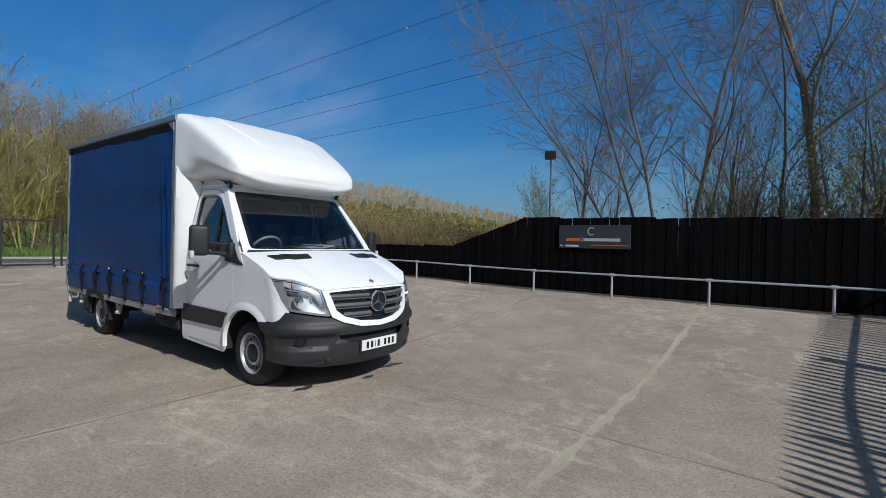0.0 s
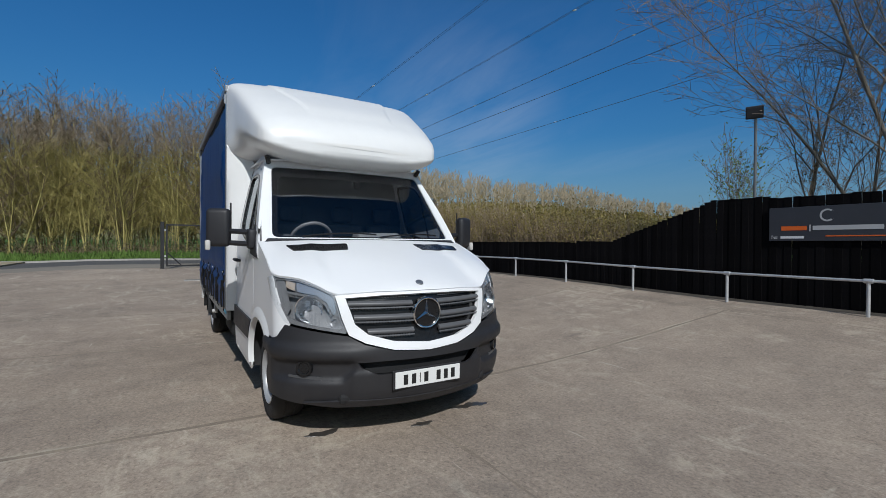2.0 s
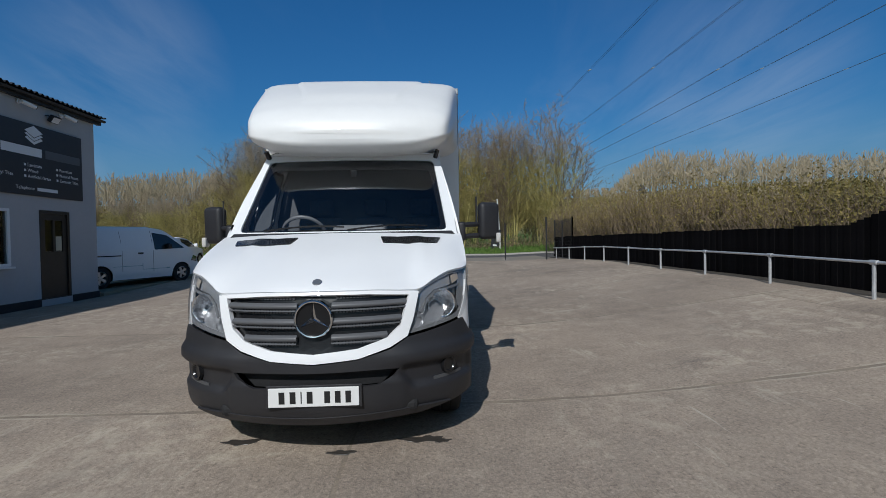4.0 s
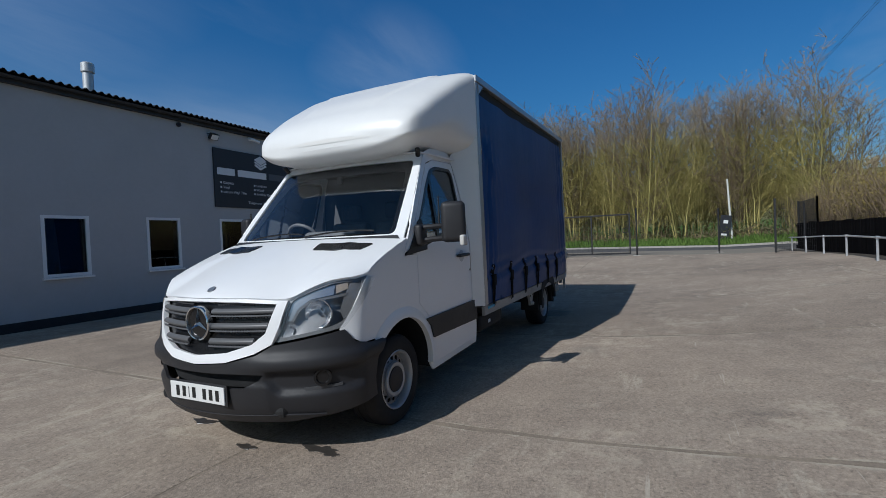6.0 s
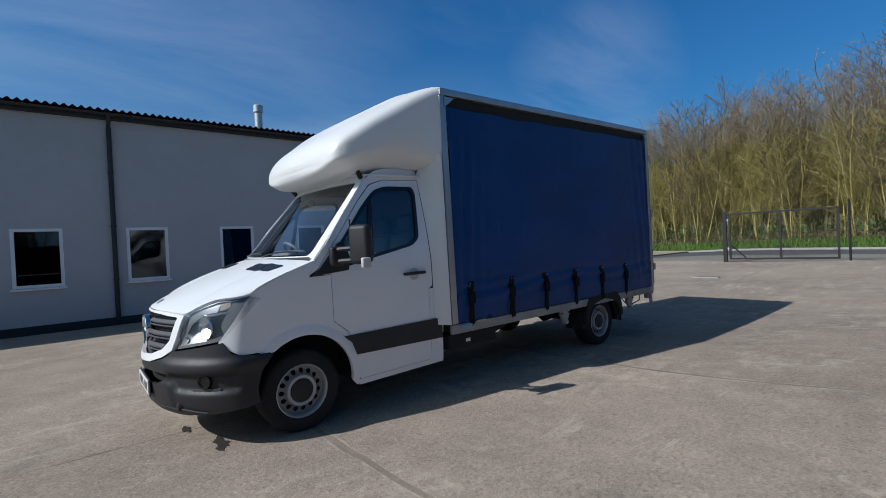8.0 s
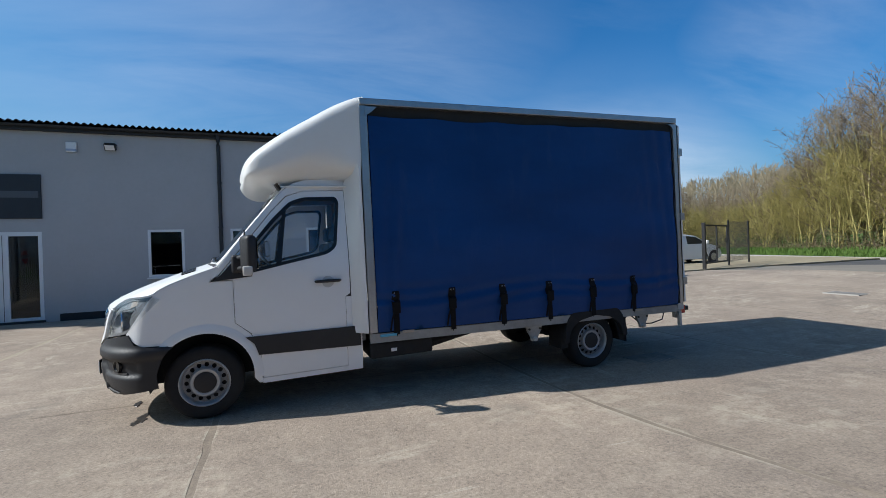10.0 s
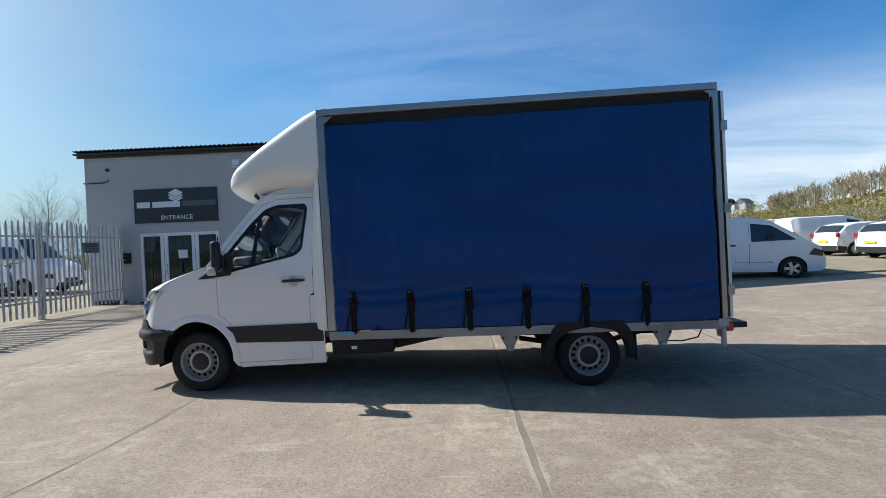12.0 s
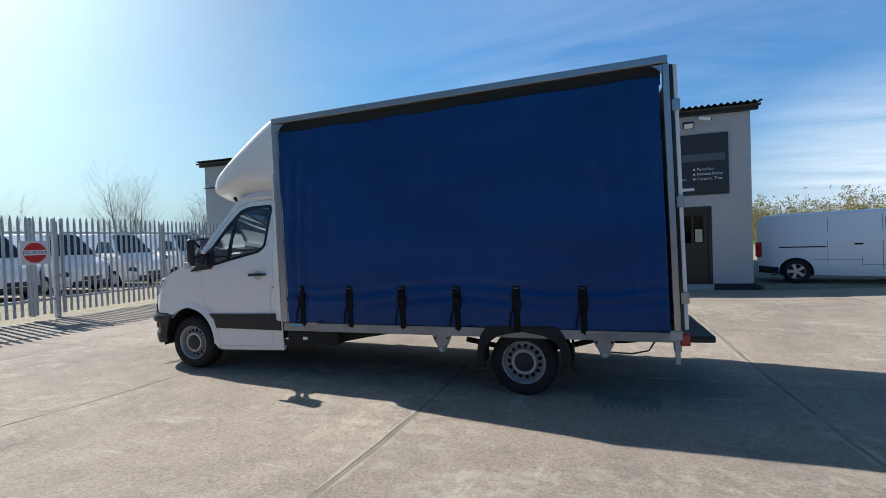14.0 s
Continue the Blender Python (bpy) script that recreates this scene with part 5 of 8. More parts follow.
    wsg = part("windscreen", sheet_bm(glass_o, [], 0.08, lambda y, z: ws(y, z, -0.004)), M_glass, body, "clear curved windscreen", smooth=True)
    wsg.visible_shadow = False
    part("black_border", sheet_bm(glass_o, [rounded([(-0.80, 1.392), (0.80, 1.392), (0.712, 1.935), (-0.712, 1.935)], 0.06)], 0.05, lambda y, z: ws(y, z, -0.008)), M_gloss_black, wsg, smooth=True)
    part("mirror_mount", box_bm((-0.58, 0.0, 1.86), (-0.54, 0.06, 1.93), 0.01), M_gloss_black, wsg)
    part("scuttle", sheet_bm([(-0.92, 1.33), (0.92, 1.33), (0.88, 1.372), (-0.88, 1.372)], [], 0.06, lambda y, z: ws(y, z, 0.008) + Vector((0.02, 0, -0.012))), M_plastic, body, "black scuttle panel", smooth=True)
    for y0, y1, zt in ((-0.62, 0.02, 1.405), (0.05, 0.68, 1.405)):
        a = [ws(y0 + (y1 - y0) * k / 6, 1.372 + (zt - 1.372) * math.sin(math.pi * k / 8), 0.016) for k in range(7)]
        part("wiper", tube_bm(a, 0.008, 6), M_gloss_black, wsg)
    # cab roof, hidden in part by the fairing
    part("roof", sheet_bm(b_out([(-0.60, 0), (-0.66, 0.5), (-0.755, 0.80), (-1.0, 0.83), (-1.5, 0.84), (-1.5, 0)]), [], 0.08, lambda x, y: Vector((x, y, 2.062 + 0.07 * s01((-x - 0.6) / 0.3) * (1 - (abs(y) / 0.84) ** 2.5) + 0.03)), 0.015, (0, 0, 1)), M_paint, body, smooth=True, angle=50)
    part("rear_wall", box_bm((-1.49, -0.94, 0.5), (-1.455, 0.94, 2.08)), M_cabin, body)
    part("floor", box_bm((-1.45, -0.92, 0.42), (-0.52, 0.92, 0.50)), M_under, body)
    part("inner_arch", box_bm((0.38, -0.62, 0.3), (0.70, 0.62, 0.92)), M_under, body)

    for sg in (-1, 1):
        # wing with the wheel arch cut
        arch = arc(-0.02, 0.335, 0.412, 50.5, 188, 26)
        wing = [(0.60, 0.785), (0.56, 0.735), (0.47, 0.676), (0.255, 0.668)] + arch + [(-0.47, 0.225), (-0.497, 0.23), (-0.487, 0.5), (-0.452, 0.60), (-0.413, 0.695), (-0.281, 0.81), (-0.281, 1.205), (-0.10, 1.205), (-0.09, 1.26), (-0.14, 1.335), (0.0, 1.292), (0.2, 1.21), (0.345, 1.135), (0.40, 1.075), (0.475, 0.965)]
        part("wing", sheet_bm(wing, [], 0.035, flank(sg), 0.014, (0, sg, 0)), M_paint, body, "white front wing with a flared arch", smooth=True, angle=45)
        # arch flare
        bm = bmesh.new()
        rows = []
        for k in range(29):
            a = radians(43 + (186 - 43) * k / 28)
            rows.append([Vector((-0.02 + r * math.cos(a), sg * (side_y(-0.02 + r * math.cos(a), 0.335 + r * math.sin(a)) + o), 0.335 + r * math.sin(a))) for r, o in ((0.49, 0.001), (0.455, 0.012), (0.423, 0.022), (0.408, 0.02), (0.408, -0.025))])
        add_loft(bm, rows, False, False)
        part("arch_flare", bm, M_paint, body, smooth=True, angle=60)
        bm = bmesh.new()
        rows = []
        for k in range(25):
            a = radians(-10 + 205 * k / 24)
            rows.append([Vector((-0.02 + 0.455 * math.cos(a), sg * w, max(0.25, 0.335 + 0.455 * math.sin(a)))) for w in (0.60, 0.95)])
        add_loft(bm, rows, False, False)
        part("arch_liner", bm, M_under, body, smooth=True)
        part("arch_wall", box_bm((-0.50, min(sg * 0.58, sg * 0.605), 0.26), (0.52, max(sg * 0.58, sg * 0.605), 0.84)), M_under, body)
        # pillar and roof side
        pil = [(-0.085, 1.21), (-0.17, 1.335), (-0.40, 1.64), (-0.62, 1.90), (-0.765, 2.052), (-0.86, 2.125), (-0.97, 2.16), (-1.365, 2.175), (-1.365, 2.055), (-0.95, 2.05), (-0.79, 2.0), (-0.64, 1.845), (-0.40, 1.55), (-0.165, 1.262)]
        part("pillar", sheet_bm(pil, [], 0.035, flank(sg, 0.002), 0.02, (0, sg, 0)), M_paint, body, smooth=True, angle=45)
        # door
        dr = [(-0.286, 0.812), (-0.417, 0.70), (-0.457, 0.60), (-0.492, 0.5), (-0.503, 0.27), (-1.295, 0.275), (-1.303, 0.97), (-1.352, 1.0), (-1.358, 2.048), (-0.95, 2.043), (-0.795, 1.992), (-0.645, 1.838), (-0.405, 1.543), (-0.17, 1.255), (-0.11, 1.212), (-0.286, 1.21)]
        win = rounded([(-0.20, 1.262), (-0.44, 1.262), (-0.80, 1.335), (-1.16, 1.405), (-1.245, 1.47), (-1.30, 1.93), (-1.27, 1.985), (-0.95, 1.982), (-0.82, 1.94), (-0.655, 1.778), (-0.42, 1.495)], [0.01, 0.04, 0.05, 0.08, 0.10, 0.05, 0.05, 0.05, 0.04, 0.04, 0.04])
        door = part("door", sheet_bm(dr, [win], 0.035, flank(sg), 0.022, (0, sg, 0)), M_paint, body, "white cab door", smooth=True, angle=45)
        inner = rounded([(-0.30, 1.298), (-0.45, 1.30), (-0.80, 1.365), (-1.14, 1.432), (-1.215, 1.49), (-1.268, 1.91), (-1.24, 1.955), (-0.96, 1.952), (-0.845, 1.915), (-0.69, 1.765), (-0.45, 1.49)], 0.03)
        part("window_seal", sheet_bm(win, [inner], 0.03, flank(sg, 0.004), 0.02, (0, sg, 0)), M_gloss_black, door, "black rubber window seal", smooth=True, angle=40)
        wg = part("side_window", sheet_bm(win, [], 0.09, flank(sg, -0.012)), M_glass, door, "lightly tinted side window", smooth=True)
        wg.visible_shadow = False
        part("divider", sheet_bm([(-0.665, 1.325), (-0.715, 1.335), (-0.79, 1.90), (-0.755, 1.88)], [], 0.03, flank(sg, 0.005), 0.02, (0, sg, 0)), M_gloss_black, door)
        part("mirror_foot", sheet_bm([(-0.09, 1.204), (-0.45, 1.232), (-0.48, 1.33), (-0.43, 1.49), (-0.375, 1.47), (-0.18, 1.258)], [], 0.03, flank(sg, 0.008), 0.02, (0, sg, 0)), M_plastic, door, "black mirror foot panel", smooth=True, angle=40)
        part("cladding", sheet_bm([(-0.365, 0.668), (-0.44, 0.60), (-0.475, 0.492), (-1.435, 0.465), (-1.432, 0.664)], [], 0.05, flank(sg, 0.016), 0.02, (0, sg, 0)), M_plastic, door, "charcoal side protection strip", smooth=True, angle=40)
        yh = sg * (side_y(-1.14, 1.137) + 0.035)
        part("handle", tube_bm([(-1.02, yh - sg * 0.03, 1.138), (-1.035, yh, 1.138), (-1.14, yh + sg * 0.004, 1.140), (-1.245, yh, 1.138), (-1.26, yh - sg * 0.03, 1.138)], [0.012, 0.015, 0.016, 0.015, 0.012], 8), M_plastic, door, "black door handle", smooth=True)
        # flat grey disc paints the shade of the hollow behind the handle
        part("handle_recess", lathe_bm([(0.0, 0.001), (0.05, 0.001), (0.058, 0.002)], Matrix.Translation((-1.14, sg * side_y(-1.14, 1.137), 1.13)) @ pose(0, 0, 0, 0, 0, 0 if sg > 0 else 180), 20, False), material("shadowed_recess", (0.55, 0.56, 0.57), 0.4), door)
        # rear corner behind the door
        part("rear_corner", sheet_bm([(-1.30, 0.232), (-1.445, 0.238), (-1.452, 0.60), (-1.452, 0.97), (-1.308, 0.965), (-1.299, 0.275)], [], 0.05, flank(sg, -0.002), 0.02, (0, sg, 0)), M_paint, body, smooth=True, angle=45)
        part("sill", sheet_bm([(-0.497, 0.215), (-1.445, 0.222), (-1.445, 0.27), (-0.50, 0.265)], [], 0.06, flank(sg, -0.006), 0.05, (0, sg, 0)), M_paint, body, smooth=True, angle=45)
        # door mirror on its arms; the one on the pavement side is folded forward a little
        mx, my = (-0.44, 1.225) if sg > 0 else (-0.545, -1.205)
        turn = Matrix.Translation((mx, my, 0)) @ pose(0, 0, 0, 0, 0, 24 * sg)
        mi = part("mirror", box_bm((-0.045, -0.098, 1.285), (0.048, 0.098, 1.61), 0.040, turn, 4), M_plastic, body, "tall black door mirror", smooth=True, angle=60)
        part("mirror_glass", box_bm((-0.051, -0.08, 1.40), (-0.046, 0.08, 1.585), 0.002, turn), M_chrome, mi)
        part("mirror_glass", box_bm((-0.051, -0.08, 1.31), (-0.046, 0.08, 1.385), 0.002, turn), M_chrome, mi)
        for z in (1.30, 1.40):
            part("arm", tube_bm([(-0.33, sg * 0.955, z + 0.01), (-0.36 + 0.3 * (mx + 0.44), sg * 1.04, z + 0.015), (mx + 0.01, sg * 1.14, z + 0.02)], 0.022, 8), M_plastic, mi, smooth=True)
        part("knuckle", box_bm((-0.40, min(sg * 0.94, sg * 1.01), 1.27), (-0.28, max(sg * 0.94, sg * 1.01), 1.44), 0.025, None, 3), M_plastic, mi, smooth=True, angle=60)
        part("aerial", tube_bm([(mx + 0.035, sg * 1.115, 1.42), (mx + 0.03, sg * 1.115, 1.66)], 0.007, 6), M_plastic, mi)
        part("repeater", box_bm((mx - 0.03, my + sg * 0.085 - 0.02, 1.255), (mx + 0.05, my + sg * 0.085 + 0.02, 1.34), 0.012), material("repeater_lens", (0.55, 0.53, 0.50), 0.2), mi, "clear indicator repeater", smooth=True, angle=50)
    # inside the cab
    ins = new("cabin")
    ins.parent = truck
    part("dashboard", sheet_bm([(-0.88, 0.75), (0.88, 0.75), (0.88, 1.28), (-0.88, 1.28)], [], 0.1, lambda y, z: Vector((-0.42 + 0.10 * s01((z - 1.1) / 0.18), y, z))), M_cabin, ins, "dark grey dashboard", smooth=True)
    part("dash_top", box_bm((-0.36, -0.88, 1.25), (-0.06, 0.88, 1.31), 0.02, None, 3), M_cabin, ins, smooth=True, angle=60)
    part("dash_hood", box_bm((-0.42, -0.62, 1.29), (-0.24, -0.22, 1.36), 0.03, None, 3), M_cabin, ins, smooth=True, angle=60)
    part("dash_tray", box_bm((-0.36, -0.10, 1.31), (-0.16, 0.34, 1.425), 0.04, None, 3), material("console_grey", (0.22, 0.225, 0.235), 0.6, vary=0.1), ins, "grey centre console top on the dashboard")
    sw = Matrix.Translation((-0.55, -0.42, 1.36)) @ pose(0, 0, 0, 0, 0, 90) @ pose(0, 0, 0, 38)
    ring = [(0.185 * math.cos(2 * math.pi * k / 28), 0.0, 0.185 * math.sin(2 * math.pi * k / 28)) for k in range(29)]
    part("steering_wheel", tube_bm([sw @ Vector(p) for p in ring], 0.016, 8), material("worn_wheel_rim", (0.20, 0.20, 0.21), 0.5, vary=0.1), ins, "dark three-spoke steering wheel", smooth=True)
    for a in (0, 180, 270):
        part("spoke", tube_bm([sw @ Vector((0, 0, 0)), sw @ Vector((0.18 * math.cos(radians(a)), 0, 0.18 * math.sin(radians(a))))], 0.014, 6), M_cabin, ins)
    for y0, y1 in ((-0.68, -0.18), (-0.10, 0.38), (0.40, 0.86)):
        part("seat_cushion", box_bm((-1.28, y0, 0.78), (-0.78, y1, 0.94), 0.05, None, 3), M_fabric, ins, smooth=True, angle=60)
        part("seat_back", box_bm((-1.38, y0 + 0.02, 0.92), (-1.22, y1 - 0.02, 1.52), 0.05, pose(0, 0, 0), 3), M_fabric, ins, smooth=True, angle=60)
        part("headrest", box_bm((-1.37, (y0 + y1) / 2 - 0.12, 1.54), (-1.27, (y0 + y1) / 2 + 0.12, 1.72), 0.04, None, 3), M_fabric, ins, smooth=True, angle=60)
    part("headlining", sheet_bm([(-0.72, -0.75), (-1.45, -0.78), (-1.45, 0.78), (-0.72, 0.75)], [], 0.2, lambda x, y: Vector((x, y, 2.045))), material("headlining_grey", (0.07, 0.07, 0.072), 0.9), ins)


cab()


def fairing():
    """The rounded white air deflector over the cab, running into the body's front wall."""
    f = new("roof_fairing")
    f.parent = truck
    tagged(f, "white moulded roof air deflector")
    rows = [(-0.40, 0.62, 2.165, 2.22, 3.0), (-0.415, 0.74, 2.13, 2.275, 3.6), (-0.45, 0.83, 2.095, 2.35, 4.4), (-0.52, 0.88, 2.065, 2.43, 5.6), (-0.62, 0.91, 2.055, 2.51, 5.6), (-0.75, 0.935, 2.06, 2.605, 5.8), (-0.90, 0.955, 2.08, 2.70, 6.2), (-1.08, 0.98, 2.105, 2.80, 7.0), (-1.28, 1.005, 2.13, 2.905, 8.5), (-1.43, 1.03, 2.14, 2.96, 11.0), (-1.53, 1.045, 2.14, 2.985, 13.0), (-1.57, 1.05, 2.14, 2.99, 13.0)]
    rings = []
    n = 400
    cols = [curve([(-r[0], r[k]) for r in rows]) for k in (1, 2, 3, 4)]
    for i in range(49):
        x = -0.40 - 1.17 * (i / 48) ** 1.6
        w, zb, zt, e = (c(-x) for c in cols)
        ring = []
        for k in range(n):
            a = 2 * math.pi * k / n
            c, s = math.cos(a), math.sin(a)
            zc, hh = (zb + zt) / 2, (zt - zb) / 2
            ee = e if s > 0 else max(2.6, e * 0.55)
            y = w * math.copysign(abs(c) ** (2 / ee), c)
            z = zc + hh * math.copysign(abs(s) ** (2 / ee), s)
            crown = 0.022 * (1 - (y / w) ** 2) * (1 if s > 0 else 0)
            d = abs(y) - 0.42 - 0.22 * s01((-x - 0.6) / 0.9)
            ridge = 0.016 * s01((0.015 - d) / 0.024) * (1 if s > 0 else 0) * s01((-x - 0.58) / 0.22)
            bulge = 0.055 * (1 - (y / max(w, 0.01)) ** 2) * s01((x + 1.1) / 0.6)
            tuck = (1.0 - 0.10 * s01((zc - z) / hh) * s01((x + 1.45) / 0.5))
            ring.append(Vector((x + bulge, y * tuck, z + crown + ridge)))
        rings.append(ring)
    bm = bmesh.new()
    add_loft(bm, rings)
    part("shell", bm, M_grp, f, smooth=True, angle=60)
    for sg in (-1, 1):
        # side skirt that closes the gap between cab and body
        sk = [(-1.36, 0.60), (-1.505, 0.585), (-1.505, 2.32), (-1.40, 2.22), (-1.36, 2.12)]
        part("side_skirt", sheet_bm(sk, [], 0.04, lambda x, z: Vector((x, sg * ((side_y(-1.36, min(z, 2.1)) + 0.004) * (1 - s01((-1.355 - x) / 0.13)) + 1.047 * s01((-1.355 - x) / 0.13)), z)), 0.015, (0, sg, 0)), M_grp, f, "white infill skirt beside the cab", smooth=True, angle=50)
        part("mount", tube_bm([(-0.74, sg * 0.77, 2.06), (-0.70, sg * 0.79, 2.12)], 0.022, 8), M_gloss_black, f)


fairing()

BX0, BX1 = -5.70, -1.52
floor_z = table([(BX0, 0.49), (BX1, 0.575)])


M_strap = material("black_webbing", (0.010, 0.010, 0.011), 0.85, vary=0.2, spec=0.2)


def load_body():
    b = new("load_body")
    b.parent = truck
    tagged(b, "curtain-sided load body on a pale chassis")
    part("front_wall", box_bm((BX1 - 0.08, -1.04, 0.58), (BX1, 1.04, 2.93), 0.01), M_grp, b)
    # roof skin, a little domed, and the cant rails
    part("roof", sheet_bm([(BX0, -1.0), (BX1, -1.0), (BX1, 1.0), (BX0, 1.0)], [], 0.25, lambda x, y: Vector((x, y, 2.935 + 0.035 * (1 - y * y))), 0.02, (0, 0, 1)), M_grp, b, "pale translucent roof skin", smooth=True)
    part("bed", box_bm((BX0, -1.0, 0.50), (BX1, 1.0, 0.56)), M_under, b)
    for sg in (-1, 1):
        part("cant_rail", box_bm((BX0, min(sg * 1.005, sg * 1.06), 2.875), (BX1 - 0.002, max(sg * 1.005, sg * 1.06), 2.945), 0.008), M_alu, b, "aluminium cant rail")
        part("pelmet", sheet_bm([(BX0 + 0.06, 2.70), (BX1 - 0.08, 2.70), (BX1 - 0.08, 2.874), (BX0 + 0.06, 2.874)], [], 0.1, lambda x, z: Vector((x, sg * 1.012, z)), 0.01, (0, sg, 0)), material("black_pelmet", (0.020, 0.019, 0.017), 0.75, vary=0.3, scale=8), b, "black rubber pelmet")
        part("front_post", box_bm((BX1 - 0.075, min(sg * 1.0, sg * 1.052), 0.58), (BX1 + 0.004, max(sg * 1.0, sg * 1.052), 2.874), 0.008), M_alu, b, "grey aluminium corner post")
        part("rear_post", box_bm((BX0 - 0.01, min(sg * 0.99, sg * 1.05), 0.50), (BX0 + 0.045, max(sg * 0.99, sg * 1.05), 2.874), 0.008), M_alu, b, "grey aluminium corner post")
        part("corner_bracket", sheet_bm([(BX0 + 0.05, 2.86), (BX0 + 0.14, 2.86), (BX0 + 0.09, 2.83), (BX0 + 0.05, 2.78)], [], 0.05, lambda x, z: Vector((x, sg * 1.062, z)), 0.01, (0, sg, 0)), M_alu, b)
        part("corner_bracket", sheet_bm([(BX1 - 0.05, 2.86), (BX1 - 0.18, 2.86), (BX1 - 0.11, 2.80), (BX1 - 0.05, 2.76)], [], 0.05, lambda x, z: Vector((x, sg * 1.062, z)), 0.01, (0, sg, 0)), M_alu, b)

        def cloth(x, z):
            u = (BX1 - x)
            v = z - floor_z(x)
            y = 1.035 + 0.010 * math.sin(u * 1.9 + 0.8 * z) * s01(v / 0.6)
            y += 0.016 * noise.noise((x * 1.3, z * 0.8, sg * 3.0))
            # gathered folds behind the front post
            y += 0.020 * math.exp(-((u - 0.28) / 0.18) ** 2) * math.sin(u * 42 + 2.2 * math.sin(z * 1.7)) * s01((2.6 - z) / 0.5) * s01(v / 0.5)
            y += 0.010 * math.exp(-((u - 3.85) / 0.22) ** 2) * math.sin(u * 30 + 3.0 * z) * s01(v / 0.4)
            # slack between the straps and the folded hem
            sl = abs(math.sin(math.pi * (u - 0.27) / 0.615))
            y += 0.020 * sl * math.exp(-((v - 0.20) / 0.14) ** 2) - 0.012 * math.exp(-((v - 0.40) / 0.05) ** 2) * (0.4 + 0.6 * sl)
            y += 0.016 * math.sin(z * 46 + 2.0 * math.sin(u * 2.3) + 1.2 * noise.noise((x * 2.2, z * 1.5, 8.0))) * math.exp(-((v - 0.33) / 0.13) ** 2)
            # pull lines fanning out from the top corners, and a soft sag across the middle
            for cu, sw in ((0.12, 1.0), (3.95, -1.0)):
                du, dv = (u - cu) * sw, 2.75 - z
                if du > -0.2 and dv > 0:
                    ang = math.atan2(du, dv)
                    y += 0.007 * math.sin(ang * 46) * math.exp(-((math.hypot(du, dv) - 0.55) / 0.5) ** 2) * s01((0.9 - ang) / 0.3)
            y += 0.006 * math.sin(v * 9 + 1.7 * noise.noise((x * 0.7, 0.0, 2.0))) * s01((v - 0.5) / 0.4) * s01((2.0 - v) / 0.5)
            return Vector((x, sg * y, z))

        top = []
        k = 0
        while k <= 60:
            x = BX1 - 0.085 + (BX0 + 0.075 - BX1 + 0.085) * k / 60
            wob = 0.035 * noise.noise((x * 1.7, 4.0 * sg, 0)) + 0.020 * abs(math.sin(x * 4.1))
            top.append((x, 2.775 - 0.55 * wob))
            k += 1
        low = [(BX0 + 0.075, floor_z(BX0) + 0.005), (BX1 - 0.085, floor_z(BX1) + 0.005)]
        cu = part("curtain", sheet_bm(top + low, [], 0.045, cloth, 0.004, (0, sg, 0)), M_canvas, b, "royal blue canvas curtain, creased along the hem", smooth=True, angle=80)
        # buckled straps along the hem
        for k, sx in enumerate((-1.80, -2.42, -3.04, -3.65, -4.26, -4.89)):
            zf = floor_z(sx)
            st = part("strap", sheet_bm([(sx - 0.030, zf - 0.03), (sx + 0.030, zf - 0.03), (sx + 0.028, zf + 0.22), (sx - 0.028, zf + 0.22)], [], 0.05, lambda x, z: cloth(x, max(z, floor_z(x))) + Vector((0, sg * 0.010, z - max(z, floor_z(x)))), 0.004, (0, sg, 0)), M_strap, b, "black webbing strap")
            part("buckle", box_bm((sx - 0.042, sg * 1.054 - 0.014, zf + 0.19), (sx + 0.042, sg * 1.054 + 0.014, zf + 0.31), 0.008), M_strap, st)
            part("patch", sheet_bm(rounded([(sx - 0.045, zf + 0.27), (sx + 0.045, zf + 0.27), (sx + 0.038, zf + 0.42), (sx - 0.038, zf + 0.42)], 0.012), [], 0.05, lambda x, z: cloth(x, z) + Vector((0, sg * 0.006, 0)), 0.004, (0, sg, 0)), M_strap, st)
            for dx in (-0.015, 0.015):
                part("rivet", lathe_bm([(0, 0.006), (0.006, 0.004), (0.007, 0)], Matrix.Translation((sx + dx, sg * 1.052, zf + 0.40)) @ pose(0, 0, 0, 0, 0, 0 if sg > 0 else 180), 8, False), M_alu, st)
            part("tail", tube_bm([(sx + 0.02, sg * 1.066, zf + 0.22), (sx + 0.055, sg * 1.072, zf + 0.13), (sx + 0.075, sg * 1.066, zf + 0.02)], 0.010, 6), M_strap, st)
            part("hook", tube_bm([(sx, sg * 1.045, zf - 0.02), (sx, sg * 1.03, zf - 0.045), (sx, sg * 1.01, zf - 0.03)], 0.006, 6), M_strap, st)
        # side raves and marker lamps
        bm = bmesh.new()
        add_prism(bm, [(BX0 + 0.02, floor_z(BX0) - 0.005), (BX1 + 0.0, floor_z(BX1) - 0.005), (BX1 + 0.0, floor_z(BX1) - 0.098), (BX0 + 0.02, floor_z(BX0) - 0.092)], lambda u, v, w: Vector((u, sg * (1.0 + w), v)), 0.03)
        part("side_rave", bm, material("dull_side_rail", (0.33, 0.325, 0.31), 0.6, vary=0.15, scale=3, dirt=(0.10, 0.09, 0.08), dirt_amount=0.6), b, "dull grey side rail")
        part("marker_lamp", box_bm((-1.98, sg * 1.035 - 0.006, 0.548), (-1.86, sg * 1.035 + 0.012, 0.575), 0.004), M_amber, b)
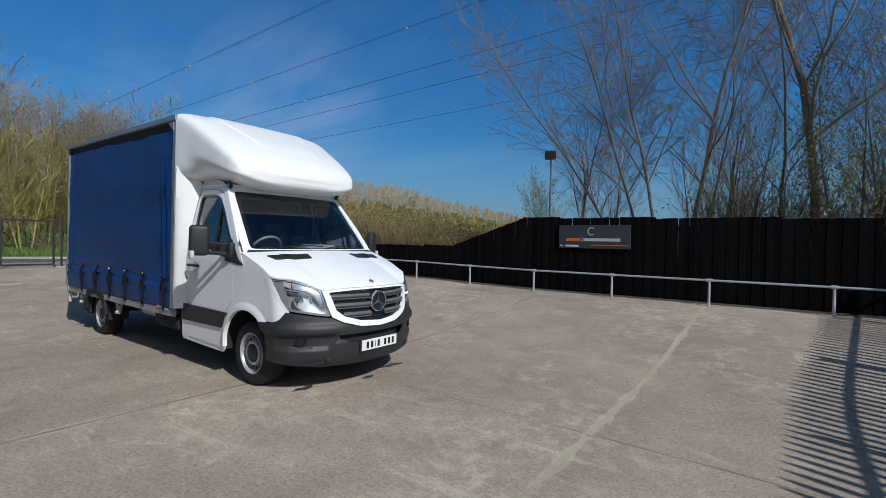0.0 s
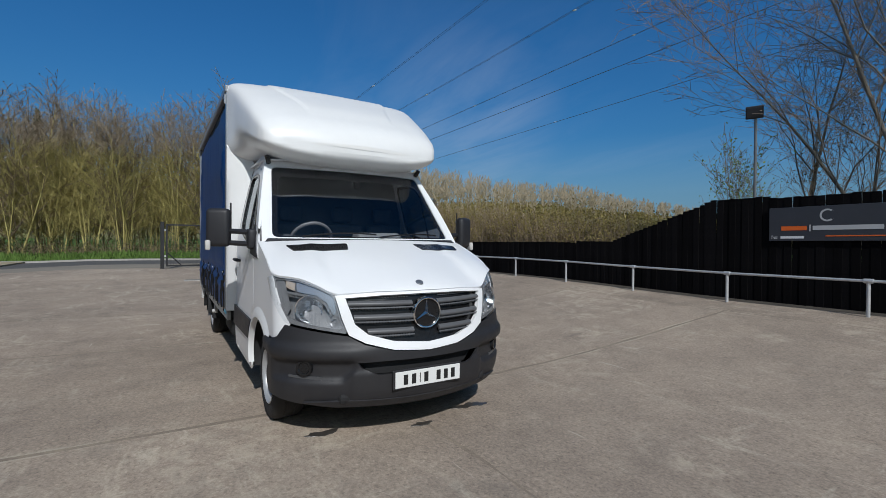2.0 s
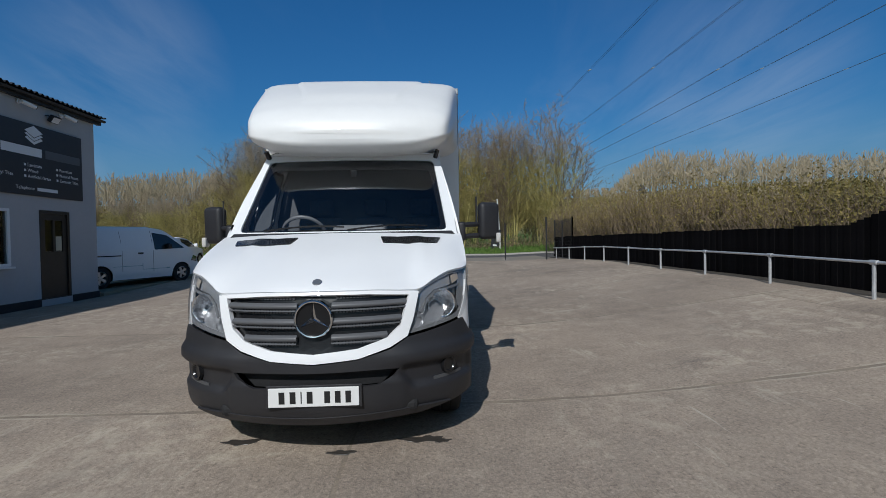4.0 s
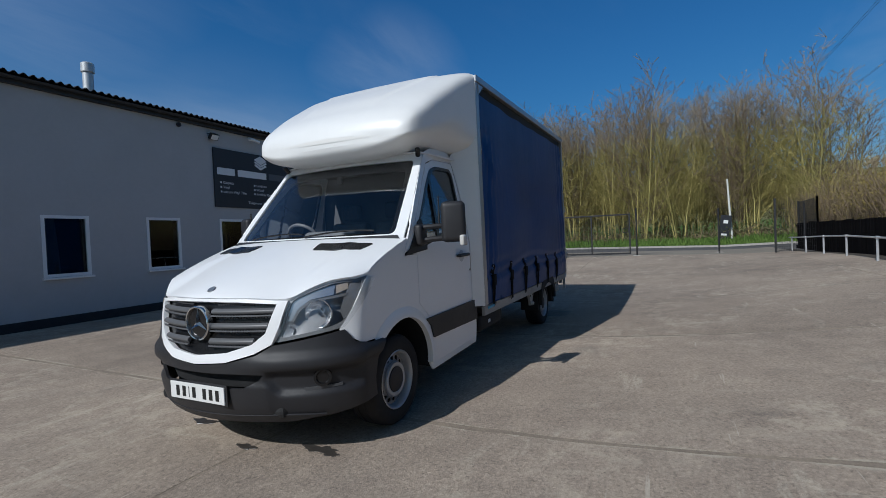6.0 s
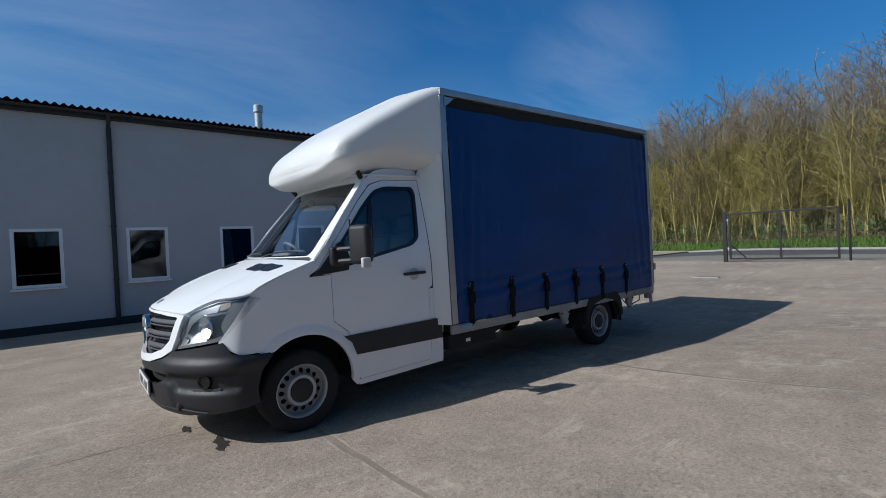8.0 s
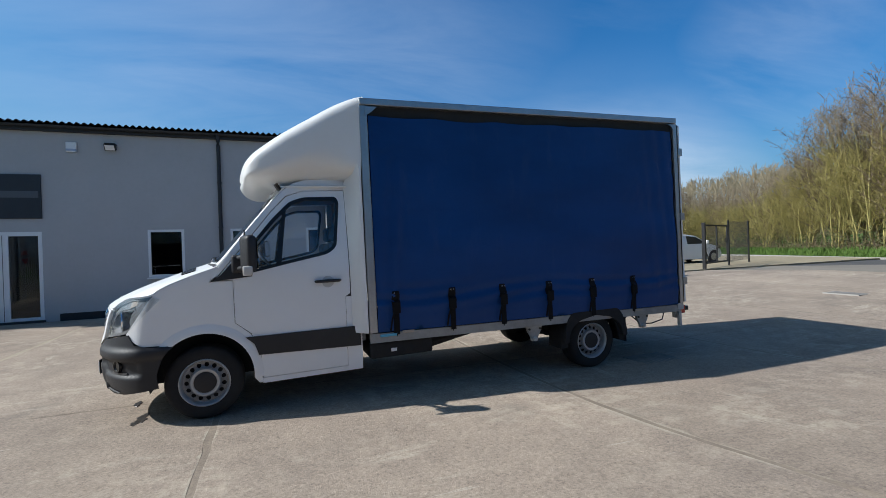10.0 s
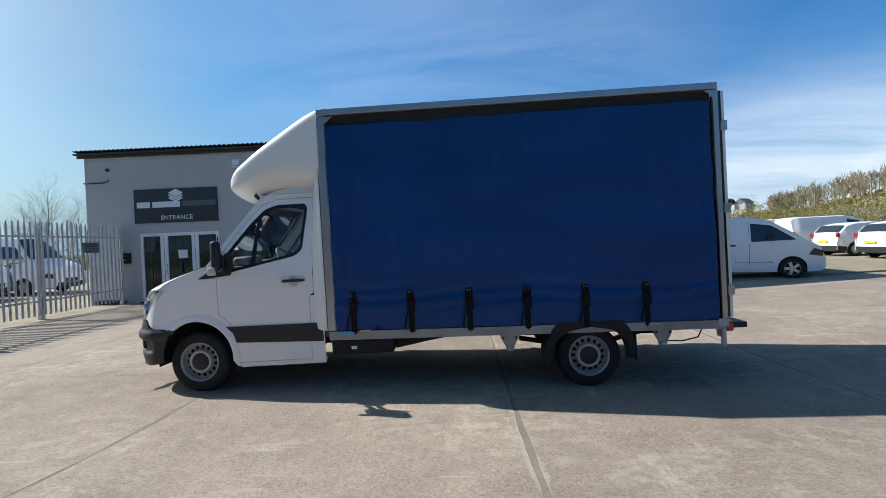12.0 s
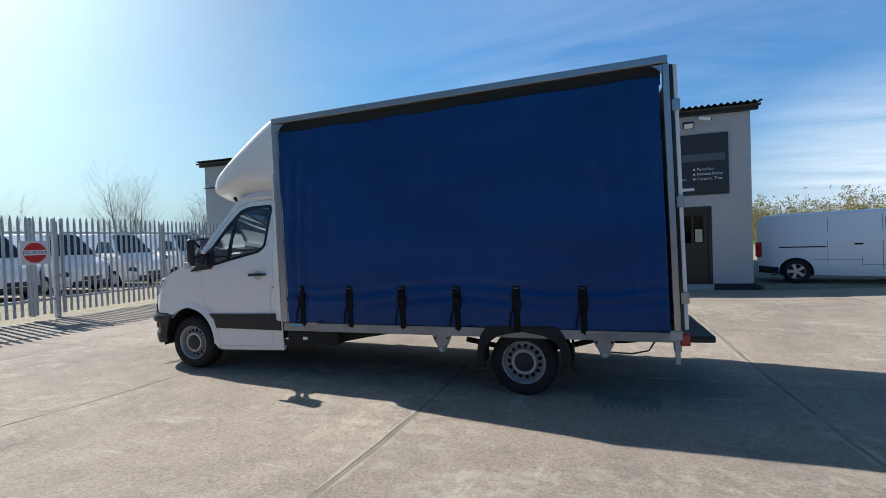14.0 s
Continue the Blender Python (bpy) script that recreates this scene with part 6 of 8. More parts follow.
        part("marker_lamp", box_bm((-5.02, sg * 1.035 - 0.006, 0.475), (-4.90, sg * 1.035 + 0.012, 0.50), 0.004), M_amber, b)
        part("tape", box_bm((-1.80, sg * 1.035 - 0.004, 0.53), (-1.62, sg * 1.035 + 0.006, 0.556), 0.003), material("pale_blue_tape", (0.12, 0.42, 0.60), 0.5), b)
    # rear frame with its two doors
    part("rear_sill", box_bm((BX0 - 0.02, -1.04, 0.42), (BX0 + 0.08, 1.04, 0.505), 0.006), M_chassis, b)
    for sg in (-1, 1):
        rd = part("rear_door", box_bm((BX0 - 0.075, 0.005 if sg > 0 else -1.03, 0.515), (BX0 - 0.04, 1.03 if sg > 0 else -0.005, 2.86), 0.006), M_grp, b, "white rear door")
        for z in (0.75, 1.6, 2.45):
            part("hinge", box_bm((BX0 - 0.085, sg * 1.01 - 0.03, z), (BX0 - 0.02, sg * 1.045 + 0.012, z + 0.10), 0.005), M_alu, rd)
        part("lock_bar", tube_bm([(BX0 - 0.10, sg * 0.30, 0.50), (BX0 - 0.10, sg * 0.30, 2.87)], 0.014, 8), M_galv, rd, smooth=True)
        part("seal", box_bm((BX0 - 0.039, sg * 1.005 - 0.02, 0.52), (BX0 - 0.012, sg * 1.005 + 0.035, 2.86), 0.004), M_gloss_black, rd)


load_body()


def under():
    c = new("chassis")
    c.parent = truck
    tagged(c, "ladder chassis with axles and running gear")
    for sg in (-1, 1):
        part("frame_rail", box_bm((-5.6, sg * 0.42 - 0.04, 0.33), (-1.3, sg * 0.42 + 0.04, 0.47), 0.006), M_under, c)
        for x, zt in ((-3.45, 0.46), (-5.06, 0.44)):
            br = part("hanger", sheet_bm(rounded([(x - 0.11, zt), (x + 0.11, zt), (x + 0.085, zt - 0.08), (x + 0.045, zt - 0.15), (x + 0.035, zt - 0.20), (x - 0.035, zt - 0.20), (x - 0.045, zt - 0.15), (x - 0.085, zt - 0.08)], 0.02), [], 0.05, lambda u, v: Vector((u, sg * 0.992, v)), 0.035, (0, sg, 0)), material("cast_bracket", (0.36, 0.355, 0.34), 0.6, vary=0.15, dirt=(0.12, 0.11, 0.10), dirt_amount=0.6), c, "dull grey cast bracket")
            for dx in (-0.07, 0.07):
                part("bolt", lathe_bm([(0, 0.012), (0.012, 0.012), (0.014, 0)], Matrix.Translation((x + dx, sg * 0.993, zt - 0.055)) @ pose(0, 0, 0, 0, 0, 0 if sg > 0 else 180), 6, False), M_blacksteel, br)
            part("pin", lathe_bm([(0, 0.03), (0.022, 0.03), (0.026, 0.02), (0.026, 0)], Matrix.Translation((x, sg * 0.993, zt - 0.17)) @ pose(0, 0, 0, 0, 0, 0 if sg > 0 else 180), 14, False), M_chassis, br, smooth=True, angle=40)
        # rear mudguards and flaps
        bm = bmesh.new()
        rows = []
        for k in range(21):
            a = radians(-6 + 192 * k / 20)
            rows.append([Vector((-4.29 + r * math.cos(a), sg * w, min(0.462, 0.17 + r * math.sin(a)))) for r, w in ((0.475, 0.72), (0.475, 0.985), (0.385, 0.99), (0.38, 0.96))])
        add_loft(bm, rows, False, False)
        part("mudguard", bm, M_under, c, "black plastic mudguard", smooth=True, angle=50)
        outer = [(-0.475, 0.02), (-0.455, 0.17), (-0.40, 0.30), (-0.33, 0.375), (0.33, 0.375), (0.40, 0.30), (0.445, 0.17), (0.46, 0.02)]
        inner = [(0.395, 0.02), (0.38, 0.13), (0.34, 0.20), (0.23, 0.275), (0.0, 0.318), (-0.23, 0.275), (-0.34, 0.20), (-0.385, 0.13), (-0.405, 0.02)]
        band = rounded([(-4.29 + u, 0.170 + v) for u, v in outer + inner], 0.03)
        part("guard_lip", sheet_bm(band, [], 0.1, lambda x, z: Vector((x, sg * 1.042, z)), 0.045, (0, sg, 0)), M_under, c, "black plastic mudguard edge")
        part("mud_flap", box_bm((-4.78, min(sg * 0.76, sg * 1.0), 0.10), (-4.765, max(sg * 0.76, sg * 1.0), 0.44), 0.003), M_rubber, c)
        part("mud_flap", box_bm((-3.90, min(sg * 0.76, sg * 1.0), 0.16), (-3.885, max(sg * 0.76, sg * 1.0), 0.44), 0.003), M_rubber, c)
        part("rear_lamp", box_bm((-5.79, sg * 0.93 - 0.07, 0.36), (-5.71, sg * 0.93 + 0.07, 0.47), 0.012), M_redlens, c, "red rear lamp cluster")
        part("lamp_bracket", box_bm((-5.72, sg * 0.93 - 0.03, 0.30), (-5.66, sg * 0.93 + 0.03, 0.42), 0.004), M_chassis, c)
        part("lamp_stay", box_bm((-5.70, sg * 1.0 - 0.02, 0.20), (-5.66, sg * 1.0 + 0.02, 0.44), 0.004), M_chassis, c)
        part("leaf_spring", tube_bm([(-3.6, sg * 0.55, 0.30), (-4.0, sg * 0.55, 0.22), (-4.29, sg * 0.55, 0.20), (-4.7, sg * 0.55, 0.24), (-5.05, sg * 0.55, 0.33)], 0.03, 6), M_under, c)
        part("stay_wire", tube_bm([(-4.95, sg * 0.9, 0.40), (-5.08, sg * 0.93, 0.28), (-5.3, sg * 0.9, 0.26), (-5.45, sg * 0.93, 0.30), (-5.52, sg * 0.9, 0.40)], 0.008, 6), M_blacksteel, c)
    part("step_bumper", box_bm((-6.02, -0.85, 0.36), (-5.78, 0.85, 0.42), 0.01), M_blacksteel, c, "black rear step")
    part("step_bracket", box_bm((-5.80, -0.5, 0.34), (-5.6, 0.5, 0.40), 0.006), M_blacksteel, c)
    part("side_locker", box_bm((-2.2, 0.55, 0.30), (-1.52, 0.98, 0.47), 0.03, None, 3), M_under, c, "black underfloor tank", smooth=True, angle=50)
    part("locker_label", box_bm((-1.80, 0.981, 0.36), (-1.74, 0.984, 0.395)), M_letter, c)
    part("side_locker", box_bm((-2.2, -0.98, 0.30), (-1.52, -0.55, 0.47), 0.03, None, 3), M_under, c, "black underfloor tank", smooth=True, angle=50)
    part("tail_shield", tube_bm([(-2.2, 0.8, 0.38), (-2.5, 0.78, 0.41), (-2.9, 0.7, 0.44)], [0.07, 0.05, 0.03], 10), M_under, c, smooth=True)
    part("spare_carrier", lathe_bm([(0.0, -0.09), (0.28, -0.10), (0.33, -0.05), (0.33, 0.05), (0.28, 0.10), (0.0, 0.09)], Matrix.Translation((-5.22, 0.1, 0.34)) @ pose(0, 0, 0, 90), 28, False), M_rubber, c, "spare wheel slung below the floor", smooth=True)
    part("rear_axle", tube_bm([(-4.29, -0.85, 0.22), (-4.29, 0.85, 0.22)], 0.06, 10), M_under, c, smooth=True)
    part("differential", lathe_bm([(0, -0.16), (0.10, -0.13), (0.16, 0), (0.10, 0.13), (0, 0.16)], Matrix.Translation((-4.29, 0, 0.22)), 18, False), M_under, c, smooth=True)
    part("prop_shaft", tube_bm([(-4.2, 0, 0.24), (-1.0, 0, 0.36)], 0.045, 10), M_under, c, smooth=True)
    part("silencer", tube_bm([(-3.4, -0.6, 0.32), (-2.5, -0.6, 0.34)], 0.10, 14), M_galv, c, smooth=True)
    part("exhaust_pipe", tube_bm([(-2.5, -0.6, 0.34), (-1.6, -0.5, 0.36), (-0.9, -0.3, 0.36)], 0.03, 8), M_galv, c, smooth=True)
    part("front_axle", tube_bm([(0.0, -0.8, 0.30), (0.0, 0.8, 0.30)], 0.05, 8), M_under, c)
    part("engine_tray", box_bm((-0.9, -0.6, 0.26), (0.85, 0.6, 0.34), 0.03), M_under, c)


under()


M_rimlip = material("bright_rim_paint", (0.42, 0.43, 0.44), 0.4, metal=0.4, vary=0.08, scale=12)


def wheel(x, sg, z):
    """A steel wheel with round vent holes and a black hub, under the lorry."""
    w = new("wheel")
    w.parent = truck
    w.matrix_basis = Matrix.Translation((x, sg * (0.79 if x > -1 else 0.84), z)) @ pose(0, 0, 0, 0, 0, 0 if sg > 0 else 180)
    tyre = [(0.21, -0.105), (0.24, -0.115), (0.29, -0.118), (0.318, -0.108), (0.332, -0.085), (0.336, -0.04), (0.331, -0.036), (0.331, -0.028), (0.336, -0.024), (0.336, 0.024), (0.331, 0.028), (0.331, 0.036), (0.336, 0.04), (0.332, 0.085), (0.318, 0.108), (0.29, 0.118), (0.24, 0.115), (0.21, 0.105)]
    part("tyre", lathe_bm(tyre, None, 56), M_rubber, w, "black road tyre", smooth=True, angle=50)
    rim = part("rim", lathe_bm([(0.218, 0.112), (0.212, 0.116), (0.204, 0.110), (0.198, 0.085), (0.190, 0.055)], None, 48, False), M_rimlip, w, "silver pressed steel rim", smooth=True, angle=50)
    # dished disc with its ring of holes
    disc = table([(0.0, 0.07), (0.075, 0.075), (0.10, 0.088), (0.118, 0.09), (0.128, 0.072), (0.15, 0.055), (0.175, 0.050), (0.197, 0.056)])
    holes = []
    for k in range(15):
        a = 2 * math.pi * k / 15
        holes.append([(0.158 * math.cos(a) + 0.0205 * math.cos(b), 0.158 * math.sin(a) + 0.0205 * math.sin(b)) for b in (2 * math.pi * j / 10 for j in range(10))])
    ring = [(0.198 * math.cos(2 * math.pi * j / 48), 0.198 * math.sin(2 * math.pi * j / 48)) for j in range(48)]
    part("disc", sheet_bm(ring, holes, 0.02, lambda u, v: Vector((u, disc(math.hypot(u, v)), v)), 0.006, (0, 1, 0)), material("dull_wheel_disc", (0.26, 0.265, 0.275), 0.5, metal=0.5, vary=0.15, scale=14, dirt=(0.10, 0.09, 0.08), dirt_amount=0.4), rim, "grey wheel disc with round holes", smooth=True, angle=50)
    part("flange_ring", lathe_bm([(0.096, 0.094), (0.104, 0.099), (0.122, 0.099), (0.130, 0.088), (0.130, 0.078), (0.096, 0.080)], None, 40), M_rimlip, rim, smooth=True, angle=50)
    part("back", lathe_bm([(0.0, 0.02), (0.2, 0.02)], None, 24, False), M_under, rim)
    part("hub_cap", lathe_bm([(0.0, 0.108), (0.07, 0.108), (0.092, 0.102), (0.098, 0.085)], None, 28, False), M_plastic, rim, "black hub cover", smooth=True, angle=40)
    return w


for sg in (1, -1):
    wheel(0.0, sg, 0.281), wheel(-4.29, sg, 0.160)
# the lorry stands nose down by about a degree
truck.matrix_basis = pose(-0.02, 0.0, 0.045, 0, 1.12, 0) @ Matrix.Scale(1.008, 4)

# ---- parked vehicles ----
M_vglass = material("dark_vehicle_glass", (0.030, 0.034, 0.038), 0.06, vary=0.02, coat=0.4)
M_alloy = material("alloy_wheel", (0.55, 0.56, 0.57), 0.3, metal=0.8, vary=0.08, scale=10)


def simple_wheel(v, x, y, r, sg, alloy=True):
    w = new("wheel")
    w.parent = v
    w.matrix_basis = Matrix.Translation((x, y, r)) @ pose(0, 0, 0, 0, 0, 0 if sg > 0 else 180)
    part("tyre", lathe_bm([(r * 0.62, -0.09), (r * 0.92, -0.095), (r, -0.07), (r, 0.07), (r * 0.92, 0.095), (r * 0.62, 0.09)], None, 32), M_rubber, w, smooth=True, angle=50)
    rim = part("rim", lathe_bm([(r * 0.66, 0.088), (r * 0.63, 0.092), (r * 0.60, 0.06), (r * 0.58, 0.03)], None, 28, False), M_alloy, w, smooth=True)
    part("back", lathe_bm([(0.0, 0.025), (r * 0.62, 0.025)], None, 20, False), M_under, rim)
    n = 5 if alloy else 9
    for k in range(n):
        a = 2 * math.pi * k / n
        bm = bmesh.new()
        add_prism(bm, [(r * (0.10 * math.cos(a) - 0.10 * math.sin(a)), r * (0.10 * math.sin(a) + 0.10 * math.cos(a))), (r * (0.10 * math.cos(a) + 0.10 * math.sin(a)), r * (0.10 * math.sin(a) - 0.10 * math.cos(a))), (r * (0.60 * math.cos(a) + 0.13 * math.sin(a)), r * (0.60 * math.sin(a) - 0.13 * math.cos(a))), (r * (0.60 * math.cos(a) - 0.13 * math.sin(a)), r * (0.60 * math.sin(a) + 0.13 * math.cos(a)))], lambda u, w_, d: Vector((u, 0.05 + d, w_)), 0.025)
        part("spoke", bm, M_alloy, rim)
    part("hub", lathe_bm([(0.0, 0.085), (r * 0.12, 0.08), (r * 0.17, 0.05)], None, 14, False), M_alloy, rim, smooth=True)


def vehicle(name, label, category, at, length, rear, top, width, z0, wheels, r, side_glass, screen, rear_glass=None, group="", alloy=True, lower=0.30, arch=1.16):
    """A parked car or van: lofted shell by its top line, with glass, lamps and wheels; x runs forwards from the rear axle."""
    v = thing(name, label, category, group, at=at)
    zt = table(top)
    half = width / 2
    fx = rear + length
    n = 40
    xs = [rear + length * k / n for k in range(n + 1)]
    belt = 0.95 if max(t[1] for t in top) < 1.6 else 1.12

    def half_at(x, z):
        ends = 1 - 0.10 * s01((rear + 0.35 - x) / 0.35) - 0.22 * s01((x - fx + 0.75) / 0.75) ** 2
        tuck = 1 - 0.17 * max(0.0, (z - belt) / 0.6) ** 1.2
        return half * ends * tuck * (1 - 0.05 * s01((0.45 - z) / 0.25))

    def place(sg, off=0.0):
        return lambda x, z: Vector((x, sg * (half_at(x, z) + off), z))

    outline = [(x, max(z0 + 0.1, zt(x) - 0.03)) for x in reversed(xs)]
    low = [(rear + 0.02, z0 + 0.08)]
    for wx in wheels:
        low += [(wx - r * arch, z0)] + [(wx + r * arch * math.cos(radians(a)), r + r * arch * math.sin(radians(a))) for a in range(180, -1, -15) if r + r * arch * math.sin(radians(a)) > z0] + [(wx + r * arch, z0)]
    low += [(fx - 0.1, z0 + 0.02), (fx - 0.01, z0 + 0.12)]
    for sg in (-1, 1):
        sd = part("side", sheet_bm(outline + low, [], 0.10, place(sg), 0.02, (0, sg, 0)), M_paint, v, smooth=True, angle=50)
        for g in side_glass:
            part("side_window", sheet_bm(rounded(g, 0.04), [], 0.10, place(sg, 0.004), 0.004, (0, sg, 0)), M_vglass, sd, smooth=True, angle=40)
        part("handle", box_bm((1.15 if category != "car" else 0.75, sg * half_at(1.2, 0.95) - 0.02, belt - 0.12), (1.32 if category != "car" else 0.92, sg * half_at(1.2, 0.95) + 0.025, belt - 0.075), 0.008), M_gloss_black if category != "car" else M_paint, sd)
        for wx in wheels:
            simple_wheel(v, wx, sg * (half - 0.10), r, sg, alloy)
        part("lower_trim", sheet_bm([(rear + 0.04, z0 + 0.06), (wheels[0] - r * arch - 0.01, z0 + 0.02), (wheels[0] - r * arch - 0.01, lower + 0.12), (rear + 0.04, lower + 0.16)], [], 0.1, place(sg, 0.008), 0.01, (0, sg, 0)), M_plastic, sd)
        part("door_mirror", box_bm((wheels[1] - 0.62, sg * half - 0.02 if sg > 0 else sg * half - 0.16, belt + 0.02), (wheels[1] - 0.48, sg * half + 0.16 if sg > 0 else sg * half + 0.02, belt + 0.20), 0.04, None, 3), M_gloss_black if category != "car" else M_paint, v, smooth=True, angle=60)
    # shell over the top, front and back
    bm = bmesh.new()
    path = [(rear, z0 + 0.10), (rear - 0.02, 0.55)] + [(x, zt(x)) for x in xs] + [(fx + 0.01, 0.5), (fx - 0.03, z0 + 0.1)]
    rows = []
    for x, z in path:
        row = []
        for k in range(13):
            u = -1 + 2 * k / 12
            xc = max(rear, min(fx, x))
            h = half_at(xc, max(z - 0.03, z0 + 0.1)) + 0.001
            bow = 0.0
            if x <= rear + 0.02:
                bow = 0.06 * u * u
            if x >= fx - 0.4:
                bow = -0.20 * u * u * s01((x - fx + 0.4) / 0.4)
            row.append(Vector((x + bow, u * h, z - 0.035 * u ** 8 + 0.02 * (1 - u * u) * (1 if x > rear + 0.05 else 0))))
        rows.append(row)
    add_loft(bm, rows, False, False)
    shell = part("shell", bm, M_paint, v, smooth=True, angle=50)

    def over(x0, x1, inset):
        return [(x0, -1 + inset), (x1, -1 + inset), (x1, 1 - inset), (x0, 1 - inset)]

    def top_at(x, u, off=0.012):
        h = half_at(x, zt(x) - 0.03)
        bow = -0.20 * u * u * s01((x - fx + 0.4) / 0.4)
        d = (zt(x + 0.02) - zt(x - 0.02)) / 0.04
        nrm = Vector((-d, 0, 1)).normalized()
        return Vector((x + bow, u * h, zt(x) - 0.035 * u ** 8 + 0.02 * (1 - u * u))) + nrm * off

    part("windscreen", sheet_bm(over(*screen, 0.07), [], 0.12, top_at, 0.006, (0.5, 0, 1)), M_vglass, shell, smooth=True, angle=40)
    if rear_glass:
        part("rear_window", sheet_bm(over(*rear_glass, 0.10), [], 0.08, top_at, 0.006, (-0.5, 0, 1)), M_vglass, shell, smooth=True, angle=40)
    part("front_bumper", sheet_bm([(-0.95, z0 + 0.06), (0.95, z0 + 0.06), (0.95, 0.48), (-0.95, 0.48)], [], 0.12, lambda u, z: Vector((fx + 0.02 - 0.20 * u * u, u * half_at(fx - 0.02, z), z)), 0.01, (1, 0, 0)), M_plastic, v, smooth=True, angle=40)
    part("grille", sheet_bm([(-0.45, 0.50), (0.45, 0.50), (0.5, 0.66), (-0.5, 0.66)], [], 0.1, lambda u, z: Vector((fx + 0.025 - 0.20 * u * u, u * half_at(fx - 0.02, z), z)), 0.01, (1, 0, 0)), M_gloss_black, v)
    for sg in (-1, 1):
        part("headlamp", sheet_bm([(fx - 0.45, 0.72), (fx - 0.08, 0.66), (fx - 0.06, 0.82), (fx - 0.30, 0.90)], [], 0.08, place(sg, 0.008), 0.006, (0, sg, 0)), M_vglass, v, smooth=True)
        if max(t[1] for t in top) < 1.6:
            zl, zh = 0.84, 1.03
        else:
            zl, zh = 0.70, 1.10
        part("tail_lamp", box_bm((rear - 0.035, sg * half * 0.90 - 0.045, zl), (rear + 0.12, sg * half * 0.90 + 0.035, zh), 0.025), M_redlens, v, "red tail lamp")
    part("rear_bumper", sheet_bm([(-0.93, z0 + 0.04), (0.93, z0 + 0.04), (0.93, 0.47), (-0.93, 0.47)], [], 0.12, lambda u, z: Vector((rear - 0.045 + 0.06 * u * u, u * half_at(rear + 0.1, z), z)), 0.012, (-1, 0, 0)), M_plastic, v, "black plastic rear bumper", smooth=True, angle=40)
    part("number_plate", box_bm((rear - 0.052, -0.26, 0.60), (rear - 0.03, 0.26, 0.711), 0.002), M_plate_y, v, "yellow rear number plate")
    part("underbody", box_bm((rear + 0.3, -half * 0.8, z0 - 0.02), (fx - 0.3, half * 0.8, z0 + 0.25)), M_under, v)
    for wx in wheels:
        part("wheel_well", box_bm((wx - r * 1.1, -half * 0.86, z0), (wx + r * 1.1, half * 0.86, r * 2.1)), M_under, v)
    return v


SMALL_VAN = dict(length=4.42, rear=-0.86, top=[(-0.86, 1.70), (-0.78, 1.80), (-0.4, 1.84), (1.7, 1.86), (2.15, 1.79), (3.0, 1.22), (3.3, 1.06), (3.5, 0.90), (3.56, 0.62)], width=1.755, z0=0.22, wheels=(0.0, 2.725), r=0.315, side_glass=[[(1.72, 1.12), (2.84, 1.16), (2.24, 1.60), (1.72, 1.68)]], screen=(2.20, 2.97))
HATCH = dict(length=3.96, rear=-0.73, top=[(-0.73, 0.62), (-0.72, 0.86), (-0.64, 0.99), (-0.50, 1.16), (-0.30, 1.36), (0.1, 1.45), (0.9, 1.48), (1.35, 1.42), (2.15, 1.0), (2.8, 0.86), (3.12, 0.70), (3.23, 0.50)], width=1.72, z0=0.20, wheels=(0.0, 2.49), r=0.30, side_glass=[[(0.72, 0.98), (1.98, 0.99), (1.36, 1.34), (0.72, 1.40)]], screen=(1.42, 2.12), rear_glass=(-0.60, -0.32))
BIG_VAN = dict(length=5.5, rear=-0.95, top=[(-0.95, 2.35), (-0.85, 2.45), (2.3, 2.47), (2.75, 2.40), (3.55, 1.45), (4.1, 1.22), (4.45, 1.0), (4.55, 0.65)], width=1.98, z0=0.26, wheels=(0.0, 3.3), r=0.34, side_glass=[[(2.05, 1.30), (3.45, 1.36), (2.80, 2.02), (2.05, 2.08)]], screen=(2.80, 3.52))

gzp = gz(-17, -7) + 0.015
ev = vehicle("panel_van", "small white electric panel van with silver alloy wheels", "van", pose(-10.45, -9.62, gz(-11, -7) + 0.02, 0, 0, 158.0), **SMALL_VAN)
M_seam = material("panel_gap", (0.26, 0.265, 0.27), 0.6)
for nm, g in (("slide_rail", [(-0.62, 0.94), (0.62, 0.945), (0.62, 0.975), (-0.62, 0.97)]), ("seam", [(1.66, 0.42), (1.675, 0.42), (1.675, 1.74), (1.66, 1.74)]), ("seam", [(0.64, 0.48), (0.652, 0.48), (0.652, 1.70), (0.64, 1.70)])):
    for sg in (-1, 1):
        part(nm, sheet_bm(g, [], 0.3, lambda x, z: Vector((x, sg * (0.8775 * (1 - 0.17 * max(0.0, (z - 1.12) / 0.6) ** 1.2) * (1 - 0.10 * s01((-0.51 - x) / 0.35)) + 0.003), z)), 0.003, (0, sg, 0)), M_gloss_black if nm == "slide_rail" else M_seam, ev)
M_teal = material("teal_stripe", (0.20, 0.36, 0.38), 0.4)
for x0, x1, z0_, z1_ in ((0.36, 1.30, 0.62, 0.632), (1.29, 1.302, 0.50, 0.70), (1.302, 2.20, 0.50, 0.512), (2.15, 2.24, 0.49, 0.53)):
    part("stripe", box_bm((x0, -0.885, z0_), (x1, -0.8785, z1_)), M_teal, ev, "thin teal decorative stripe")
for k, (x, y) in enumerate(((-19.9, -12.75), (-20.2, -15.5))):
    vehicle("hatchback", "white three-door hatchback with a yellow rear plate", "car", pose(x, y, gzp, 0, 0, 178), group="cars parked by the gate", alloy=False, **HATCH)
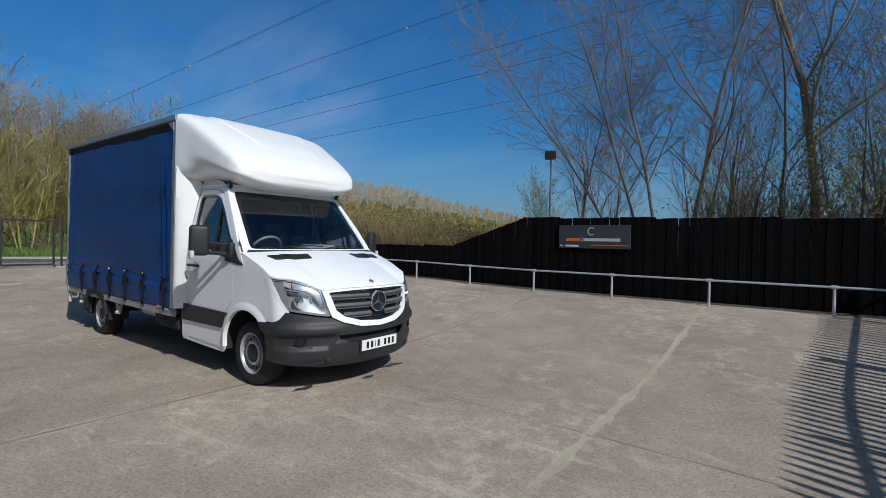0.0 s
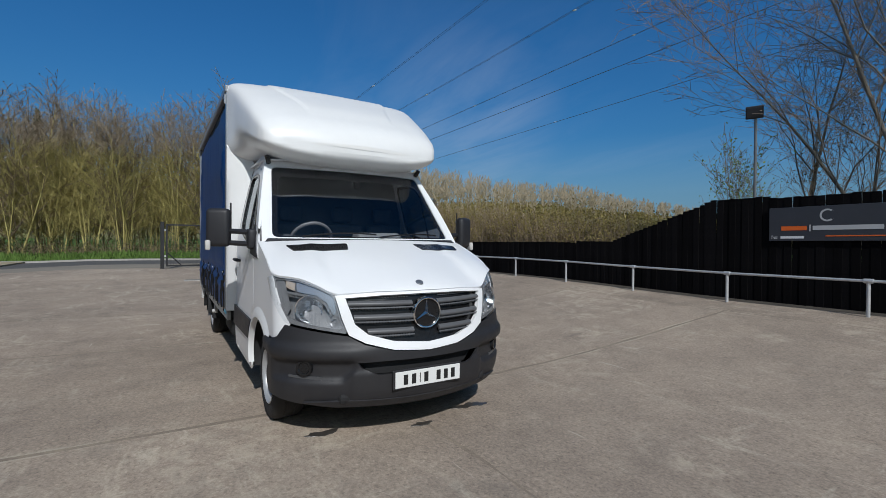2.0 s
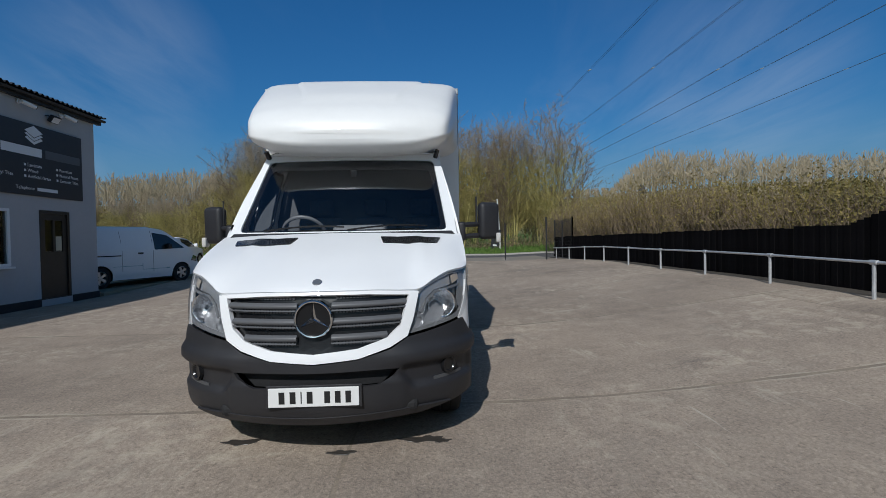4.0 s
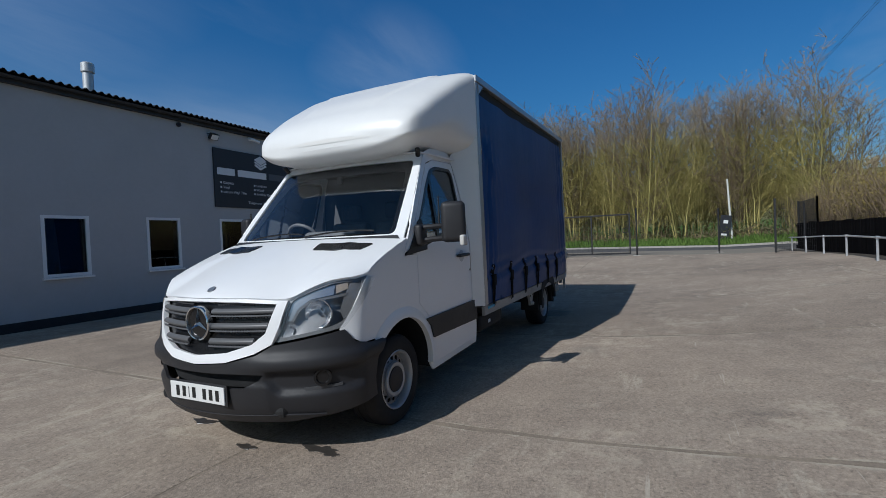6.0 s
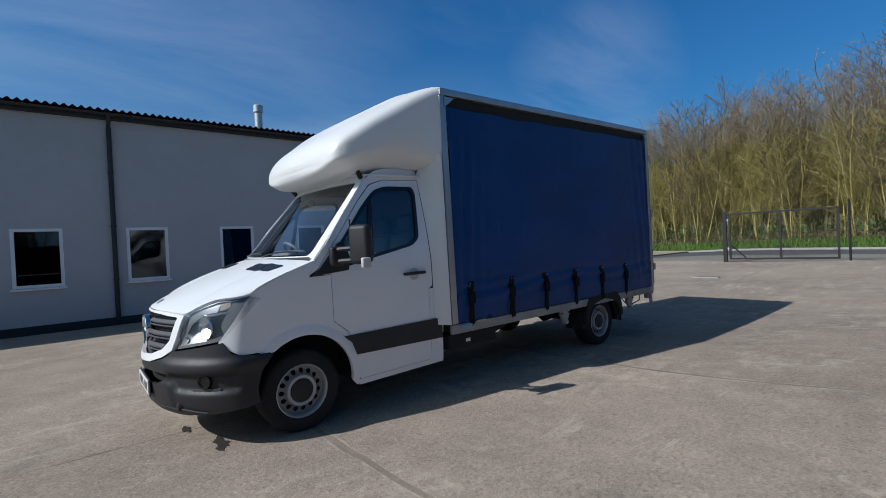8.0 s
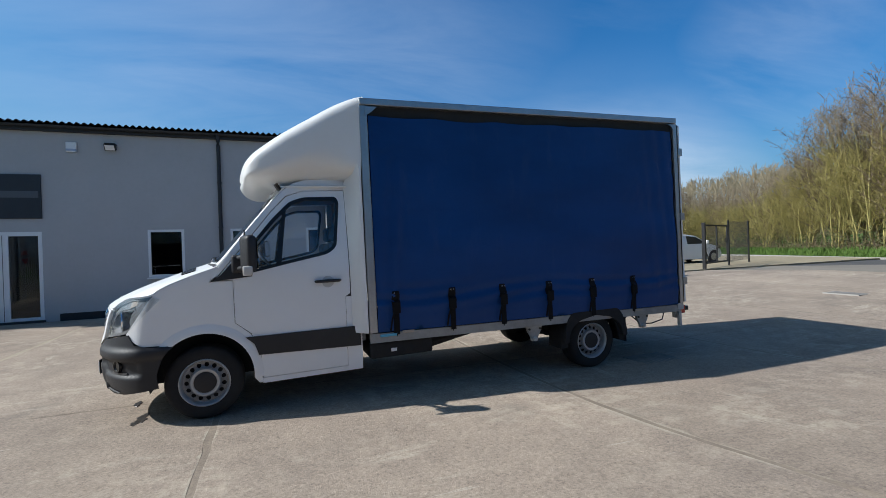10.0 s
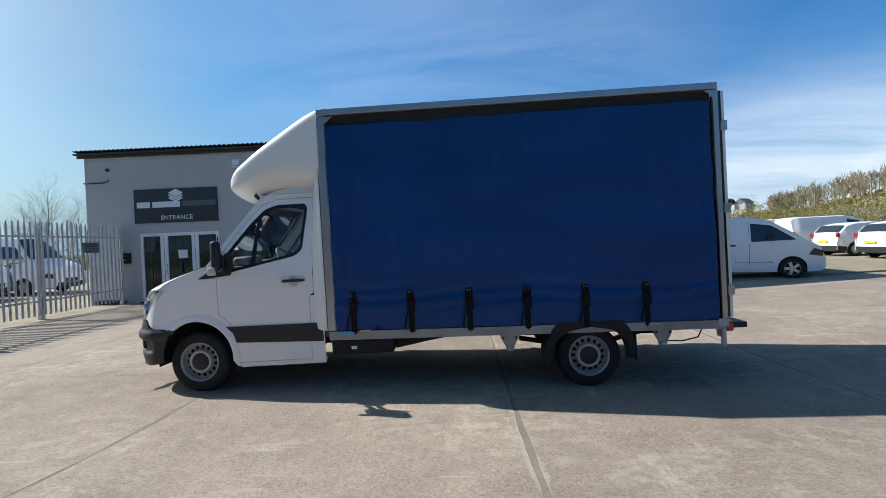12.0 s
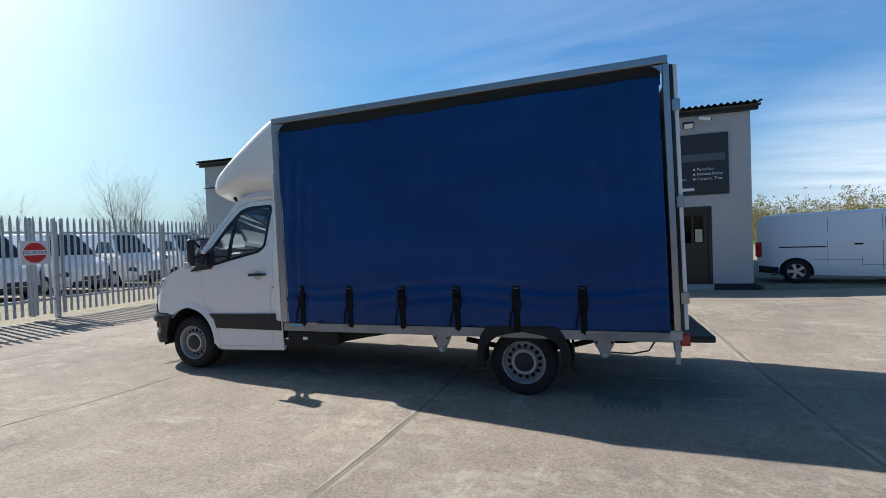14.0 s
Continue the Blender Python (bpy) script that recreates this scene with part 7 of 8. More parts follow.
for k, (x, y) in enumerate(((-20.5, -18.4), (-20.9, -21.0))):
    vehicle("small_van", "small white panel van parked with its rear to the yard", "van", pose(x, y, gzp, 0, 0, 178), group="vans parked by the gate", alloy=False, **SMALL_VAN)
bv = None
for k in range(6):
    m = pose(18.6 + 0.3 * math.sin(k * 2.1), 0.6 - 2.75 * k, gz(7.5, 0) - 0.03, 0, 0, 180 + 1.5 * math.sin(k * 1.7))
    if bv is None:
        bv = vehicle("large_van", "large white panel van parked nose to the steel fence", "van", m, group="vans in the compound", alloy=False, **BIG_VAN)
    else:
        copy_thing(bv, m)

# ---- posts, signs and wires beyond the fences ----
M_darkpole = material("dull_galvanised_pole", (0.16, 0.165, 0.17), 0.55, metal=0.4, vary=0.15)
fl = thing("lamp_post", "slim steel post with a black floodlight behind the fence", "lamp post")
part("pole", tube_bm([(-0.78, 8.42, 0.3), (-0.78, 8.42, 3.94)], 0.026, 10), M_darkpole, fl, smooth=True)
tl = Matrix.Translation((-0.78, 8.37, 4.03)) @ pose(0, 0, 0, -20, 0, 205)
part("lamp_head", box_bm((-0.15, -0.05, -0.12), (0.15, 0.05, 0.12), 0.015, tl), M_blacksteel, fl, "black floodlight head")
part("lamp_glass", box_bm((-0.125, 0.051, -0.095), (0.125, 0.056, 0.095), 0.002, tl), M_signdark, fl)
part("yoke", tube_bm([(-0.78, 8.42, 3.92), (-0.78, 8.40, 3.99)], 0.02, 8), M_blacksteel, fl)
rs = thing("road_sign", "back of a grey road sign on two posts", "road sign")
for dx in (-0.26, 0.26):
    part("post", tube_bm([(-19.0 - 0.15 * dx, 11.6 + dx, 0.0), (-19.0 - 0.15 * dx, 11.6 + dx, 3.75 + 0.3 * dx)], 0.045, 10), M_galv, rs, smooth=True)
part("plate", sheet_bm([(-0.24, 2.7), (0.22, 2.7), (0.22, 3.55), (0.10, 3.9), (-0.10, 3.95), (-0.24, 3.6)], [], 0.4, lambda u, v: Vector((-18.93 - 0.15 * u, 11.6 + u, v)), 0.012, (1, 0, 0)), material("sign_back", (0.055, 0.057, 0.06), 0.6, vary=0.15), rs)
part("plate", sheet_bm([(-0.22, 2.25), (0.22, 2.25), (0.22, 2.66), (-0.22, 2.66)], [], 0.4, lambda u, v: Vector((-18.93 - 0.15 * u, 11.6 + u, v)), 0.012, (1, 0, 0)), material("sign_back", (0.055, 0.057, 0.06), 0.6, vary=0.15), rs)
fb = thing("roadside_banner", "dark leaning banner board against a white pole on the verge", "banner")
part("pole", tube_bm([(-30.2, 6.3, 0.1), (-30.2, 6.1, 4.3)], [0.07, 0.05], 10), material("white_pole", (0.62, 0.62, 0.58), 0.6, vary=0.1), fb, smooth=True)
part("board", box_bm((-0.02, -0.30, 0.0), (0.02, 0.30, 1.75), 0.01, pose(-30.05, 5.75, 0.35, -8, 6, 0)), M_signdark, fb)
part("panel_bar", box_bm((0.021, -0.12, 1.25), (0.025, 0.12, 1.45), 0.0, pose(-30.05, 5.75, 0.35, -8, 6, 0)), M_letter, fb)
part("panel_bar", box_bm((0.021, -0.14, 0.5), (0.025, 0.14, 0.62), 0.0, pose(-30.05, 5.75, 0.35, -8, 6, 0)), M_letter, fb)
M_wire = material("wire", (0.10, 0.105, 0.115), 0.6)
for y, dz, pair in ((19.0, 0.0, 0.35), (26.0, 0.2, 0.4), (33.3, 0.0, 0.4), (38.3, 0.1, 0.4), (48.0, 0.0, 0.5)):
    pw = thing("power_line", "overhead power line of twin bundled wires", "power line", group="overhead lines")
    for k, dy in enumerate((-pair / 2, pair / 2)):
        pts = [(x, y + dy, 19.5 + dz + 0.0006 * (x + 60) ** 2 * 0.12 + 0.15 * k) for x in range(140, -301, -20)]
        part("wire", tube_bm(pts, 0.016, 4), M_wire, pw)
    for x in range(-70, 40, 24):
        part("spacer", tube_bm([(x, y - pair / 2, 19.5 + dz + 0.0006 * (x + 60) ** 2 * 0.12), (x, y + pair / 2, 19.65 + dz + 0.0006 * (x + 60) ** 2 * 0.12)], 0.05, 5), M_galv, pw)
M_iron = material("worn_iron", (0.22, 0.205, 0.185), 0.8, vary=0.3, scale=9, bump=0.001)
mh = thing("manhole_cover", "flush iron drain grate in the yard", "drain cover")
gd = gz(-5.3, 1.0)
part("frame", box_bm((-5.60, 0.74, gd - 0.03), (-5.0, 1.26, gd + 0.0015), 0.001), M_iron, mh)
for k in range(9):
    part("bar", box_bm((-5.575 + 0.065 * k, 0.765, gd + 0.002), (-5.535 + 0.065 * k, 1.235, gd + 0.004), 0.001), M_iron, mh)
mh = thing("manhole_cover", "flush worn manhole cover near the gate", "drain cover")
gd = gz(-12.8, -0.8)
part("frame", box_bm((-13.1, -1.1, gd - 0.03), (-12.4, -0.4, gd + 0.001), 0.001), M_kerb, mh)
part("lid", box_bm((-13.05, -1.05, gd + 0.0012), (-12.45, -0.45, gd + 0.003), 0.001), M_iron, mh)

M_oil = material("wet_oil", (0.055, 0.049, 0.043), 0.35, vary=0.3, scale=12)
for cx, cy, size, seed in ((0.50, -0.63, 0.085, 1), (0.56, 0.64, 0.10, 2), (0.71, 0.10, 0.05, 3), (0.60, 0.76, 0.045, 4)):
    rim = []
    for k in range(28):
        a = 2 * math.pi * k / 28
        r = size * (0.75 + 0.75 * noise.noise((1.6 * math.cos(a), 1.6 * math.sin(a), seed * 5.0)))
        rim.append((cx + 0.8 * r * math.cos(a), cy + 1.7 * r * math.sin(a)))
    bm = bmesh.new()
    low = [bm.verts.new((x, y, gz(x, y) - 0.002)) for x, y in rim]
    top = [bm.verts.new((cx + 0.94 * (x - cx), cy + 0.94 * (y - cy), gz(x, y) + 0.003)) for x, y in rim]
    bm.faces.new(top)
    for k in range(28):
        bm.faces.new((low[k], low[(k + 1) % 28], top[(k + 1) % 28], top[k]))
    tagged(mesh_object("oil_stain", bm, M_oil), "small wet oil drip on the concrete", "stain", "oil drips under the lorry")

# ---- trees, hedges and woods ----
rng = random.Random(7)


def unit(v):
    return v.normalized() if v.length > 1e-6 else Vector((0, 0, 1))


def grow(rg, p, d, length, r, level, spec, out):
    """One stem or branch and its offshoots, as lines of points with a radius at each."""
    n = spec["steps"][level]
    pts, rad = [p.copy()], [r]
    wander = spec["wander"][level]
    for k in range(n):
        d = unit(d + Vector((rg.gauss(0, wander), rg.gauss(0, wander), rg.gauss(0, wander * 0.5) + spec["lift"][level])))
        p = p + d * (length / n)
        pts.append(p.copy())
        rad.append(max(spec.get("fine", 0.003), r * (1 - 0.88 * (k + 1) / n)))
        if level + 1 < len(spec["steps"]) and (k + 1) / n > spec["bare"][level]:
            for _ in range(spec["kids"][level]):
                side = unit(Vector((rg.gauss(0, 1), rg.gauss(0, 1), rg.gauss(0, 0.3))))
                a = spec["angle"][level] * rg.uniform(0.7, 1.25)
                nd = unit(d * math.cos(a) + side * math.sin(a))
                grow(rg, p.copy(), nd, length * spec["ratio"][level] * rg.uniform(0.6, 1.15) * (1.15 - 0.5 * k / n), max(spec.get("fine", 0.003), rad[-1] * 0.52), level + 1, spec, out)
    out.append((level, pts, rad))


def lines_mesh(name, lines, sides, mat):
    """A mesh of thin tapering bars along lines of points."""
    verts, faces = [], []
    ring = [(math.cos(2 * math.pi * k / sides), math.sin(2 * math.pi * k / sides)) for k in range(sides)]
    for pts, rad in lines:
        base = len(verts)
        for i, p in enumerate(pts):
            d = unit(pts[min(i + 1, len(pts) - 1)] - pts[max(i - 1, 0)])
            a = unit(d.cross(Vector((0.3, 0.9, 0.2))))
            b = d.cross(a)
            for c, s in ring:
                verts.append(tuple(p + (a * c + b * s) * rad[i]))
        for i in range(len(pts) - 1):
            for k in range(sides):
                k2 = (k + 1) % sides
                faces.append((base + i * sides + k, base + i * sides + k2, base + (i + 1) * sides + k2, base + (i + 1) * sides + k))
    me = bpy.data.meshes.new(name)
    me.from_pydata(verts, [], faces)
    me.shade_smooth()
    me.materials.append(mat)
    return me


def leaves_mesh(name, places, size, mat, rg):
    verts, faces = [], []
    for p in places:
        s = size * rg.uniform(0.6, 1.3)
        a = unit(Vector((rg.gauss(0, 1), rg.gauss(0, 1), rg.gauss(0, 1))))
        b = unit(a.cross(Vector((rg.gauss(0, 1), rg.gauss(0, 1), rg.gauss(0, 1)))))
        base = len(verts)
        verts += [tuple(p - a * s), tuple(p + b * s * 0.5), tuple(p + a * s), tuple(p - b * s * 0.5)]
        faces.append((base, base + 1, base + 2, base + 3))
    me = bpy.data.meshes.new(name)
    me.from_pydata(verts, [], faces)
    me.materials.append(mat)
    return me


def tree(name, label, spec, seed, at, height, stems, bark, twig, thick=0, leaf=None, lean=(0, 0), group=""):
    """A bare tree: trunk and limbs, a crown of twigs, and buds or young leaves."""
    rg = random.Random(seed)
    out = []
    for k in range(stems):
        a = 2 * math.pi * (k + rg.random()) / stems
        o = spec["open"] * (0 if stems == 1 else rg.uniform(0.3, 1.0))
        d = unit(Vector((math.cos(a) * o + lean[0], math.sin(a) * o + lean[1], 1)))
        p = Vector((math.cos(a), math.sin(a), 0)) * (0.0 if stems == 1 else spec["foot"]) + Vector((0, 0, -0.15))
        h = height * (1 if k == 0 else rg.uniform(0.72, 1.0))
        grow(rg, p, d, h, spec["girth"] * h * (1 if k == 0 else rg.uniform(0.6, 1)), 0, spec, out)
    t = thing(name, label, "tree", group, at=at)
    o = new("trunk", lines_mesh("trunk", [(p, r) for lv, p, r in out if lv <= thick], 7, bark))
    o.parent = t
    twigs = [(p, r) for lv, p, r in out if lv > thick]
    o = new("crown", lines_mesh("crown", twigs, 3, twig))
    o.parent = t
    if leaf:
        mat, size, share = leaf
        places = [q + Vector((rg.gauss(0, 0.05), rg.gauss(0, 0.05), rg.gauss(0, 0.05))) for p, r in twigs for q in p[1:] if rg.random() < share]
        o = new("foliage", leaves_mesh("foliage", places, size, mat, rg))
        o.parent = t
    return t


M_bark_olive = plant("olive_stem_bark", (0.24, 0.205, 0.07), (0.50, 0.43, 0.17))
M_twig_olive = plant("olive_twigs", (0.245, 0.205, 0.066), (0.47, 0.405, 0.148), high=(0.30, 0.24, 0.20))
M_twig_grey = plant("grey_twigs", (0.125, 0.093, 0.06), (0.27, 0.205, 0.135))
M_bark_grey = plant("grey_bark", (0.11, 0.098, 0.082), (0.29, 0.26, 0.22))
M_twig_red = plant("grey_brown_twigs", (0.17, 0.13, 0.105), (0.36, 0.285, 0.235))
M_bud = plant("pale_buds", (0.285, 0.242, 0.08), (0.48, 0.415, 0.16), high=(0.31, 0.25, 0.20))
M_bud_grey = plant("grey_buds", (0.20, 0.165, 0.11), (0.36, 0.30, 0.22))
M_leaf = plant("spring_leaves", (0.10, 0.15, 0.025), (0.26, 0.33, 0.07), 0.6)
M_scrub = plant("scrub_leaves", (0.13, 0.105, 0.032), (0.31, 0.245, 0.085))
M_bramble = plant("bramble_leaves", (0.07, 0.085, 0.03), (0.20, 0.21, 0.08), 0.7)
M_bush = plant("olive_bush_leaves", (0.19, 0.165, 0.055), (0.36, 0.31, 0.12))
M_bloom = plant("white_blossom", (0.38, 0.36, 0.30), (0.58, 0.55, 0.48))
M_blade = plant("grass_blades", (0.04, 0.085, 0.014), (0.12, 0.19, 0.04), 0.7)

POLE = dict(fine=0.012, steps=[7, 3, 1], wander=[0.05, 0.16, 0.2], lift=[0.05, 0.11, 0.05], bare=[0.14, 0.2, 0], kids=[3, 3, 0], angle=[0.66, 0.72, 0.6], ratio=[0.30, 0.42, 0], open=0.20, foot=0.30, girth=0.0062)
SPREAD = dict(fine=0.0045, steps=[10, 6, 4, 2], wander=[0.07, 0.16, 0.24, 0.30], lift=[0.03, 0.055, 0.02, 0.01], bare=[0.20, 0.12, 0.1, 0], kids=[2, 2, 1, 0], angle=[0.62, 0.75, 0.85, 0.7], ratio=[0.40, 0.46, 0.50, 0], open=0.42, foot=0.25, girth=0.0085)
THIN = dict(steps=[8, 5, 4], wander=[0.05, 0.13, 0.2], lift=[0.03, 0.08, 0.05], bare=[0.2, 0.1, 0], kids=[3, 2, 0], angle=[0.6, 0.6, 0.55], ratio=[0.45, 0.45, 0], open=0.25, foot=0.2, girth=0.010)

# the thicket beyond the road
firsts = [tree("sapling_tree", "tall bare olive-green sapling clump in the roadside thicket", POLE, 100 + k, pose(0, 0, 0), 9.6 + 0.35 * (k % 4), 4 + k % 3, M_bark_olive, M_twig_grey if k in (2, 6) else M_twig_olive, 0, (M_bud_grey if k in (2, 6) else M_bud, 0.064, 0.62), group="roadside thicket") for k in range(8)]


def wood_x(y):
    return -33.5 + 0.28 * y


spots = []
for row in range(4):
    y = -34.0 + row * 0.9
    while y < 12.2 - 0.7 * row:
        spots.append((wood_x(y) - 0.4 - 2.4 * row - rng.uniform(-0.9, 0.9), y + rng.uniform(-0.6, 0.6), row))
        y += rng.uniform(1.0, 1.7) + 0.35 * row
for k, (x, y, row) in enumerate(spots):
    m = pose(x, y, land(x, y), rng.uniform(-2, 2), rng.uniform(-2, 2), rng.uniform(0, 360))
    if k < 8:
        t = firsts[k]
        t.matrix_basis = m
    else:
        t = copy_thing(firsts[(k * 3 + row) % 8], m)
    sc = rng.uniform(0.82, 1.0) * (1.02 - 0.16 * s01((y - 2) / 9)) * (1 - 0.45 * s01((-y - 14) / 8))
    t.scale = (sc * 1.05, sc * 1.05, sc)

tree("bare_tree", "pale grey spreading bare tree at the end of the thicket", dict(SPREAD, fine=0.011, girth=0.011, kids=[2, 2, 1, 0], ratio=[0.30, 0.42, 0.45, 0], steps=[9, 5, 3, 1]), 131, pose(-31.2, 11.2, land(-31.2, 11.2)), 7.8, 1, M_bark_grey, M_twig_grey, 1, None)

# brambles and fallen wood below the thicket
lines, leaf_at = [], []
for k in range(4200):
    y = rng.uniform(-38, 14)
    x = wood_x(y) + 1.3 - abs(rng.gauss(0, 3.6))
    p = Vector((x, y, land(x, y)))
    d = unit(Vector((rng.gauss(0, 0.7), rng.gauss(0, 0.7), rng.uniform(0.15, 1.2))))
    L = rng.uniform(0.5, 1.7) if k % 2 else rng.uniform(1.2, 3.2)
    pts = [p + d * (L * i / 3) + Vector((0, 0, -0.12 * i * i * 0.3 * L)) for i in range(4)]
    lines.append((pts, [0.014, 0.011, 0.008, 0.004]))
    if k % 2 == 0:
        leaf_at += [q + Vector((rng.gauss(0, 0.15), rng.gauss(0, 0.15), abs(rng.gauss(0, 0.12)))) for q in pts for _ in range(3)]
ob = new("undergrowth", lines_mesh("undergrowth", lines, 3, M_twig_grey))
tagged(ob, "tangle of dry brambles below the thicket", "undergrowth", kind="stuff")
ob = new("undergrowth_leaves", leaves_mesh("undergrowth_leaves", leaf_at, 0.07, M_bramble, rng))
tagged(ob, "green bramble leaves and nettles below the thicket", "undergrowth", kind="stuff")

# grass on the verge
verts, faces = [], []
for k in range(38000):
    y = rng.uniform(-45, 40)
    x = -27.15 + 0.28 * y - abs(rng.gauss(0, 3.2)) - 0.1
    z = land(x, y)
    h = rng.uniform(0.10, 0.34)
    a = rng.uniform(0, 6.28)
    w = rng.uniform(0.02, 0.05)
    b = len(verts)
    verts += [(x - w * math.cos(a), y - w * math.sin(a), z - 0.02), (x + w * math.cos(a), y + w * math.sin(a), z - 0.02), (x + rng.gauss(0, 0.08), y + rng.gauss(0, 0.08), z + h)]
    faces.append((b, b + 1, b + 2))
me = bpy.data.meshes.new("verge_grass")
me.from_pydata(verts, [], faces)
me.materials.append(M_blade)
tagged(new("verge_grass", me), "rough tufted spring grass along the roadside", "grass", kind="stuff")


def hedge(name, label, x0, x1, y0, y1, h, twigs, leaves, size, leaf_mat, twig_mat, base=None, bloom=0.0, taper=0.0):
    """A dense, uneven belt of twigs and small leaves."""
    lines, at, white = [], [], []
    for k in range(twigs):
        x, y = rng.uniform(x0, x1), rng.uniform(y0, y1)
        top = h * (1 - taper * s01((x + 13) / 9)) * (0.78 + 0.3 * noise.noise((x * 0.45, y * 0.45, 1.0)) + 0.12 * noise.noise((x * 2.1, y * 2.1, 5.0)))
        z = base(x, y) if base else 0.0
        p = Vector((x, y, z + rng.uniform(0, 0.5) * top))
        d = unit(Vector((rng.gauss(0, 0.35), rng.gauss(0, 0.35), 1)))
        L = (top - p.z + z) * rng.uniform(0.6, 1.1)
        pts = [p + d * (L * i / 3) + Vector((rng.gauss(0, 0.04), rng.gauss(0, 0.04), 0)) for i in range(4)]
        lines.append((pts, [0.013, 0.010, 0.006, 0.003]))
        for _ in range(max(1, leaves // twigs)):
            q = pts[rng.randint(1, 3)] + Vector((rng.gauss(0, 0.09), rng.gauss(0, 0.09), rng.gauss(0, 0.07)))
            (white if rng.random() < bloom * s01((noise.noise((x * 0.35, y * 0.35, 9)) - 0.12) / 0.2) else at).append(q)
    ob = new(name, lines_mesh(name, lines, 3, twig_mat))
    tagged(ob, label, "hedge", kind="stuff")
    ob = new(name + "_leaves", leaves_mesh(name + "_leaves", at, size, leaf_mat, rng))
    tagged(ob, label, "hedge", kind="stuff")
    if white:
        ob = new(name + "_blossom", leaves_mesh(name + "_blossom", white, size, M_bloom, rng))
        tagged(ob, "white spring blossom on the hedge", "hedge", kind="stuff")


hedge("hedge", "dense brown-green hawthorn hedge behind the timber fence", -26, -4.2, 8.5, 11.4, 3.45, 4200, 56000, 0.036, M_scrub, M_twig_grey, lambda x, y: 0.45, taper=0.34)
hedge("far_hedge", "belt of rough scrub beyond the fence", -46, -24, 12.0, 17.0, 2.6, 2200, 9000, 0.08, M_scrub, M_twig_grey, land)
hedge("bushes", "yellow-green bushes with patches of white blossom", -50, -14, -36, -29, 4.2, 2600, 80000, 0.055, M_bush, M_twig_olive, land, 0.55)
hedge("rear_bushes", "yellow-green bushes behind the parked vans", -25, 3, -48, -40, 3.6, 1600, 48000, 0.055, M_bush, M_twig_olive, land, 0.55)
hedge("right_scrub", "low scrub of bare twigs and young leaves behind the fence", 2.6, 12.0, 9.0, 12.0, 3.3, 1500, 7000, 0.04, M_scrub, M_twig_grey, lambda x, y: 0.45)

# bare trees behind the timber fence
for seed, x, y, h, lean, girth in ((11, 1.60, 9.7, 8.6, (-0.42, -0.03), 0.0080), (12, 1.72, 9.8, 9.6, (-0.24, 0.02), 0.0085), (13, 2.02, 9.7, 10.2, (-0.12, -0.04), 0.0085), (23, 2.30, 9.9, 11.4, (-0.01, 0.0), 0.0105), (24, 2.55, 10.0, 8.4, (0.16, 0.0), 0.0070), (29, -0.42, 9.8, 6.8, (-0.01, 0.0), 0.0110), (31, 0.30, 10.2, 6.0, (0.02, 0.0), 0.0070), (37, 4.95, 9.8, 12.8, (0.0, 0.0), 0.0145), (39, 4.45, 10.2, 9.0, (-0.02, 0.0), 0.0085), (53, 6.9, 10.6, 9.4, (0.06, 0.0), 0.008)):
    tree("bare_tree", "tall bare tree with grey-brown ascending twigs behind the fence", dict(SPREAD, girth=girth * 0.62), seed, pose(x, y, 0.35), h, 1, M_bark_grey, M_twig_red, 1, None, lean, group="trees behind the fence")
ivy = [Vector((4.95 + rng.gauss(0, 0.16), 9.8 + rng.gauss(0, 0.16), rng.uniform(0.6, 6.2))) for k in range(2200)]
ob = new("ivy", leaves_mesh("ivy", ivy, 0.034, M_scrub, rng))
tagged(ob, "dry ivy clinging to the thick tree trunk", "climber", kind="stuff")
for seed, x, y, h in ((61, 3.4, 9.4, 4.6), (67, 0.1, 9.3, 3.6), (71, 5.7, 9.6, 5.4), (73, 2.9, 10.4, 5.6), (75, 7.6, 9.8, 6.2), (77, 8.6, 10.1, 6.6)):
    tree("young_tree", "thin young bare tree behind the fence", THIN, seed, pose(x, y, 0.35), h, 3, M_bark_grey, M_twig_grey, 0, (M_twig_grey, 0.025, 0.15), (0, 0), group="young trees behind the fence")
for seed, x, y, h in ((81, 6.0, 9.5, 5.0), (83, 6.7, 9.2, 4.0), (87, 4.0, 9.3, 3.6), (89, 5.4, 9.1, 3.4), (91, -1.2, 9.0, 2.7)):
    tree("leafing_tree", "small tree coming into fresh green leaf", THIN, seed, pose(x, y, 0.35), h, 3, M_bark_grey, M_twig_grey, 0, (M_leaf, 0.030, 0.42), (0, 0), group="leafing trees behind the fence")

# bare trees beyond the compound
f = None
for k in range(15):
    x, y = 33 + rng.uniform(-4, 10), 8 - 3.6 * k + rng.uniform(-1, 1)
    m = pose(x, y, 0.0, 0, 0, rng.uniform(0, 360))
    sc = rng.uniform(0.55, 0.85)
    if k < 3:
        t = tree("bare_tree", "slender bare tree beyond the van compound", THIN, 200 + k, m, 8.2, 2 + k, M_bark_grey, M_twig_grey, 0, None, group="trees beyond the compound")
        f = (f or []) + [t]
    else:
        t = copy_thing(f[k % 3], m)
    t.scale = (sc * 1.15, sc * 1.15, sc)
hedge("compound_scrub", "low dark scrub along the far side of the compound", 30, 34, -48, 14, 2.0, 1500, 5000, 0.12, M_scrub, M_twig_grey)

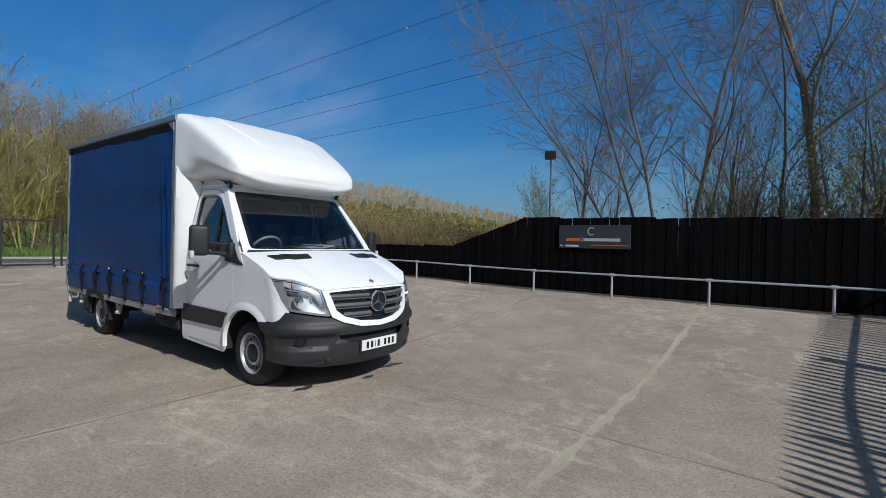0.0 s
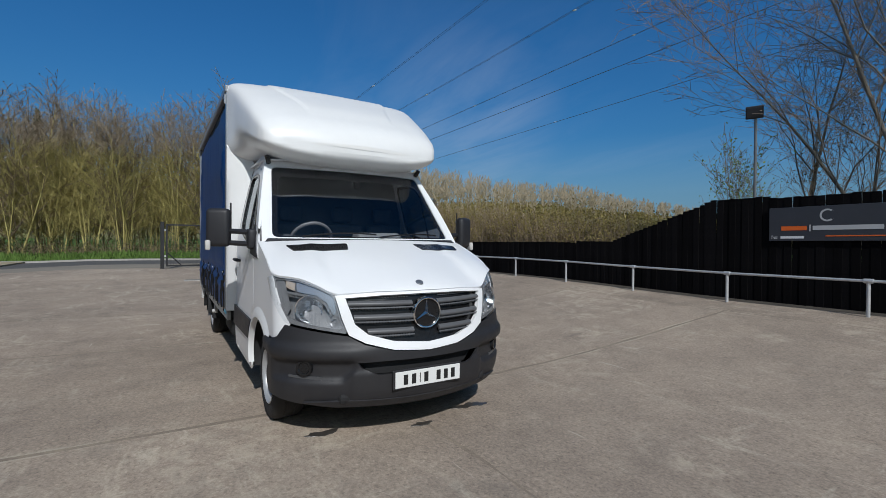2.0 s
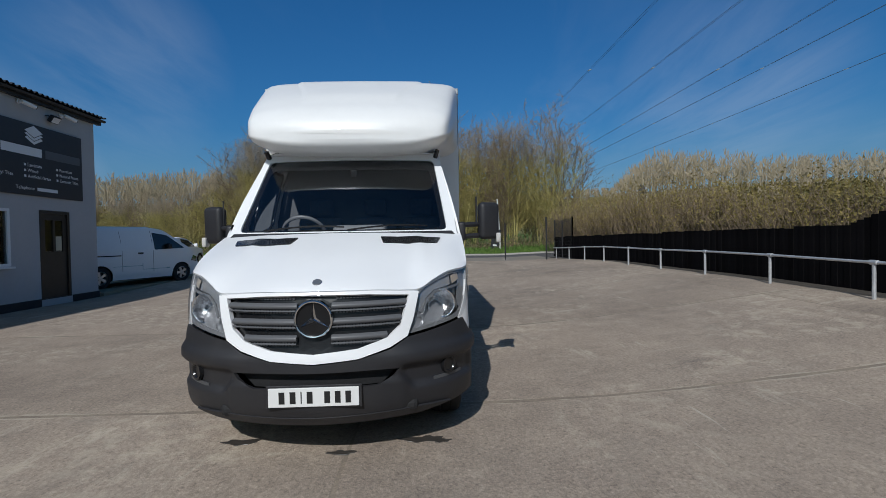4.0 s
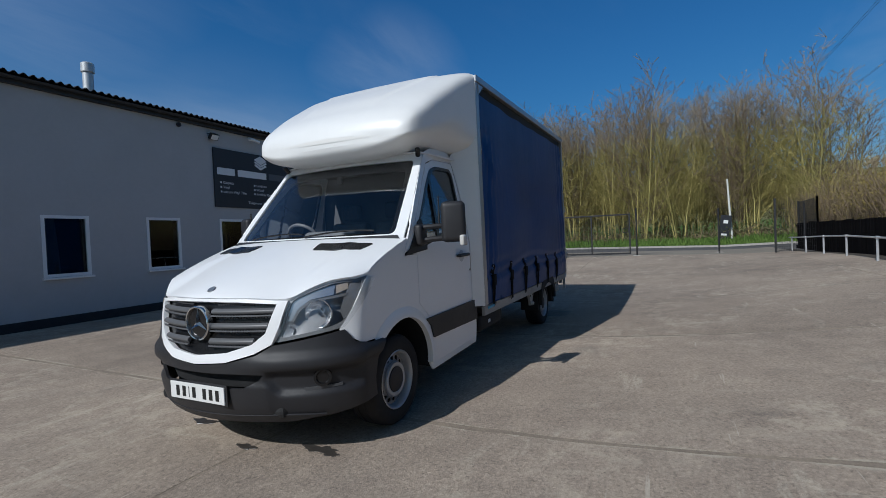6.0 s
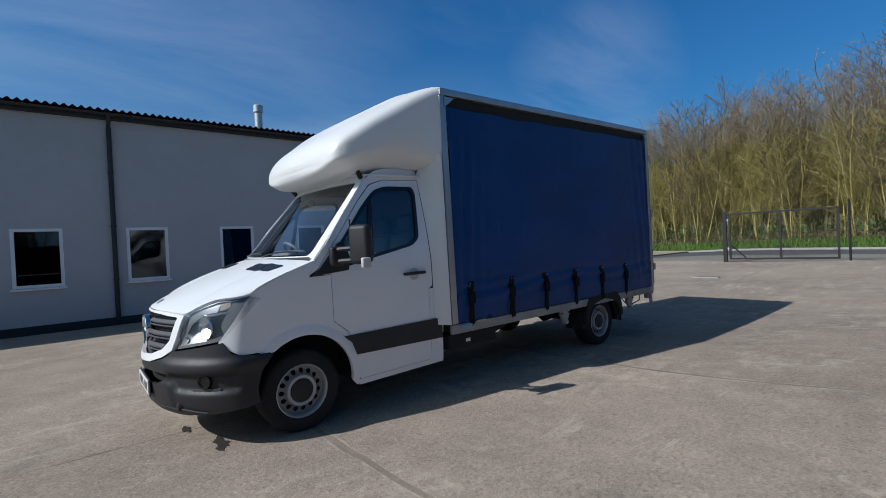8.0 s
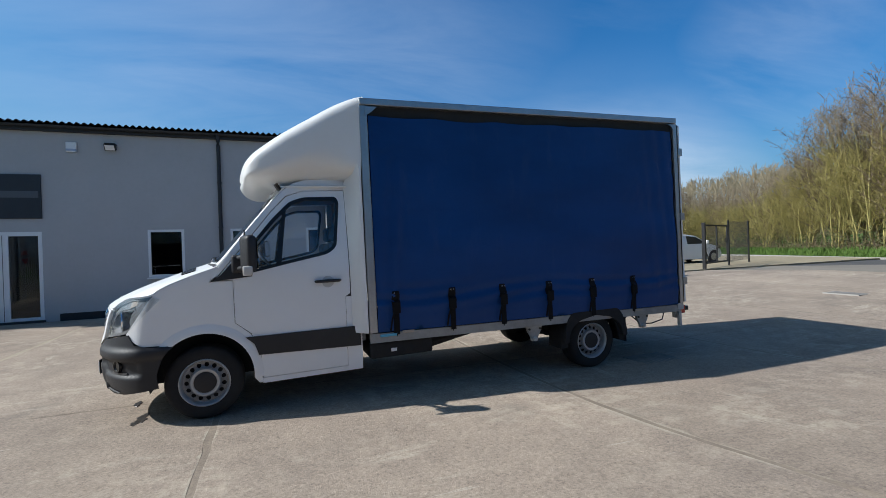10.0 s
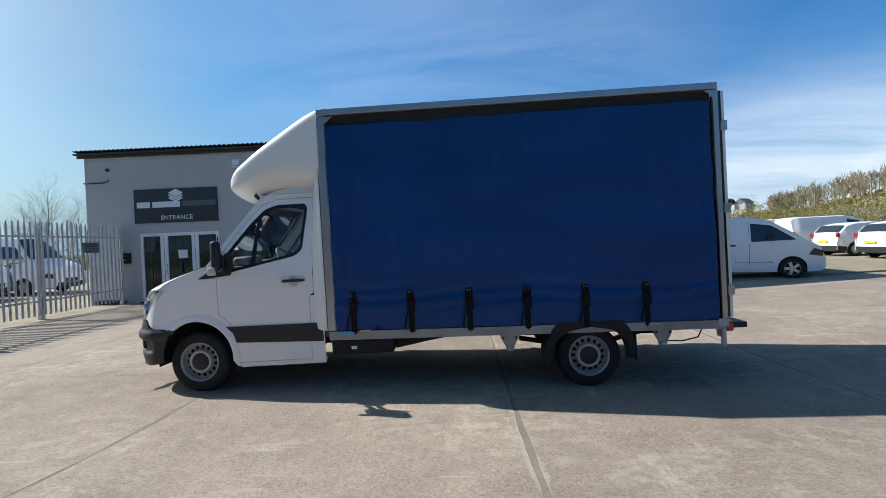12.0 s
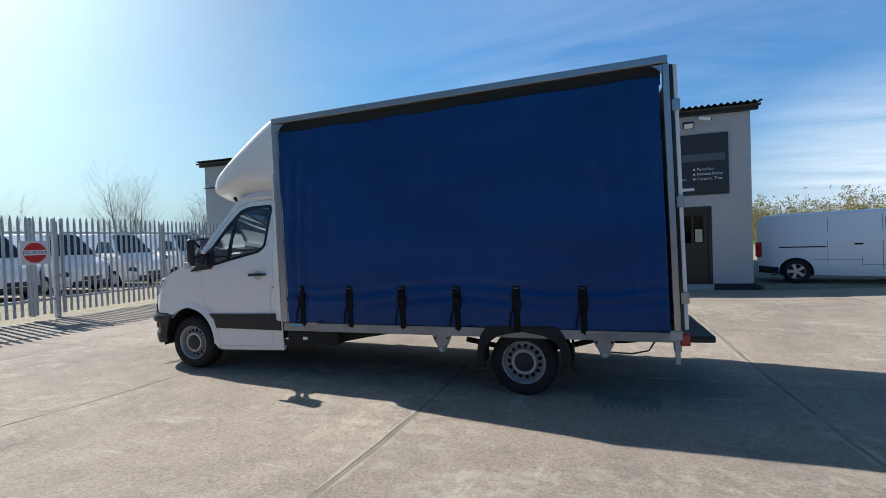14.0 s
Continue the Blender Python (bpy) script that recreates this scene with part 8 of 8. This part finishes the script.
# woods on the skyline
crest = table([(110, 3.0), (116, 4.2), (119, 4.9), (125, 6.2), (131, 7.9), (138, 8.4), (146, 9.7), (151.5, 10.5), (154.2, 9.0), (156.5, 6.0), (168, 6.0), (178, 7.0), (200, 9.0), (207, 9.0), (215, 7.9), (222, 6.9), (228, 5.9), (238, 3.7), (248, 2.9), (256, 1.8)])
lines, dark = [], []
for k in range(1600):
    az = rng.uniform(110, 236)
    d = rng.uniform(150, 235) if rng.random() < 0.75 else rng.uniform(90, 150)
    keep = noise.noise((az * 0.09, d * 0.02, 2.0))
    if d < 150 and keep < 0.12:
        continue
    x, y = -5 + d * math.cos(radians(az)), d * math.sin(radians(az))
    z = land(x, y)
    h = max(4.0, d * (math.tan(radians(crest(az))) - math.tan(radians(hill_angle(az if az < 180 else az - 360)))) * rng.uniform(0.72, 1.04)) * (0.4 if d < 150 else 1.0)
    c = rng.uniform(2.3, 4.2) * min(1.3, h / 12)
    lines.append(([Vector((x, y, z)), Vector((x, y, z + h * 0.6)), Vector((x + rng.gauss(0, 0.5), y + rng.gauss(0, 0.5), z + h))], [0.18, 0.12, 0.03]))
    for j in range(24):
        a, u = rng.uniform(0, 6.28), rng.uniform(-0.7, 1.0)
        w = math.sqrt(max(0.05, 1 - u * u)) * rng.uniform(0.5, 1.0)
        e = Vector((x + math.cos(a) * c * w, y + math.sin(a) * c * w, z + h * (0.62 + 0.36 * u)))
        q = e - Vector((math.cos(a) * 0.55 * c * w, math.sin(a) * 0.55 * c * w, h * 0.14))
        lines.append(([q, e], [0.15, 0.05]))
ob = new("skyline_wood", lines_mesh("skyline_wood", lines, 3, plant("far_grey_twigs", (0.24, 0.20, 0.13), (0.38, 0.32, 0.22))))
tagged(ob, "bare grey wood along the hill crest", "woodland", kind="stuff")
lines, at = [], []
for k in range(8000):
    az = rng.uniform(108, 240)
    d = rng.uniform(85, 215)
    if noise.noise((az * 0.12, d * 0.03, 7.0)) < -0.05 and az > 150:
        continue
    x, y = -5 + d * math.cos(radians(az)), d * math.sin(radians(az))
    z = land(x, y)
    s = rng.uniform(0.8, 2.2)
    for j in range(7):
        at.append(Vector((x + rng.gauss(0, 0.8), y + rng.gauss(0, 0.8), z + abs(rng.gauss(0, 0.4)) * s)))
ob = new("hill_scrub", leaves_mesh("hill_scrub", at, 0.42, M_scrub, rng))
tagged(ob, "rough brown and olive scrub on the hillside", "scrub", kind="stuff")
# a cottage and a round evergreen on the skyline
hx, hy = -122.0, -190.6
hz = land(hx, hy)
ht = thing("house", "small far house with a grey roof among the skyline bushes", "house", at=pose(hx, hy, hz, 0, 0, 30))
top = max(2.0, 12.7 - hz)
part("wall", box_bm((-3.0, -2.2, -0.5), (3.0, 2.2, top), 0.02), M_render, ht)
bm = bmesh.new()
add_prism(bm, [(-2.6, top), (2.6, top), (0.0, top + 1.9)], lambda u, v, w: Vector((w - 3.3, u, v)), 6.6)
part("roof", bm, M_darkpole, ht, "grey slate roof")
for wx in (-1.6, 1.4):
    part("window", box_bm((wx - 0.45, 2.2, top - 1.5), (wx + 0.45, 2.24, top - 0.5), 0.005), M_winglass, ht)
et = thing("evergreen", "round dark evergreen tree on the skyline", "tree", at=pose(-117.0, -192.0, land(-117.0, -192.0)))
up = max(4.0, 14.9 - land(-117.0, -192.0))
o = new("trunk", lines_mesh("trunk", [([Vector((0, 0, -0.3)), Vector((0, 0, up))], [0.3, 0.1])], 6, M_bark_grey))
o.parent = et
puffs = []
for k in range(900):
    d = unit(Vector((rng.gauss(0, 1), rng.gauss(0, 1), rng.gauss(0, 1))))
    puffs.append(Vector((0, 0, up - 1.6)) + Vector((d.x * 2.0, d.y * 2.0, d.z * 1.5)) * rng.random() ** 0.35)
o = new("crown", leaves_mesh("crown", puffs, 0.3, plant("conifer_needles", (0.012, 0.030, 0.010), (0.035, 0.065, 0.022)), rng))
o.parent = et
# a dark conifer standing above the thicket
ct = thing("conifer", "small dark conifer showing above the thicket", "tree", at=pose(wood_x(-10) - 9, -10.5, 0.5))
o = new("trunk", lines_mesh("trunk", [([Vector((0, 0, 0)), Vector((0, 0, 11.5))], [0.2, 0.03])], 6, M_bark_grey))
o.parent = ct
needles = []
for k in range(2200):
    z = rng.uniform(4, 11.6)
    r = (11.8 - z) * 0.24 * rng.random() ** 0.5
    a = rng.uniform(0, 6.28)
    needles.append(Vector((r * math.cos(a), r * math.sin(a), z - 0.25 * r)))
o = new("crown", leaves_mesh("crown", needles, 0.14, plant("conifer_needles", (0.012, 0.030, 0.010), (0.035, 0.065, 0.022)), rng))
o.parent = ct

# ---- pieces: yard slabs, fence boards, pales ----


def yard_slabs():
    """Cast bays about 3.35 m wide, set between dirt-filled joints."""
    xs = [-17.58, -16.85, -13.5, -10.15, -6.8, -3.45, -0.1, 3.25, 6.6, 7.58]
    ys = [-8.01, -6.0, 0.14, 6.05, 6.88]
    for x0, x1 in zip(xs, xs[1:]):
        for y0, y1 in zip(ys, ys[1:]):
            nx, ny = max(2, int((x1 - x0) / 0.22)), max(2, int((y1 - y0) / 0.22))
            bm = bmesh.new()
            a, b, c, d = x0 + 0.026, x1 - 0.026, y0 + 0.012, y1 - 0.012
            wob = lambda s: 0.014 * noise.noise((s * 2.3, x0 * 3.1, y0)) + 0.014 * noise.noise((s * 9.1, y0 * 3.1, x0))
            g = [[(a + (b - a) * i / nx, c + (d - c) * j / ny) for j in range(ny + 1)] for i in range(nx + 1)]
            vs = [[bm.verts.new((u + (wob(v) if i in (0, nx) else 0), v + (wob(u) if j in (0, ny) else 0), gz(u, v) - (0.004 if i in (0, nx) or j in (0, ny) else 0))) for j, (u, v) in enumerate(r)] for i, r in enumerate(g)]
            for i in range(nx):
                for j in range(ny):
                    bm.faces.new((vs[i][j], vs[i + 1][j], vs[i + 1][j + 1], vs[i][j + 1]))
            part("slab", bm, M_yard, yard, smooth=True, angle=60)
    # packed dirt, nearly flush, in the joints
    runs = [((x, ys[0]), (x, ys[-1]), 0.065) for x in xs[1:-1]] + [((xs[0], y), (xs[-1], y), 0.035) for y in ys[1:-1]]
    for (ax, ay), (bx, by), half in runs:
        n = int(max(bx - ax, by - ay) / 0.2)
        ux, uy = (half, 0) if ax == bx else (0, half)
        bm = bmesh.new()
        rows = []
        for k in range(n + 1):
            x, y = ax + (bx - ax) * k / n, ay + (by - ay) * k / n
            rows.append([Vector((x + ux * q, y + uy * q, gz(x + ux * q, y + uy * q) - 0.006 + 0.002 * noise.noise((x * 3, y * 3, q)))) for q in (-1, 0, 1)])
        add_loft(bm, rows, False, False)
        bmesh.ops.recalc_face_normals(bm, faces=bm.faces)
        part("joint_filling", bm, M_joint_sand if ax == bx == 3.25 else M_joint, yard, smooth=True, angle=60)


yard_slabs()


def fence_boards():
    meshes = {}
    x = -19.6
    k = 0
    while x < 8.9:
        z0, z1 = fence_floor(x), fence_top(x)
        key = round((z1 - z0) / 0.04)
        if key not in meshes:
            bm = box_bm((-0.0575, -0.018, 0), (0.0575, 0.0, key * 0.04), 0.003, None, 1)
            me = bpy.data.meshes.new("board")
            bm.to_mesh(me)
            bm.free()
            me.materials.append(M_fence)
            meshes[key] = me
        ob = new("board", meshes[key])
        ob.parent = fence
        ob.matrix_basis = pose(x, FY + (0.0 if k % 2 else 0.006) + random.uniform(0.0, 0.005), z0 + random.uniform(-0.008, 0.008), 0, random.uniform(-0.3, 0.3), 0)
        x += 0.112
        k += 1


fence_boards()


def palisade_pales():
    """Pressed steel pales with a split point."""
    bm = bmesh.new()
    prof = [(-0.034, 0.0), (-0.02, 0.012), (-0.008, 0.004), (0.008, 0.004), (0.02, 0.012), (0.034, 0.0)]
    rows = []
    for z, k in ((0.0, 1.0), (2.18, 1.0), (2.26, 0.72), (2.34, 0.12)):
        rows.append([(-p[1], p[0] * k, z) for p in prof])
    f = [[bm.verts.new(p) for p in r] for r in rows]
    b = [[bm.verts.new((p[0] + 0.003, p[1], p[2])) for p in r] for r in rows]
    for g in (f, b):
        for r0, r1 in zip(g, g[1:]):
            for i in range(5):
                bm.faces.new((r0[i], r0[i + 1], r1[i + 1], r1[i]))
    for i in (0, 5):
        for j in range(3):
            bm.faces.new((f[j][i], f[j + 1][i], b[j + 1][i], b[j][i]))
    me = bpy.data.meshes.new("pale")
    bmesh.ops.recalc_face_normals(bm, faces=bm.faces)
    bm.to_mesh(me)
    bm.free()
    me.materials.append(M_galv)
    y = -7.85
    while y < 7.15:
        ob = new("pale", me)
        ob.parent = pal
        ob.matrix_basis = pose(PX, y, 0.12 + random.uniform(-0.01, 0.01))
        y += 0.15


palisade_pales()
